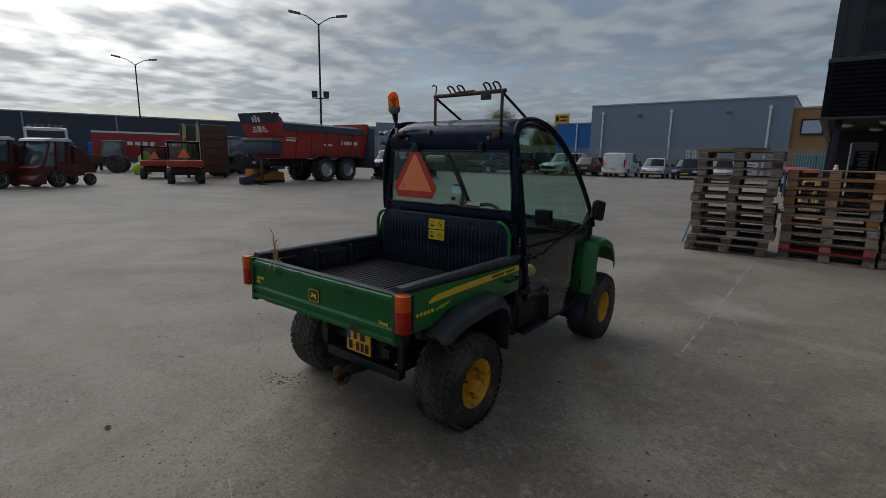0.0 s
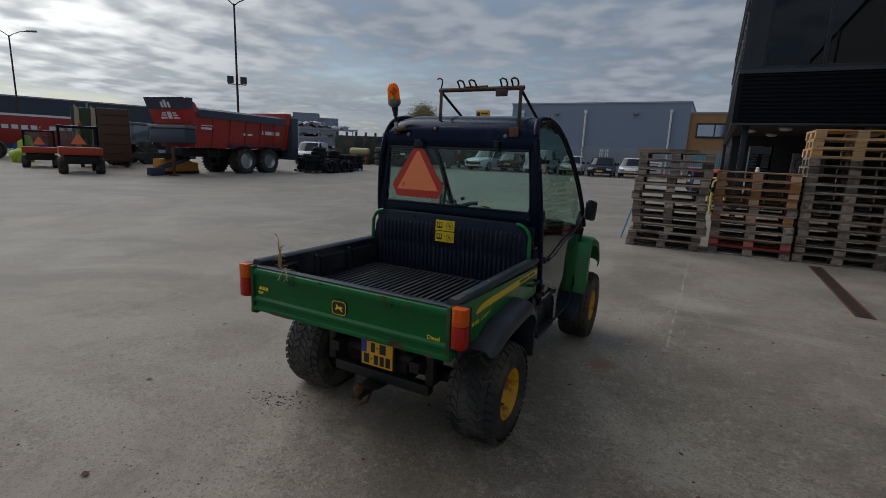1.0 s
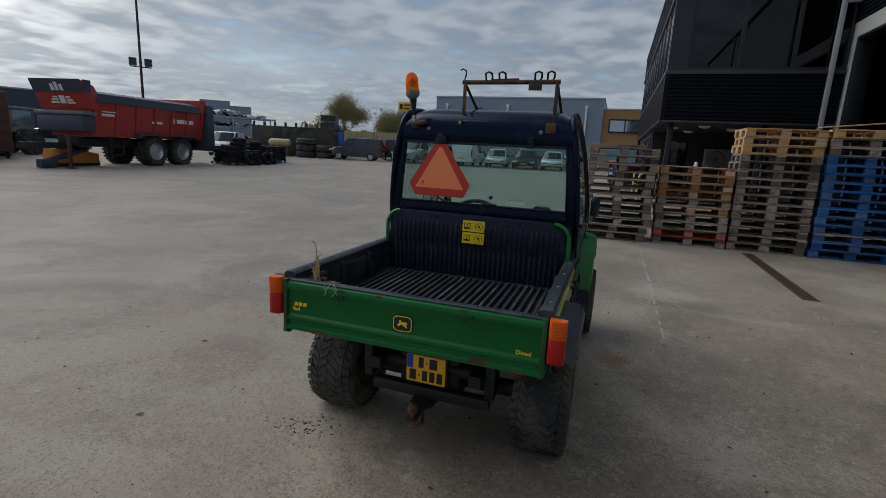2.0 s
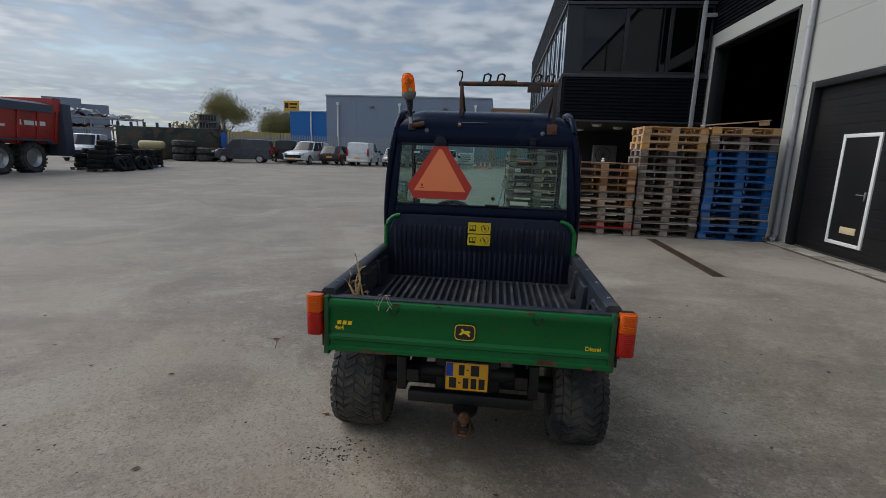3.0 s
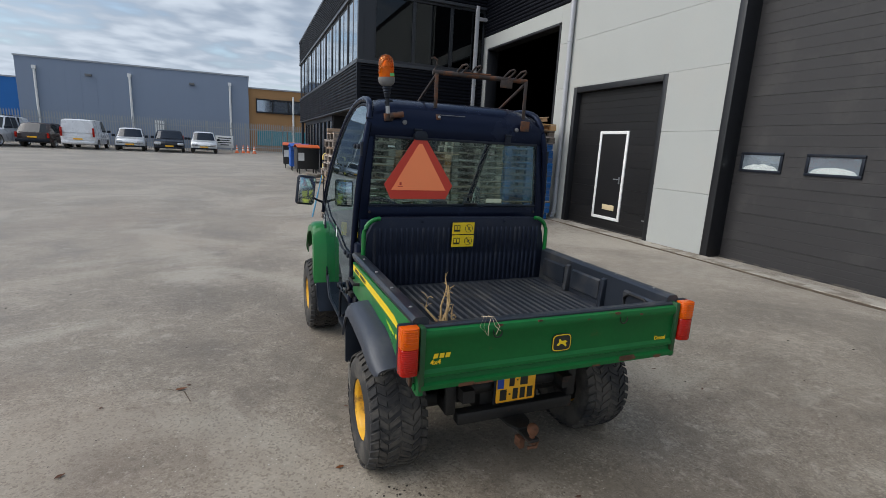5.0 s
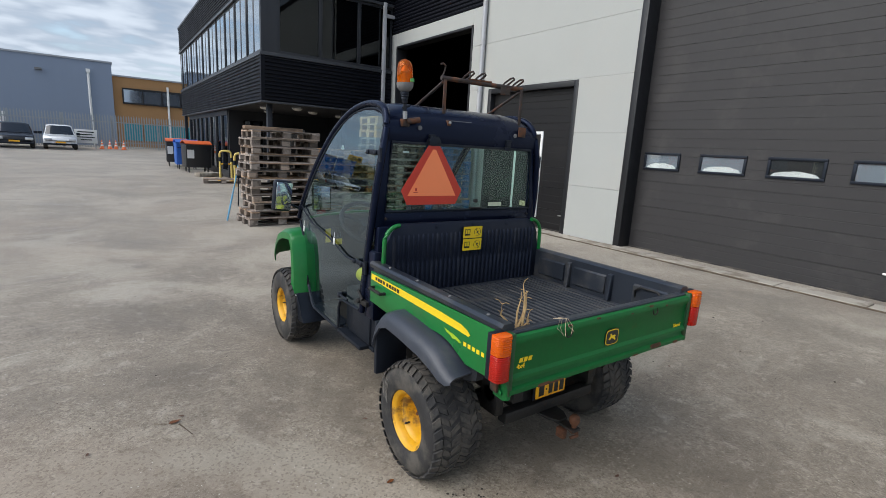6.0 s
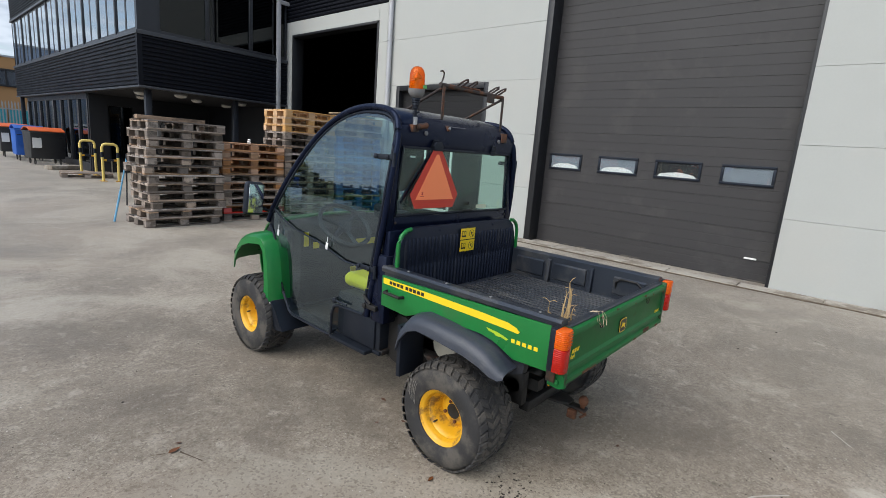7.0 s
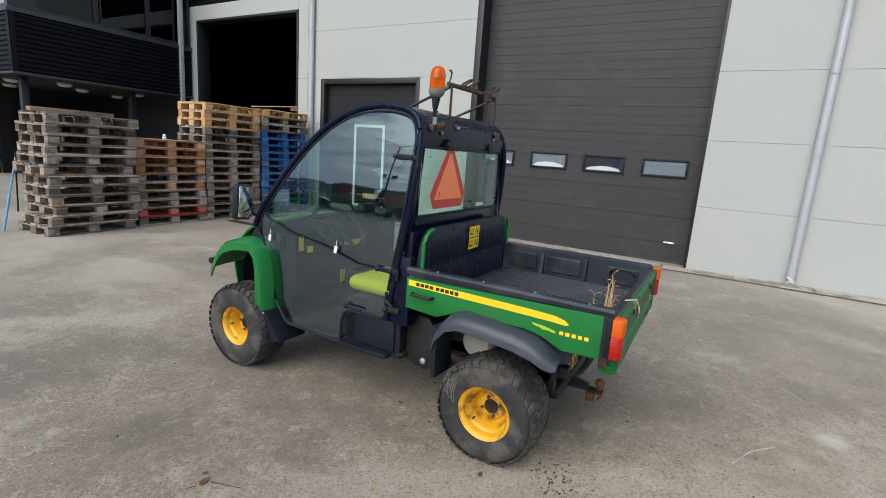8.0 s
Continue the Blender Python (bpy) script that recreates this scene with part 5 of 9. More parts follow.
SEAL = [(0.035, 0)] * 5 + [(0.032, -0.012), (0.024, -0.026), (0.006, -0.034), (0, -0.036), (-0.004, -0.036), (-0.014, -0.034), (-0.02, -0.03), (-0.025, -0.026)] + [(-0.03, -0.02)] * 4
for s in (-1, 1):
    bm = B()
    tube(bm, flow([(s * (lean(z) + 0.006), y, z) for y, z in EDGE]), 0.0185, 10)
    vp("cab_pillar", bm, M_CAB, "dark enamelled cab pillar and roof edge")
    bm = B()
    rub = [(s * (lean(z) + 0.010), y + dy * 0.8, z + dz * 0.8) for (y, z), (dy, dz) in zip(EDGE[1:], SEAL)]
    tube(bm, flow(rub), 0.0075, 8)
    vp("door_seal", bm, M_PLASTIC, "", 40)
    # door pane: top follows the pillar, bottom has the step notch
    bm = B()
    top = [tuple(p) for p in flow([(y + dy, z + dz) for (y, z), (dy, dz) in zip(EDGE[1:], SEAL)])]
    low = [(2.27, 0.90), (2.225, 0.80), (2.19, 0.66), (2.14, 0.50), (2.06, 0.385), (2.02, 0.360), (1.60, 0.350), (1.575, 0.362), (1.568, 0.50), (1.545, 0.552), (1.50, 0.568), (1.27, 0.575), (1.245, 0.60)]
    peak = max(range(len(top)), key=lambda q: top[q][1])
    rear = low[7:] + top[:peak + 1]
    fore = (top[peak:] + low[:6])[::-1]
    zt = top[peak][1]
    levels = sorted({0.362, 0.500, 0.552, 0.568, 0.5755, 0.60} | {0.36 + (zt - 0.362) * q / 44 for q in range(1, 45)} | {zt - 0.004, zt - 0.012})
    sheet(bm, [[(s * (lean(z) + 0.008), between(rear, z) * (1 - u) + between(fore, z) * u, z) for u in (0, 0.25, 0.5, 0.75, 1)] for z in levels])
    door = vp("door_pane", bm, G_DOOR if s < 0 else G_DOOR_R, "full height tinted cab door pane with step notch", 60)
    door.visible_shadow = False
    bm = B()
    tube(bm, [(s * (lean(z) + 0.010), y, z) for y, z in [(2.315, 0.955)] + low + [(1.24, 0.74)]], 0.009, 8)
    vp("door_edge_seal", bm, M_PLASTIC, "", 40, door)
    bm = B()
    xx = s * 0.632
    tube(bm, [(xx, 2.245, 1.075), (xx, 2.16, 1.03), (xx, 2.0, 0.975), (xx, 1.72, 0.935), (xx, 1.60, 0.905), (xx, 1.45, 0.865), (xx, 1.30, 0.862)], 0.0058, 8)
    vp("door_bar", bm, M_PLASTIC, "black diagonal door grab bar", 40, door)
    for (yy, zz, l) in ((1.095, 1.50, 0.155), (1.16, 0.868, 0.15)):
        bm = B()
        xh = s * (lean(zz) + 0.022)
        bx(bm, xh - 0.006, xh + 0.006, yy, yy + l, zz - 0.014, zz + 0.014, 0.005)
        for q in (0.03, l - 0.03):
            lathe(bm, [(0.014, xh + s * 0.006), (0.014, xh + s * 0.013), (0.008, xh + s * 0.017)], "x", (0, yy + q + 0.02, zz), 12)
        tube(bm, [(xh, yy + 0.005, zz - 0.05), (xh, yy + 0.005, zz + 0.025)], 0.010, 8)
        vp("hinge", bm, M_PLASTIC, "black door hinge with bolt heads", 40, door)
    bm = B()
    xh = s * 0.640
    tube(bm, [(xh, 1.185, 0.665), (xh, 1.245, 0.705)], 0.008, 8)
    lathe(bm, [(0.016, s * 0.625), (0.016, s * 0.648), (0.010, s * 0.652)], "x", (0, 1.235, 0.645), 10)
    bx(bm, min(s * 0.60, s * 0.64), max(s * 0.60, s * 0.64), 1.14, 1.24, 0.63, 0.66, 0.004)
    vp("door_latch", bm, M_STEEL_DK, "dark steel door latch", 40, door)
    bm = B()
    lathe(bm, [(0.016, s * 0.625), (0.018, s * 0.645), (0.010, s * 0.650)], "x", (0, 1.52, 0.60), 10)
    tube(bm, [(s * 0.638, 1.54, 0.602), (s * 0.638, 1.40, 0.600)], 0.007, 6)
    vp("door_catch", bm, M_PLASTIC, "", 40, door)

# roof shell that rolls down to the rear window
bm = B()
RP = [(1.116, 1.560), (1.108, 1.590), (1.106, 1.63), (1.118, 1.68), (1.15, 1.728), (1.21, 1.762), (1.30, 1.782), (1.42, 1.786), (1.52, 1.775), (1.60, 1.752)]
rows = []
for yy, zz in RP:
    row = []
    for k in range(15):
        u = -1 + 2 * k / 14
        hw = lean(zz - 0.05) + 0.010
        drop = 0.05 * max(0.0, (abs(u) - 0.72) / 0.28) ** 2
        t = max(0.0, (zz - 1.63) / 0.13)
        row.append((u * hw, yy + 0.0, zz - drop * min(1.0, t)))
    rows.append(row)
sheet(bm, rows, 0.02)
roof = vp("roof", bm, M_CAB, "dark glossy rounded cab roof with faint scratches")
bm = B()
for xq in (-0.355, 0.36):
    lathe(bm, [(0.013, 1.104), (0.013, 1.098), (0.006, 1.095)], "y", (xq, 0, 1.645), 10)
tube(bm, [(-0.14, 1.122, 1.700), (0.02, 1.122, 1.701)], 0.0018, 5)
vp("roof_rivet", bm, M_GREY, "", 40, roof)
# rear window surround and pane
bm = B()
for s in (-1, 1):
    prism(bm, [(s * 0.604, 1.10), (s * 0.553, 1.10), (s * 0.516, 1.575), (s * 0.560, 1.575)], "y", 1.118, 1.150, 0.004)
prism(bm, [(-0.60, 1.09), (0.60, 1.09), (0.592, 1.176), (-0.592, 1.176)], "y", 1.122, 1.150, 0.004)
bx(bm, -0.55, 0.55, 1.12, 1.15, 1.560, 1.580, 0.004)
rw = vp("rear_frame", bm, M_CAB)
bm = B()
tube(bm, [(-0.546, 1.116, 1.180), (0.546, 1.116, 1.180), (0.518, 1.112, 1.560), (-0.518, 1.112, 1.560)], 0.008, 8, True)
vp("window_gasket", bm, M_PLASTIC, "", 40, rw)
bm = B()
sheet(bm, [[(-0.556, 1.126, 1.17), (0.556, 1.126, 1.17)], [(-0.522, 1.120, 1.570), (0.522, 1.120, 1.570)]], 0.004)
pane = vp("rear_pane", bm, G_CAB, "green tinted rear pane", 40, rw)
pane.visible_shadow = False
for xq in (-0.275, 0.305):
    bm = B()
    bx(bm, xq - 0.018, xq + 0.018, 1.090, 1.112, 1.570, 1.605, 0.006)
    bx(bm, xq - 0.024, xq + 0.024, 1.092, 1.112, 1.548, 1.572, 0.006)
    tube(bm, [(xq - 0.022, 1.096, 1.608), (xq + 0.022, 1.096, 1.608)], 0.007, 8)
    vp("window_hinge", bm, M_PLASTIC, "", 40, rw)
bm = B()
for xq in (0.05,):
    tube(bm, [(xq - 0.02, 1.10, 1.192), (xq + 0.07, 1.10, 1.190)], 0.007, 6)
    lathe(bm, [(0.012, 1.118), (0.012, 1.10), (0.006, 1.096)], "y", (xq + 0.03, 0, 1.235), 10)
vp("window_catch", bm, M_STEEL_DK, "", 40, rw)
for xq in (-0.54, 0.54):
    bm = B()
    lathe(bm, [(0.008, 1.122), (0.008, 1.116), (0.004, 1.114)], "y", (xq, 0, 1.14), 8)
    vp("frame_bolt", bm, M_STEEL_DK, "", 40, rw)
bm = B()
bx(bm, -0.44, -0.40, 1.131, 1.1325, 1.505, 1.515)
vp("pane_mark", bm, M_WHITE, "", 0, rw)
bm = B()
bx(bm, 0.19, 0.30, 1.1165, 1.1180, 1.198, 1.222)
vp("pane_label", bm, mat("pale_label", (0.5, 0.55, 0.4), 0.6), "small pale label on the rear pane", 0, rw)
# lower cab back behind the box
bm = B()
bx(bm, -0.595, 0.595, 1.10, 1.16, 0.58, 1.10, 0.01)
vp("cab_back", bm, M_CAB)
for s in (-1, 1):
    bm = B()
    bx(bm, s * 0.57 - 0.05, s * 0.57 + 0.05, 1.09, 1.2, 0.56, 0.96, 0.012)
    vp("lower_pillar", bm, M_CAB)

# slow vehicle triangle
tx, ty0 = -0.262, 1.085


def tri(s, y0, y1, b, z=0.0):
    w, hb, ht, cut = 0.207 * s, 0.080 * s, 0.262 * s, 0.032 * s
    prism(b, [(tx - w, 1.300 + z), (tx - w + cut * 1.25, 1.300 - hb + z), (tx + w - cut * 1.25, 1.300 - hb + z), (tx + w, 1.300 + z), (tx + cut, 1.300 + ht + z), (tx - cut, 1.300 + ht + z)], "y", y0, y1, 0.0)


bm = B()
tri(1.0, ty0, ty0 + 0.004, bm)
st_ = vp("slow_vehicle_triangle", bm, M_REDBORDER, "orange slow vehicle triangle with dark red border")
bm = B()
prism(bm, [(tx - 0.166, 1.270), (tx + 0.166, 1.270), (tx + 0.010, 1.532), (tx - 0.010, 1.532)], "y", ty0 - 0.0014, ty0 - 0.0004)
vp("orange_field", bm, M_ORANGE, "orange fluorescent field", 0, st_)
bm = B()
bx(bm, tx - 0.118, tx - 0.106, ty0 - 0.0022, ty0 - 0.0015, 1.298, 1.314)
bx(bm, tx - 0.128, tx - 0.098, ty0 - 0.0022, ty0 - 0.0015, 1.288, 1.292)
vp("maker_mark", bm, M_REDBORDER, "", 0, st_)
bm = B()
prism(bm, [(tx - 0.022, 1.604), (tx + 0.022, 1.604), (tx + 0.040, 1.580), (tx + 0.036, 1.552), (tx - 0.036, 1.552), (tx - 0.040, 1.580)], "y", ty0 - 0.008, 1.12, 0.004)
vp("clamp", bm, M_PLASTIC, "", 40, st_)

# beacon on its stem
bxp, byp = -0.456, 1.10
bm = B()
lathe(bm, [(0.004, 1.985), (0.020, 1.981), (0.033, 1.968), (0.040, 1.945), (0.041, 1.90), (0.041, 1.872)], "z", (bxp, byp, 0), 24)
bc = vp("beacon", bm, M_BEACON, "amber rotating beacon on a rubber stem")
bm = B()
lathe(bm, [(0.012, 1.876), (0.012, 1.915), (0.026, 1.925), (0.026, 1.93), (0.008, 1.955), (0.003, 1.956)], "z", (bxp, byp, 0), 14)
vp("reflector", bm, M_STEEL, "", 40, bc)
bm = B()
lathe(bm, [(0.044, 1.873), (0.045, 1.862), (0.042, 1.845), (0.030, 1.830), (0.022, 1.826)], "z", (bxp, byp, 0), 24)
vp("beacon_base", bm, M_GREY, "grey beacon base", 40, bc)
bm = B()
lathe(bm, [(0.022, 1.828), (0.024, 1.815), (0.020, 1.810), (0.022, 1.802), (0.018, 1.797), (0.020, 1.790), (0.016, 1.784), (0.017, 1.770), (0.010, 1.765)], "z", (bxp, byp, 0), 16)
tube(bm, [(bxp, byp, 1.77), (bxp, byp, 1.70), (bxp + 0.005, byp + 0.004, 1.66)], 0.011, 8)
tube(bm, [(bxp - 0.015, byp, 1.742), (bxp + 0.030, byp, 1.752)], 0.006, 6)
vp("beacon_stem", bm, M_PLASTIC, "", 40, bc)
bm = B()
tube(bm, [(bxp, byp - 0.004, 1.685), (bxp, byp - 0.004, 1.725)], 0.0125, 10)
vp("beacon_collar", bm, M_STEEL, "", 40, bc)
bm = B()
tube(bm, [(bxp + 0.01, byp - 0.006, 1.672), (bxp + 0.085, byp - 0.012, 1.680)], 0.017, 10)
bx(bm, bxp - 0.02, bxp + 0.03, byp - 0.01, byp + 0.02, 1.645, 1.685, 0.005)
vp("beacon_bracket", bm, M_RACK, "", 40, bc)
bm = B()
bx(bm, bxp + 0.008, bxp + 0.030, byp - 0.046, byp - 0.041, 1.876, 1.892)
vp("beacon_label", bm, mat("green_label", (0.10, 0.42, 0.12), 0.6), "", 0, bc)
bc.matrix_basis = pose(bxp, byp, 1.70) @ Matrix.Rotation(radians(7), 4, Vector((1, -1, 0))) @ pose(-bxp, -byp, -1.70)

# roof rack
ra, rb = Vector((-0.170, 1.19, 1.940)), Vector((0.440, 1.16, 1.940))
bm = B()
tube(bm, [ra, rb], 0.014, 12)
rk = vp("roof_rack", bm, M_RACK, "rusty tube rack with bent hooks")
for x0, yf in ((-0.150, 1.175), (0.425, 1.145)):
    bm = B()
    bx(bm, x0 - 0.011, x0 + 0.011, yf - 0.003, yf + 0.004, 1.70, 1.935, 0.002)
    bx(bm, x0 - 0.012, x0 + 0.012, 1.110, yf + 0.004, 1.672, 1.704, 0.004)
    vp("rack_post", bm, M_RACK, "", 40, rk)
    bm = B()
    tube(bm, [(x0, yf, 1.93), (x0 - 0.0, yf + 0.34, 1.785)], 0.009, 8)
    vp("rack_brace", bm, M_RACK, "", 40, rk)
    bm = B()
    lathe(bm, [(0.008, 1.112), (0.008, 1.102), (0.004, 1.100)], "y", (x0, 0, 1.688), 8)
    vp("bolt", bm, M_STEEL, "", 40, rk)
bm = B()
tube(bm, [(-0.165, 1.19, 1.94), (-0.150, 1.185, 1.985), (-0.150, 1.182, 2.008), (-0.168, 1.180, 2.018), (-0.186, 1.178, 2.012)], 0.0055, 6)
vp("hook", bm, M_RACK, "", 40, rk)
for xh in (-0.02, 0.065, 0.285, 0.36):
    bm = B()
    q = 1.19 - 0.03 * (xh + 0.17) / 0.61
    tube(bm, [(xh, q + 0.01, 1.945), (xh + 0.004, q - 0.012, 1.965), (xh + 0.010, q - 0.05, 1.985), (xh + 0.030, q - 0.058, 1.992), (xh + 0.048, q - 0.045, 1.985), (xh + 0.044, q - 0.01, 1.965), (xh + 0.030, q + 0.012, 1.948)], 0.006, 6)
    vp("hook", bm, M_RACK, "", 40, rk)
bm = B()
tube(bm, [(0.02, 1.178, 1.952), (0.19, 1.170, 1.955)], 0.008, 6)
vp("rack_rod", bm, M_RUST, "", 40, rk)
for q in ((0.255, 0.335, 1.150, 1.158, 1.890, 1.935), (0.385, 0.445, 1.096, 1.104, 1.640, 1.700)):
    bm = B()
    bx(bm, *q, 0.002)
    vp("rack_plate", bm, M_RACK, "", 40, rk)

# windscreen and front
bm = B()
WS = [(1.59, 1.735), (1.72, 1.675), (1.85, 1.58), (2.0, 1.43), (2.15, 1.255), (2.28, 1.085), (2.33, 1.0)]
sheet(bm, [[(u * (lean(z) - 0.02), y + 0.03 * (1 - u * u), z + 0.01 * (1 - u * u)) for u in (-1, -0.5, 0, 0.5, 1)] for y, z in WS], 0.004)
ws = vp("windscreen", bm, G_CAB, "tinted windscreen")
ws.visible_shadow = False
bm = B()
rows = []
for y, z, w in ((2.20, 1.00, 0.58), (2.33, 0.985, 0.585), (2.44, 0.955, 0.56), (2.56, 0.90, 0.52), (2.68, 0.82, 0.48), (2.76, 0.73, 0.46), (2.79, 0.60, 0.45), (2.77, 0.46, 0.44)):
    rows.append([(u * w, y + 0.02 * (1 - u * u), z + 0.035 * (1 - u * u)) for u in (-1, -0.8, -0.4, 0, 0.4, 0.8, 1)])
sheet(bm, rows, 0.012)
vp("bonnet", bm, M_GREEN)
bm = B()
prism(bm, [(2.12, 0.94), (2.36, 0.97), (2.42, 0.90), (2.30, 0.80), (2.14, 0.80)], "x", -0.60, 0.60, 0.02)
vp("cowl", bm, M_PLASTIC)
for s in (-1, 1):
    bm = B()
    fa = [(2.72, 0.635), (2.665, 0.70), (2.62, 0.775), (2.56, 0.835), (2.47, 0.868), (2.36, 0.885), (2.27, 0.875), (2.215, 0.82), (2.185, 0.72), (2.165, 0.58), (2.155, 0.43)]
    rows = []
    for i, (yy, zz) in enumerate(fa):
        w = 0.722 - 0.02 * (i == 0)
        if i < 6:
            rows.append([(s * 0.43, yy, zz + 0.015), (s * 0.58, yy, zz + 0.012), (s * (w - 0.035), yy, zz + 0.002), (s * (w - 0.005), yy, zz - 0.022), (s * w, yy - 0.008, zz - 0.070)])
        else:
            k = (i - 5) / 5
            rows.append([(s * 0.43, yy - 0.012 * k, zz + 0.015 * (1 - k)), (s * 0.58, yy - 0.010 * k, zz + 0.012 * (1 - k)), (s * (w - 0.035), yy, zz + 0.002 * (1 - k)), (s * (w - 0.005), yy + 0.020 * k, zz - 0.022 * (1 - k)), (s * w, yy + 0.075 * k, zz - 0.070 * (1 - k))])
    sheet(bm, rows, 0.010)
    ff = vp("front_fender", bm, M_GREEN, "glossy green front fender")
    bm = B()
    prism(bm, [(2.235, 0.435), (2.145, 0.44), (2.10, 0.36), (2.03, 0.285), (2.015, 0.25), (2.10, 0.235), (2.17, 0.25), (2.20, 0.34)], "x", s * 0.47, s * 0.705, 0.012)
    vp("fender_flap", bm, M_PLASTIC, "black fender flap", 40, ff)
    bm = B()
    for q in (2.17, 2.215):
        lathe(bm, [(0.007, s * 0.705), (0.007, s * 0.710)], "x", (0, q, 0.418), 8)
    vp("rivet", bm, M_WHITE, "", 40, ff)
    bm = B()
    bx(bm, s * 0.52, s * 0.60, 1.60, 2.06, 0.345, 0.37, 0.005)
    bx(bm, min(s * 0.50, s * 0.635), max(s * 0.50, s * 0.635), 1.22, 1.57, 0.335, 0.360, 0.006)
    vp("step_sill", bm, M_PLASTIC, "black step sill")
    bm = B()
    bx(bm, min(s * 0.42, s * 0.585), max(s * 0.42, s * 0.585), 1.20, 1.50, 0.362, 0.555, 0.015)
    vp("battery_box", bm, M_PLASTIC)
    bm = B()
    prism(bm, [(2.30, 1.10), (2.36, 0.97), (2.30, 0.90), (2.22, 0.92), (2.22, 1.02)], "x", s * 0.575, s * 0.615, 0.01)
    vp("cowl_corner", bm, M_PLASTIC)
    # mirrors
    bm = B()
    xm = s * (0.762 if s < 0 else 0.672)
    tube(bm, [(s * 0.60, 2.30, 1.03), (s * 0.635, 2.33, 1.05), (xm - s * 0.02, 2.30, 1.10)], 0.009, 8)
    arm = vp("mirror_arm", bm, M_PLASTIC)
    bm = B()
    m = pose(xm, 2.28, 1.145 if s < 0 else 1.115, 0, 6 if s < 0 else -10, 12 if s < 0 else -98)
    hh = 0.112 if s < 0 else 0.082
    bx(bm, -0.072, 0.072, -0.018, 0.036, -hh, hh, 0.026, m, 4)
    vp("mirror_housing", bm, M_PLASTIC, "black rounded mirror housing", 40, arm)
    bm = B()
    bx(bm, -0.060, 0.060, -0.0215, -0.0185, 0.016 - hh, hh - 0.016, 0.001, m)
    vp("mirror_glass", bm, M_MIRROR, "mirror glass", 40, arm)
bm = B()
tube(bm, [(-0.66, 2.77, 0.665), (0.66, 2.77, 0.665)], 0.022, 12)
bx(bm, -0.40, 0.40, 2.76, 2.83, 0.40, 0.66, 0.02)
vp("front_bumper", bm, M_PLASTIC, "black front bumper bar")

# inside the cab
bm = B()
bx(bm, -0.57, 0.57, 1.165, 1.58, 0.36, 0.64, 0.02)
vp("seat_base", bm, M_PLASTIC)
bm = B()
bx(bm, -0.575, 0.575, 1.16, 2.16, 0.335, 0.358, 0.004)
vp("cab_floor", bm, M_PLASTIC, "black cab floor")
# plain black block added so the passenger side looks dark inside
bm = B()
bx(bm, 0.08, 0.57, 1.58, 1.74, 0.36, 0.62, 0.03)
vp("tool_box", bm, M_PLASTIC)
for s in (-1, 1):
    bm = B()
    bx(bm, s * 0.28 - 0.20, s * 0.28 + 0.20, 1.24, 1.66, 0.64, 0.735, 0.046, None, 4)
    seat = vp("seat", bm, M_SEAT, "yellow vinyl bucket seat")
    bm = B()
    bx(bm, s * 0.28 - 0.19, s * 0.28 + 0.19, 1.165, 1.255, 0.72, 0.98, 0.04, pose(0, 0, 0, 1.5), 4)
    vp("seat_back", bm, M_SEAT, "", 40, seat)
    bm = B()
    tube(bm, [(s * 0.49, 1.22, 0.90), (s * 0.42, 1.36, 0.74), (s * 0.30, 1.42, 0.72), (s * 0.10, 1.38, 0.70)], 0.014, 6, False, 0.3)
    vp("seat_belt", bm, M_PLASTIC, "", 40, seat)
bm = B()
prism(bm, [(2.10, 0.99), (2.28, 1.0), (2.30, 0.50), (2.09, 0.40), (2.03, 0.52), (2.03, 0.95)], "x", -0.56, 0.56, 0.02)
dash = vp("dashboard", bm, M_RIM_BLACK, "black dashboard with yellow labels")
for (a, b, y0, c, d) in ((-0.535, -0.497, 2.026, 0.835, 0.935), (-0.46, -0.41, 2.026, 0.815, 0.858), (-0.09, 0.14, 2.026, 0.805, 0.852), (-0.125, -0.075, 2.026, 0.545, 0.640), (-0.50, -0.44, 2.08, 0.44, 0.56)):
    bm = B()
    bx(bm, a, b, y0 - 0.004, y0, c, d)
    vp("dash_label", bm, M_DECAL_Y, "yellow dashboard label", 0, dash)
bm = B()
bx(bm, -0.56, 0.56, 2.12, 2.16, 0.36, 0.80, 0.01)
vp("footwell_wall", bm, M_PLASTIC)
bm = B()
m = pose(-0.26, 1.93, 0.985, 40, 0, 0)
ring = [m @ Vector((0.19 * math.cos(2 * math.pi * k / 28), 0.19 * math.sin(2 * math.pi * k / 28), 0)) for k in range(28)]
tube(bm, ring, 0.017, 8, True)
for a in (0.5, 2.64, 4.71):
    tube(bm, [m @ Vector((0, 0, -0.02)), m @ Vector((0.185 * math.cos(a), 0.185 * math.sin(a), 0))], 0.015, 6)
lathe(bm, [(0.045, -0.03), (0.05, 0.0), (0.02, 0.01)], "z", (0, 0, 0), 12)
for v in bm.verts[-36:]:
    v.co = m @ v.co
tube(bm, [m @ Vector((0, 0, -0.03)), (-0.26, 2.10, 0.84)], 0.022, 8)
vp("steering_wheel", bm, M_PLASTIC, "black three-spoke steering wheel")
bm = B()
for (a, b) in (((-0.02, 1.80, 0.60), (-0.02, 1.76, 0.86)), ((0.06, 1.72, 0.60), (0.05, 1.70, 0.80)), ((0.12, 1.9, 0.9), (0.12, 1.84, 1.04))):
    tube(bm, [a, b], 0.008, 6)
    lathe(bm, [(0.006, -0.025), (0.02, -0.01), (0.02, 0.012), (0.006, 0.024)], "z", b, 10)
bx(bm, -0.06, 0.16, 1.55, 2.12, 0.36, 0.62, 0.03)
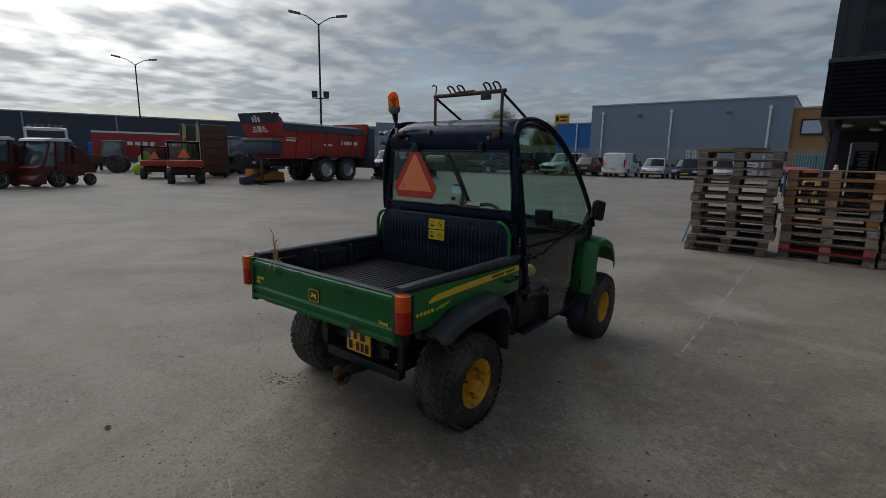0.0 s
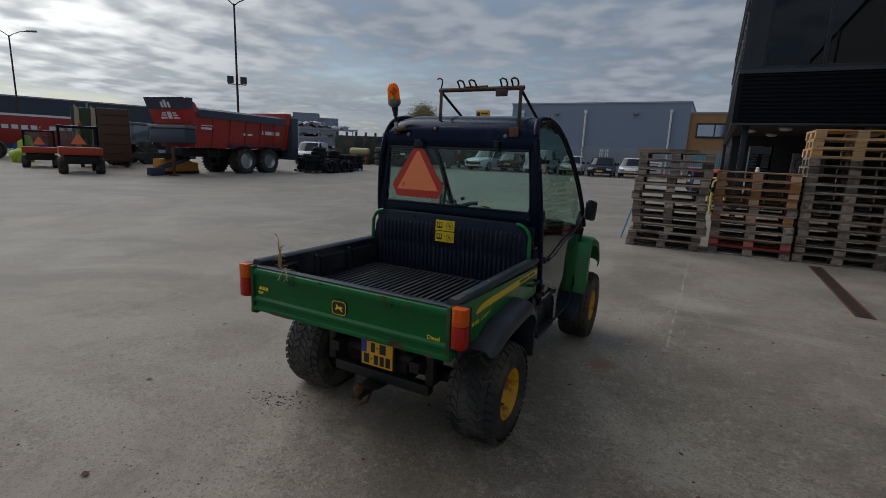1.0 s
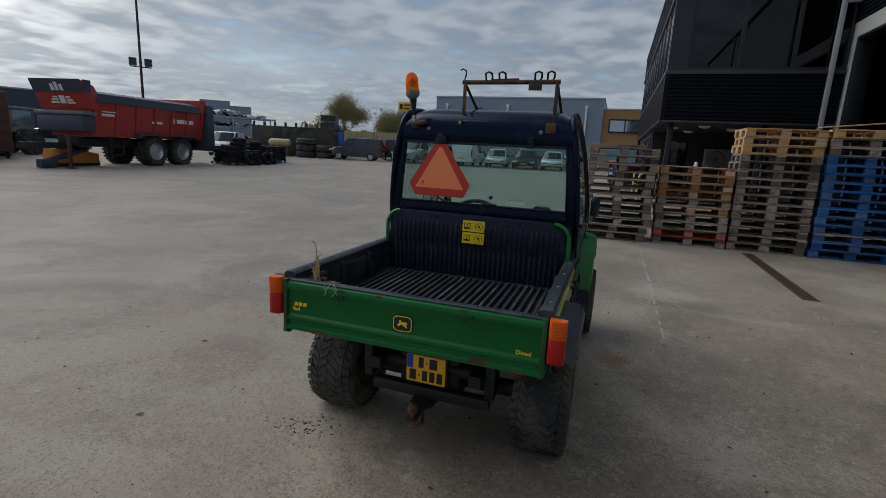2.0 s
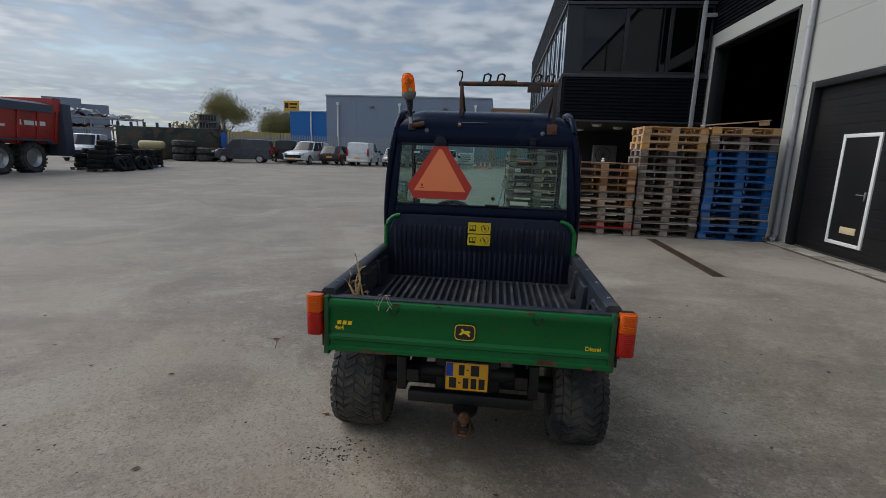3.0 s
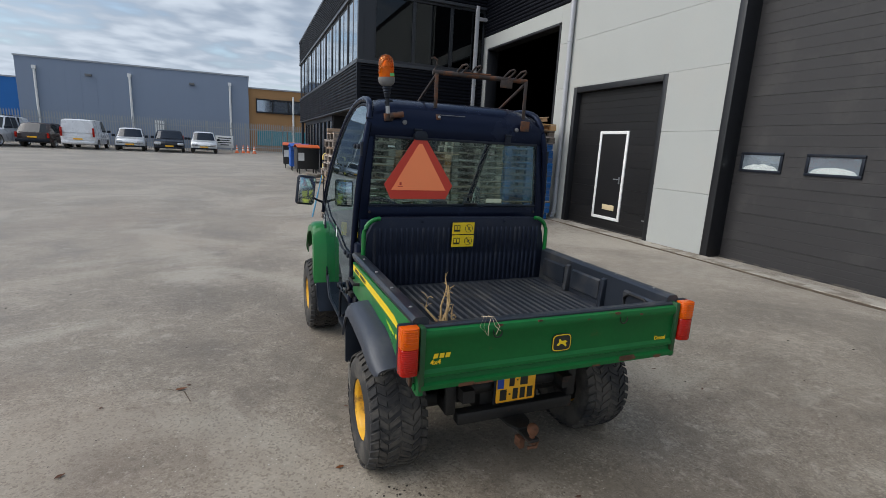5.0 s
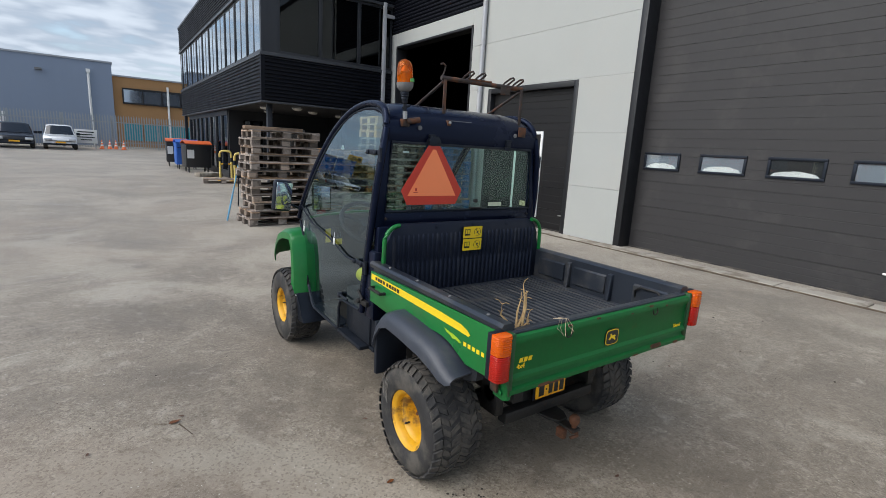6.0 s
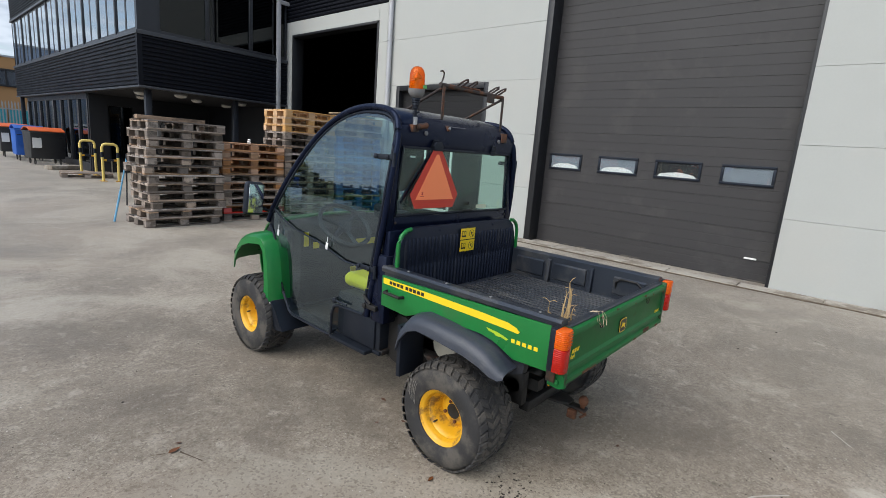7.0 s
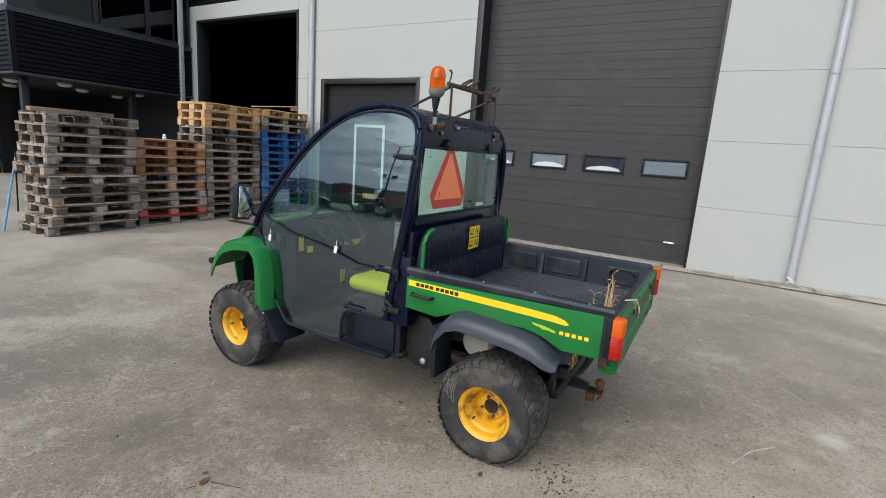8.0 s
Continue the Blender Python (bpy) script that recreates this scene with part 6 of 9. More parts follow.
vp("lever_console", bm, M_PLASTIC, "black console with gear levers")
bm = B()
bx(bm, 0.20, 0.34, 2.08, 2.17, 0.98, 1.10, 0.02)
bx(bm, -0.06, 0.06, 2.06, 2.14, 0.98, 1.05, 0.02)
bx(bm, 0.40, 0.52, 2.02, 2.12, 0.96, 1.04, 0.03)
vp("dash_pod", bm, M_PLASTIC, "", 40, dash)
bm = B()
bx(bm, -0.03, 0.03, 1.70, 1.72, 1.60, 1.67, 0.008)
vp("inner_mirror", bm, M_PLASTIC)
for (yy, zz) in ((2.178, 0.925), (1.613, 0.935)):
    bm = B()
    m = pose(-0.640, yy, zz, 12, 0, 0)
    bx(bm, -0.002, 0.002, -0.011, 0.011, -0.03, 0.015, 0.002, m)
    tube(bm, [m @ Vector((0, 0, 0.02)), m @ Vector((0.0, 0.004, 0.05))], 0.002, 5)
    vp("paper_tag", bm, M_WHITE, "small white paper tag")

# dry weeds lying in the box
bm = B()
rng = random.Random(21)
for (dx, dy, tx_, ty_, ln) in ((0.0, 0.0, 0.045, 0.02, 0.305), (0.035, 0.015, -0.12, -0.05, 0.27), (-0.02, 0.01, 0.10, 0.0, 0.24), (0.01, 0.0, -0.30, 0.30, 0.23), (0.06, -0.01, -0.22, 0.05, 0.19), (0.01, 0.03, 0.28, -0.1, 0.15)):
    p = Vector((-0.50 + dx, 0.055 + dy, 0.735))
    d = Vector((tx_, ty_, 1)).normalized()
    pts = [p + d * ln * u + Vector((rng.uniform(-0.014, 0.014), rng.uniform(-0.014, 0.014), 0)) for u in (0, 0.2, 0.4, 0.6, 0.8, 1.0)]
    tube(bm, pts, [0.0075, 0.007, 0.006, 0.0052, 0.004, 0.002], 5)
    for q in (3, 3, 4, 4, 5, 5):
        e_ = pts[q] + Vector((rng.uniform(-0.03, 0.03), rng.uniform(-0.03, 0.03), rng.uniform(0.0, 0.03)))
        tube(bm, [pts[q], (pts[q] + e_) / 2 + Vector((0, 0, 0.006)), e_], 0.0014, 4)
for k in range(16):
    p = Vector((-0.47 + rng.uniform(-0.05, 0.07), 0.06 + rng.uniform(-0.03, 0.04), 0.75 + rng.uniform(0, 0.02)))
    a, ln = rng.uniform(0, 6.28), rng.uniform(0.05, 0.10)
    ring = [p + Vector((math.cos(a + u * 3.5) * ln * 0.45, math.sin(a + u * 3.5) * ln * 0.3, 0.045 * math.sin(u * 3.0))) for u in (0, 0.2, 0.4, 0.6, 0.8, 1.0)]
    tube(bm, ring, [0.0025, 0.004, 0.005, 0.005, 0.004, 0.002], 5, False, 0.35)
for k in range(34):
    p = Vector((-0.42 + rng.uniform(-0.08, 0.16), 0.13 + rng.uniform(-0.02, 0.14), 0.739))
    a, ln = rng.uniform(-0.4, 3.2), rng.uniform(0.04, 0.10)
    pts = [p, p + Vector((math.cos(a) * ln / 2, math.sin(a) * ln / 2, rng.uniform(0.004, 0.03))), p + Vector((math.cos(a + 0.5) * ln, math.sin(a + 0.5) * ln, rng.uniform(0, 0.02)))]
    tube(bm, pts, 0.0018, 5)
wd = solid("dry_weed", bm, M_STRAW, "dried straw-coloured weed lying in the cargo box", "weed", m=pose(-1.72, 1.68, 0))
bm = B()
for k in range(5):
    p = Vector((-0.34 + rng.uniform(-0.03, 0.03), 0.01, 0.893))
    q = p + Vector((rng.uniform(-0.05, 0.06), -0.052 - rng.uniform(0, 0.02), -0.02))
    tube(bm, [p, (p + q) / 2 + Vector((0, -0.02, 0.025)), q, q + Vector((rng.uniform(-0.02, 0.04), -0.01, -rng.uniform(0.01, 0.035)))], 0.0011, 5)
solid("straw", bm, M_STRAW, "loose straw hanging over the tailgate edge", "straw", m=pose(-1.72, 1.68, 0))
# ---- pallets ----
M_PAL_GREY = mat("weathered_grey_wood", (0.255, 0.218, 0.190), 0.85, 0, 0.36, 11, 70, 0.5, (0.055, 0.046, 0.040), 0.7, 6, 0.46, rand=0.72, alt=(0.27, 0.185, 0.125), stretch=(0.35, 1, 1))
M_PAL_BROWN = mat("brown_pallet_wood", (0.42, 0.215, 0.105), 0.8, 0, 0.28, 9, 60, 0.35, (0.08, 0.055, 0.04), 0.55, 5, 0.49, rand=0.52, alt=(0.33, 0.21, 0.13), stretch=(0.35, 1, 1))
M_PAL_NEW = mat("fresh_pallet_wood", (0.53, 0.335, 0.175), 0.75, 0, 0.15, 9, 60, 0.3, (0.3, 0.19, 0.09), 0.4, 5, 0.55, rand=0.15, stretch=(0.35, 1, 1))
M_PAL_BLOCK = mat("pale_end_grain_block", (0.25, 0.205, 0.17), 0.9, 0, 0.36, 11, 120, 0.5, (0.06, 0.05, 0.04), 0.65, 9, 0.46, rand=0.65)
M_PAL_BLUE = mat("blue_painted_wood", (0.008, 0.098, 0.30), 0.65, 0, 0.25, 9, 60, 0.3, (0.14, 0.14, 0.15), 0.6, 7, 0.53, rand=0.35, stretch=(0.35, 1, 1))
M_PAL_RED = mat("red_painted_wood", (0.48, 0.028, 0.02), 0.6, 0, 0.2, 9, 60, 0.3, (0.2, 0.1, 0.08), 0.4, 6, 0.55, rand=0.15, stretch=(0.35, 1, 1))


def pallet_kind(material, label, face=None):
    """One wooden pallet, 1.2 x 0.8 m: deck boards, cross boards, blocks and runners."""
    ob = thing("pallet", label, "pallet", pose(0, 0, -50), "stacked pallets")
    shared = {}

    def pc(name, sx, sy, sz, x, y, z, m=material):
        key = (name, sx, sy, sz, m.name)
        if key not in shared:
            bm = B()
            bx(bm, -sx / 2, sx / 2, -sy / 2, sy / 2, -sz / 2, sz / 2, 0.003, seg=1)
            shared[key] = mesh_of(name, bm, m)
        o = part(name, shared[key], m, ob)
        o.location = (x, y, z)
        return o
    for y, w in ((0.0725, 0.145), (0.235, 0.10), (0.40, 0.145), (0.565, 0.10), (0.7275, 0.145)):
        pc("deck_board", 1.2, w, 0.020, 0.6, y, 0.132)
    for x in (0.0725, 0.6, 1.1275):
        pc("cross_board", 0.145, 0.8, 0.020, x, 0.4, 0.112)
        for y, w in ((0.05, 0.10), (0.40, 0.145), (0.75, 0.10)):
            pc("block", 0.145 if x != 0.6 else 0.145, w, 0.078, x, y, 0.061, face if (face and y < 0.1) else M_PAL_BLOCK if material is M_PAL_GREY else material)
    for y, w in ((0.05, 0.10), (0.40, 0.145), (0.75, 0.10)):
        pc("runner", 1.2, w, 0.021, 0.6, y, 0.0105, face if (face and y < 0.1) else material)
    return ob


KIND = {
    "g": pallet_kind(M_PAL_GREY, "weathered grey wooden pallet in a tall stack"),
    "b": pallet_kind(M_PAL_BROWN, "brown worn wooden pallet in a tall stack"),
    "n": pallet_kind(M_PAL_NEW, "fresh pale wooden pallet on top of a stack"),
    "u": pallet_kind(M_PAL_BLUE, "blue painted wooden pallet in a tall stack"),
    "r": pallet_kind(M_PAL_BROWN, "brown wooden pallet with red painted front blocks", M_PAL_RED),
    "w": pallet_kind(M_PAL_GREY, "grey wooden pallet with bluish worn paint in a stack", M_PAL_BLUE),
}
used = {}
rng = random.Random(8)


def stack(x, y, turn, order, jit=0.018, pitch=0.1426, skew=()):
    z = 0.002
    for i, k in enumerate(order):
        dx, dy, da = rng.uniform(-jit, jit), rng.uniform(-jit, jit), rng.uniform(-1.6, 1.6)
        if i in skew:
            dx, da = dx - 0.05, da + 2.5
        m = pose(x, y, z, 0, 0, turn + da) @ pose(dx, dy, 0)
        if k not in used:
            used[k] = KIND[k]
            KIND[k].matrix_basis = m
        else:
            copy_thing(KIND[k], m)
        z += pitch
    return z


stack(-1.40, 9.33, 2.0, "gggggggggggg", 0.03, 0.1420, (0, 1, 6))
stack(-0.13, 9.58, -1.0, "grggbgbbbb", 0.015)
stack(1.13, 9.62, 0.5, "ggggggggggggnnn", 0.014)
stack(2.40, 9.60, -0.5, "uuwuuuuuuuuuggn", 0.016, 0.1440)
bm = B()
bx(bm, -0.52, 0.52, -0.07, 0.07, 0, 0.06, 0.004)
solid("loose_plank", bm, M_PAL_GREY, "weathered plank lying across a pallet stack", "plank", m=pose(-0.95, 9.62, 1.708, 0, 0, 1))
ob = thing("broken_board", "pale loose board with end block leaning on the blue stack", "board", pose(2.20, 9.65, 2.17, 0, -6, 4))
bm = B()
bx(bm, 0, 1.25, -0.06, 0.06, 0, 0.02, 0.003)
part("board", bm, M_PAL_NEW, ob)
bm = B()
bx(bm, 1.08, 1.22, -0.05, 0.05, -0.08, 0, 0.004)
part("end_block", bm, M_PAL_NEW, ob)
bm = B()
lathe(bm, [(0.01, 0.0), (0.03, 0.005), (0.035, 0.03), (0.02, 0.05), (0.03, 0.065), (0.02, 0.085), (0.004, 0.09)], "z", (0, 0, 0), 12)
solid("white_knob", bm, M_WHITE, "small white knob lying on a pallet stack", "knob", m=pose(0.45, 9.75, 1.428))

# a low pallet with slats and things by the entrance
o = copy_thing(KIND["g"], pose(-0.95, 17.55, lift(17.8), 0, 0, -8))
tagged(o, "weathered grey pallet lying flat by the entrance", group="loose pallets")
bm = B()
bx(bm, -0.45, 0.45, -0.2, 0.2, 0, 0.14, 0.02)
solid("concrete_block", bm, M_CURB, "low grey concrete block beside the entrance glazing", "block", m=pose(-0.35, 20.3, lift(20.3), 0, 0, 20))


def hoop(x, y, turn, w=0.36, h=1.02):
    ob = thing("hoop_barrier", "yellow tubular hoop barrier with black bands", "barrier", pose(x, y, lift(y), 0, 0, turn), "hoop barriers at the entrance")
    r, c = 0.035, 0.11

    def arc(x0, sgn, a0, a1, n=6):
        return [(x0 + sgn * c * math.cos(a0 + (a1 - a0) * k / n), 0, h - c + c * math.sin(a0 + (a1 - a0) * k / n)) for k in range(n + 1)]
    full = [(-w / 2, 0, 0), (-w / 2, 0, 0.62)] + [(-w / 2, 0, h - c)] + [(-w / 2 + c - c * math.cos(math.pi / 2 * k / 6), 0, h - c + c * math.sin(math.pi / 2 * k / 6)) for k in range(1, 7)]
    full += [(w / 2 - c + c * math.sin(math.pi / 2 * k / 6), 0, h - c + c * math.cos(math.pi / 2 * k / 6)) for k in range(7)] + [(w / 2, 0, 0.62), (w / 2, 0, 0)]
    bm = B()
    tube(bm, full, r, 12)
    part("hoop", bm, mat("cream_yellow_paint", (0.72, 0.56, 0.16), 0.5, 0, 0.1, 5, 80, 0.05, (0.35, 0.28, 0.15), 0.4, 5, 0.55), ob)
    for s in (-1, 1):
        bm = B()
        tube(bm, [(s * w / 2, 0, 0.66), (s * w / 2, 0, 0.80)], r + 0.002, 12)
        part("black_band", bm, M_PLASTIC, ob)
    bm = B()
    tube(bm, [(-w / 2, 0, 0.58), (w / 2, 0, 0.58)], r * 0.8, 10)
    part("cross_tube", bm, M_YELLOW, ob)
    bm = B()
    tube(bm, [(-0.08, 0, 0.58), (0.08, 0, 0.58)], r * 0.8 + 0.002, 10)
    part("black_band", bm, M_PLASTIC, ob)
    for s in (-1, 1):
        bm = B()
        bx(bm, s * w / 2 - 0.08, s * w / 2 + 0.08, -0.08, 0.08, 0, 0.012)
        part("foot_plate", bm, M_YELLOW, ob)


hoop(-0.08, 18.55, -10)
hoop(0.02, 16.75, -10)


def bin_(x, y, turn, body, lid, lab, k=1.0):
    ob = thing("wheeled_bin", lab, "bin", pose(x, y, lift(y), 0, 0, turn) @ Matrix.Diagonal((k, 0.9, 0.94, 1)), "waste bins by the office")
    bm = B()
    prism(bm, [(-0.42, 0.22), (0.42, 0.22), (0.53, 1.12), (-0.53, 1.12)], "x", -0.66, 0.66, 0.03)
    part("tub", bm, body, ob)
    bm = B()
    bx(bm, -0.69, 0.69, -0.56, 0.56, 1.12, 1.17, 0.02)
    part("rim", bm, body, ob)
    bm = B()
    rows = [[(x_, y_, 1.17 + 0.16 * math.cos(y_ / 0.56 * math.pi / 2.3)) for x_ in (-0.69, 0, 0.69)] for y_ in (-0.56, -0.35, -0.1, 0.1, 0.35, 0.56)]
    sheet(bm, rows, 0.03)
    part("lid", bm, lid, ob)
    for sx in (-0.5, 0.5):
        for sy in (-0.32, 0.32):
            bm = B()
            lathe(bm, [(0.02, -0.025), (0.09, -0.025), (0.10, 0), (0.09, 0.025), (0.02, 0.025)], "x", (sx, sy, 0.10), 14)
            bx(bm, sx - 0.035, sx + 0.035, sy - 0.02, sy + 0.02, 0.1, 0.23)
            part("castor", bm, M_TYRE, ob)
    bm = B()
    for s in (-1, 1):
        tube(bm, [(s * 0.60, -0.50, 0.95), (s * 0.60, -0.58, 0.97), (s * 0.40, -0.58, 0.97), (s * 0.40, -0.50, 0.95)], 0.014, 6)
    part("grip", bm, M_PLASTIC, ob)
    bm = B()
    bx(bm, -0.6, -0.25, -0.52, -0.505, 0.6, 0.95, m=pose(0, 0, 0, 0))
    part("sticker", bm, M_WHITE if lab.startswith("black") else body, ob)


M_BINBLACK = mat("black_bin_plastic", (0.02, 0.021, 0.023), 0.5, 0, 0.2, 4, 90, 0.1)
M_BINLID = mat("orange_bin_lid", (0.62, 0.11, 0.02), 0.5, 0, 0.1, 4, 90, 0.1)
M_BINBLUE = mat("blue_bin_plastic", (0.015, 0.10, 0.42), 0.5, 0, 0.1, 4, 90, 0.1)
bin_(-0.45, 22.3, 4, M_BINBLACK, M_BINLID, "black wheeled waste bin with orange lid", 0.70)
bin_(-0.62, 23.9, 0, M_BINBLUE, M_BINBLUE, "blue wheeled waste bin with closed lid", 0.62)
bin_(-0.80, 25.5, -3, M_BINBLACK, M_BINLID, "black wheeled waste bin with orange lid", 0.62)

ob = thing("blue_pole", "pale blue telescopic pole leaning beside the pallets", "pole", pose(0, 0, 0))
bm = B()
tube(bm, [(-1.68, 10.18, 0.0), (-1.56, 10.22, 0.50)], 0.017, 8)
tube(bm, [(-1.56, 10.22, 0.50), (-1.425, 10.26, 1.08)], 0.013, 8)
part("pole", bm, mat("pale_blue_paint", (0.13, 0.36, 0.55), 0.45, 0.1, 0.1), ob)
bm = B()
tube(bm, [(-1.425, 10.26, 1.02), (-1.42, 10.262, 1.12)], 0.024, 8)
tube(bm, [(-1.45, 10.30, 0.25), (-1.43, 10.28, 1.0)], 0.011, 6)
part("grip", bm, M_PLASTIC, ob)
# ---- parked cars ----
M_CARGLASS = mat("dark_car_glass", (0.016, 0.020, 0.025), 0.06, 0, 0.1, 3, 50, 0.0, spec=0.5)
M_SKYGLASS = mat("reflecting_window", (0.34, 0.39, 0.46), 0.06, 0.8, 0.06, 1, 30, 0.0)
M_ALLOY = mat("alloy_rim", (0.45, 0.46, 0.47), 0.35, 0.9, 0.1)
M_HEADLAMP = mat("clear_headlamp", (0.6, 0.62, 0.64), 0.12, 0.3, 0.1)


def paint(name, col, rough=0.28, dirt=(0.2, 0.19, 0.17), coat=0.25):
    return mat(name, col, rough, 0.1, 0.06, 2, 40, 0.0, dirt, 0.12, 2, 0.5, spec=0.4, coat=coat)


P_WHITE = paint("white_car_paint", (0.72, 0.73, 0.74))
P_GREY = paint("dark_grey_car_paint", (0.050, 0.053, 0.062), 0.25, (0.09, 0.09, 0.09), 0.15)
P_BLACK = paint("black_car_paint", (0.012, 0.013, 0.016), 0.22, (0.04, 0.04, 0.04), 0.1)
P_BROWN = paint("dark_brown_car_paint", (0.045, 0.034, 0.032), 0.25, (0.06, 0.055, 0.05), 0.12)

CARS = {  # length, width, height, belt, hood end, screen base, roof front, roof rear, tail base, wheel radius, axle front, axle rear
    "van": (4.42, 1.80, 1.83, 1.06, 1.04, 1.42, 0.72, -2.08, -2.19, 0.32, 1.36, -1.30),
    "mini": (3.54, 1.64, 1.48, 0.87, 0.82, 1.08, 0.40, -1.42, -1.72, 0.29, 1.18, -1.24),
    "hatch": (4.15, 1.76, 1.50, 0.88, 0.84, 1.08, 0.35, -1.55, -2.02, 0.31, 1.28, -1.27),
    "estate": (4.65, 1.80, 1.47, 0.87, 0.80, 1.00, 0.25, -1.85, -2.28, 0.32, 1.40, -1.36),
    "pickup": (5.10, 1.85, 1.80, 1.06, 1.02, 1.02, 0.45, -2.2, -2.52, 0.38, 1.50, -1.60),
}


def car(kind, body, m, label, group="parked cars along the fence", panel_van=False):
    L, W, H, belt, hood, scr, rf, rr, tb, wr, af, ar = CARS[kind]
    ob = thing("car" if kind != "van" else "van", label, "car" if kind != "van" else "van", m, group)

    def arch(yc):
        r = wr + 0.06
        return [(yc + r * math.cos(a), 0.27 + r * 0.95 * math.sin(a)) for a in [math.pi * k / 8 for k in range(9)]]
    f, b = L / 2, -L / 2
    low = [(b + 0.03, 0.30), (b, 0.55), (b + 0.02, belt - 0.15), (b + 0.06, belt), (scr, belt), (scr + 0.35, hood + 0.05), (f - 0.34, hood - 0.05), (f - 0.09, hood - 0.15), (f, hood - 0.40), (f - 0.02, 0.30)]
    low += [(p[0], max(0.22, p[1])) for p in arch(af)] + [(p[0], max(0.22, p[1])) for p in arch(ar)]
    def loft(bm, prof, us, place):
        """Stations across the car, each a copy of the side profile bent by place(u, y, z)."""
        rings = [[bm.verts.new(place(u, y, z)) for y, z in prof] for u in us]
        n = len(prof)
        for ra, rb in zip(rings, rings[1:]):
            for i in range(n):
                bm.faces.new((ra[i], ra[(i + 1) % n], rb[(i + 1) % n], rb[i]))
        bm.faces.new(rings[0])
        bm.faces.new(rings[-1][::-1])
        bmesh.ops.recalc_face_normals(bm, faces=bm.faces)

    us = (-1.0, -0.985, -0.93, -0.80, -0.5, 0.0, 0.5, 0.80, 0.93, 0.985, 1.0)
    boxy = kind == "van"

    def bent(u, y, z):
        e = abs(u) ** 4
        yy = y - (0.26 * e + 0.05 * u * u) * max(0.0, (y - f + 0.75) / 0.75) + (0.14 if boxy else 0.24) * e * max(0.0, (b + 0.55 - y) / 0.55)
        zz = z - 0.07 * abs(u) ** 8 * (1 if z > hood - 0.35 else 0) + 0.05 * abs(u) ** 12 * (1 if z < 0.35 else 0)
        return (u * (W / 2 - 0.02 * (1 if z > belt - 0.1 else 0)), yy, zz)
    bm = B()
    loft(bm, low, us, bent)
    part("body", bm, body, ob, "", 50)

    def hwid(z):
        return W / 2 - 0.04 - 0.15 * (z - belt) / (H - belt) * (0.55 if boxy else 1)

    def dome(u, y, z):
        e = abs(u) ** 3
        ym = (rf + rr) / 2
        yy = y - 0.16 * e * (1 if y > ym else -0.7 if not boxy else -0.25)
        return (u * hwid(min(z, H)), yy, z - 0.06 * abs(u) ** 6 * (1 if z > H - 0.09 else 0))
    # cabin: narrowing upwards, with a bowed screen and roof
    bm = B()
    prof = [(scr + 0.02, belt - 0.06), (rf, H - 0.06), (rf - 0.12, H - 0.02), (rf - 0.4, H), (rr + 0.25, H - 0.01), (rr + 0.08, H - 0.03), (rr, H - 0.09), (tb, belt - 0.06)]
    loft(bm, prof, us, dome)
    part("cabin", bm, body, ob, "", 40)

    def slab(rows_, nv, name):
        """A thin bent pane from two rows of points."""
        b2 = B()
        o = [[b2.verts.new(Vector(p) + nv * 0.010) for p in r] for r in rows_]
        i_ = [[b2.verts.new(Vector(p) - nv * 0.004) for p in r] for r in rows_]
        for g in (o, i_):
            for k in range(len(g[0]) - 1):
                b2.faces.new((g[0][k], g[0][k + 1], g[1][k + 1], g[1][k]))
        loop_o, loop_i = o[0] + o[1][::-1], i_[0] + i_[1][::-1]
        for k in range(len(loop_o)):
            k2 = (k + 1) % len(loop_o)
            b2.faces.new((loop_o[k], loop_o[k2], loop_i[k2], loop_i[k]))
        bmesh.ops.recalc_face_normals(b2, faces=b2.faces)
        part(name, b2, M_CARGLASS, ob, "", 50)

    def pane(pts, name):
        sx = 1 if pts[0][0] > 0 else -1
        slab([pts[:2], [pts[3], pts[2]]], Vector((sx, 0, 0.15)).normalized(), name)
    z0, z1 = belt + 0.02, H - 0.085

    def screen(ya, yb, name, k, nv):
        run = lambda z: ya + (yb - ya) * (z - belt + 0.06) / (H - 0.06 - k - belt + 0.06)
        slab([[dome(-0.90 + 0.15 * i, run(z), z) for i in range(13)] for z in (z0, z1)], nv, name)
    screen(scr + 0.02, rf, "windscreen", 0.0, Vector((0, 0.75, 0.66)))
    if not panel_van:
        screen(tb, rr, "rear_window", 0.03, Vector((0, -0.9, 0.43)))
    for s in (-1, 1):
        cuts = [(scr - 0.18, rf - 0.14, 0.05, 0.05)] if panel_van else [(scr - 0.18, rf - 0.14, 0.05, 0.05), (-0.02, -0.02, tb + 0.35, rr + 0.3)]
        if kind == "pickup":
            cuts = [(scr - 0.18, rf - 0.14, -0.10, -0.10), (-0.18, -0.18, -0.72, -0.70)]
        for (fb, ft, rb_, rt) in cuts:
            pane([(s * hwid(z0), fb, z0), (s * hwid(z0), rb_, z0), (s * hwid(z1), rt, z1), (s * hwid(z1), ft, z1)], "side_window")
    if kind == "pickup":
        bm = B()
        bx(bm, -W / 2 + 0.08, W / 2 - 0.08, -0.98, -0.92, belt, H - 0.06, 0.01)
        for s in (-1, 1):
            tube(bm, [(s * 0.6, 0.3, H + 0.04), (s * 0.6, -0.8, H + 0.04)], 0.02, 6)
        part("bar", bm, M_PLASTIC, ob)
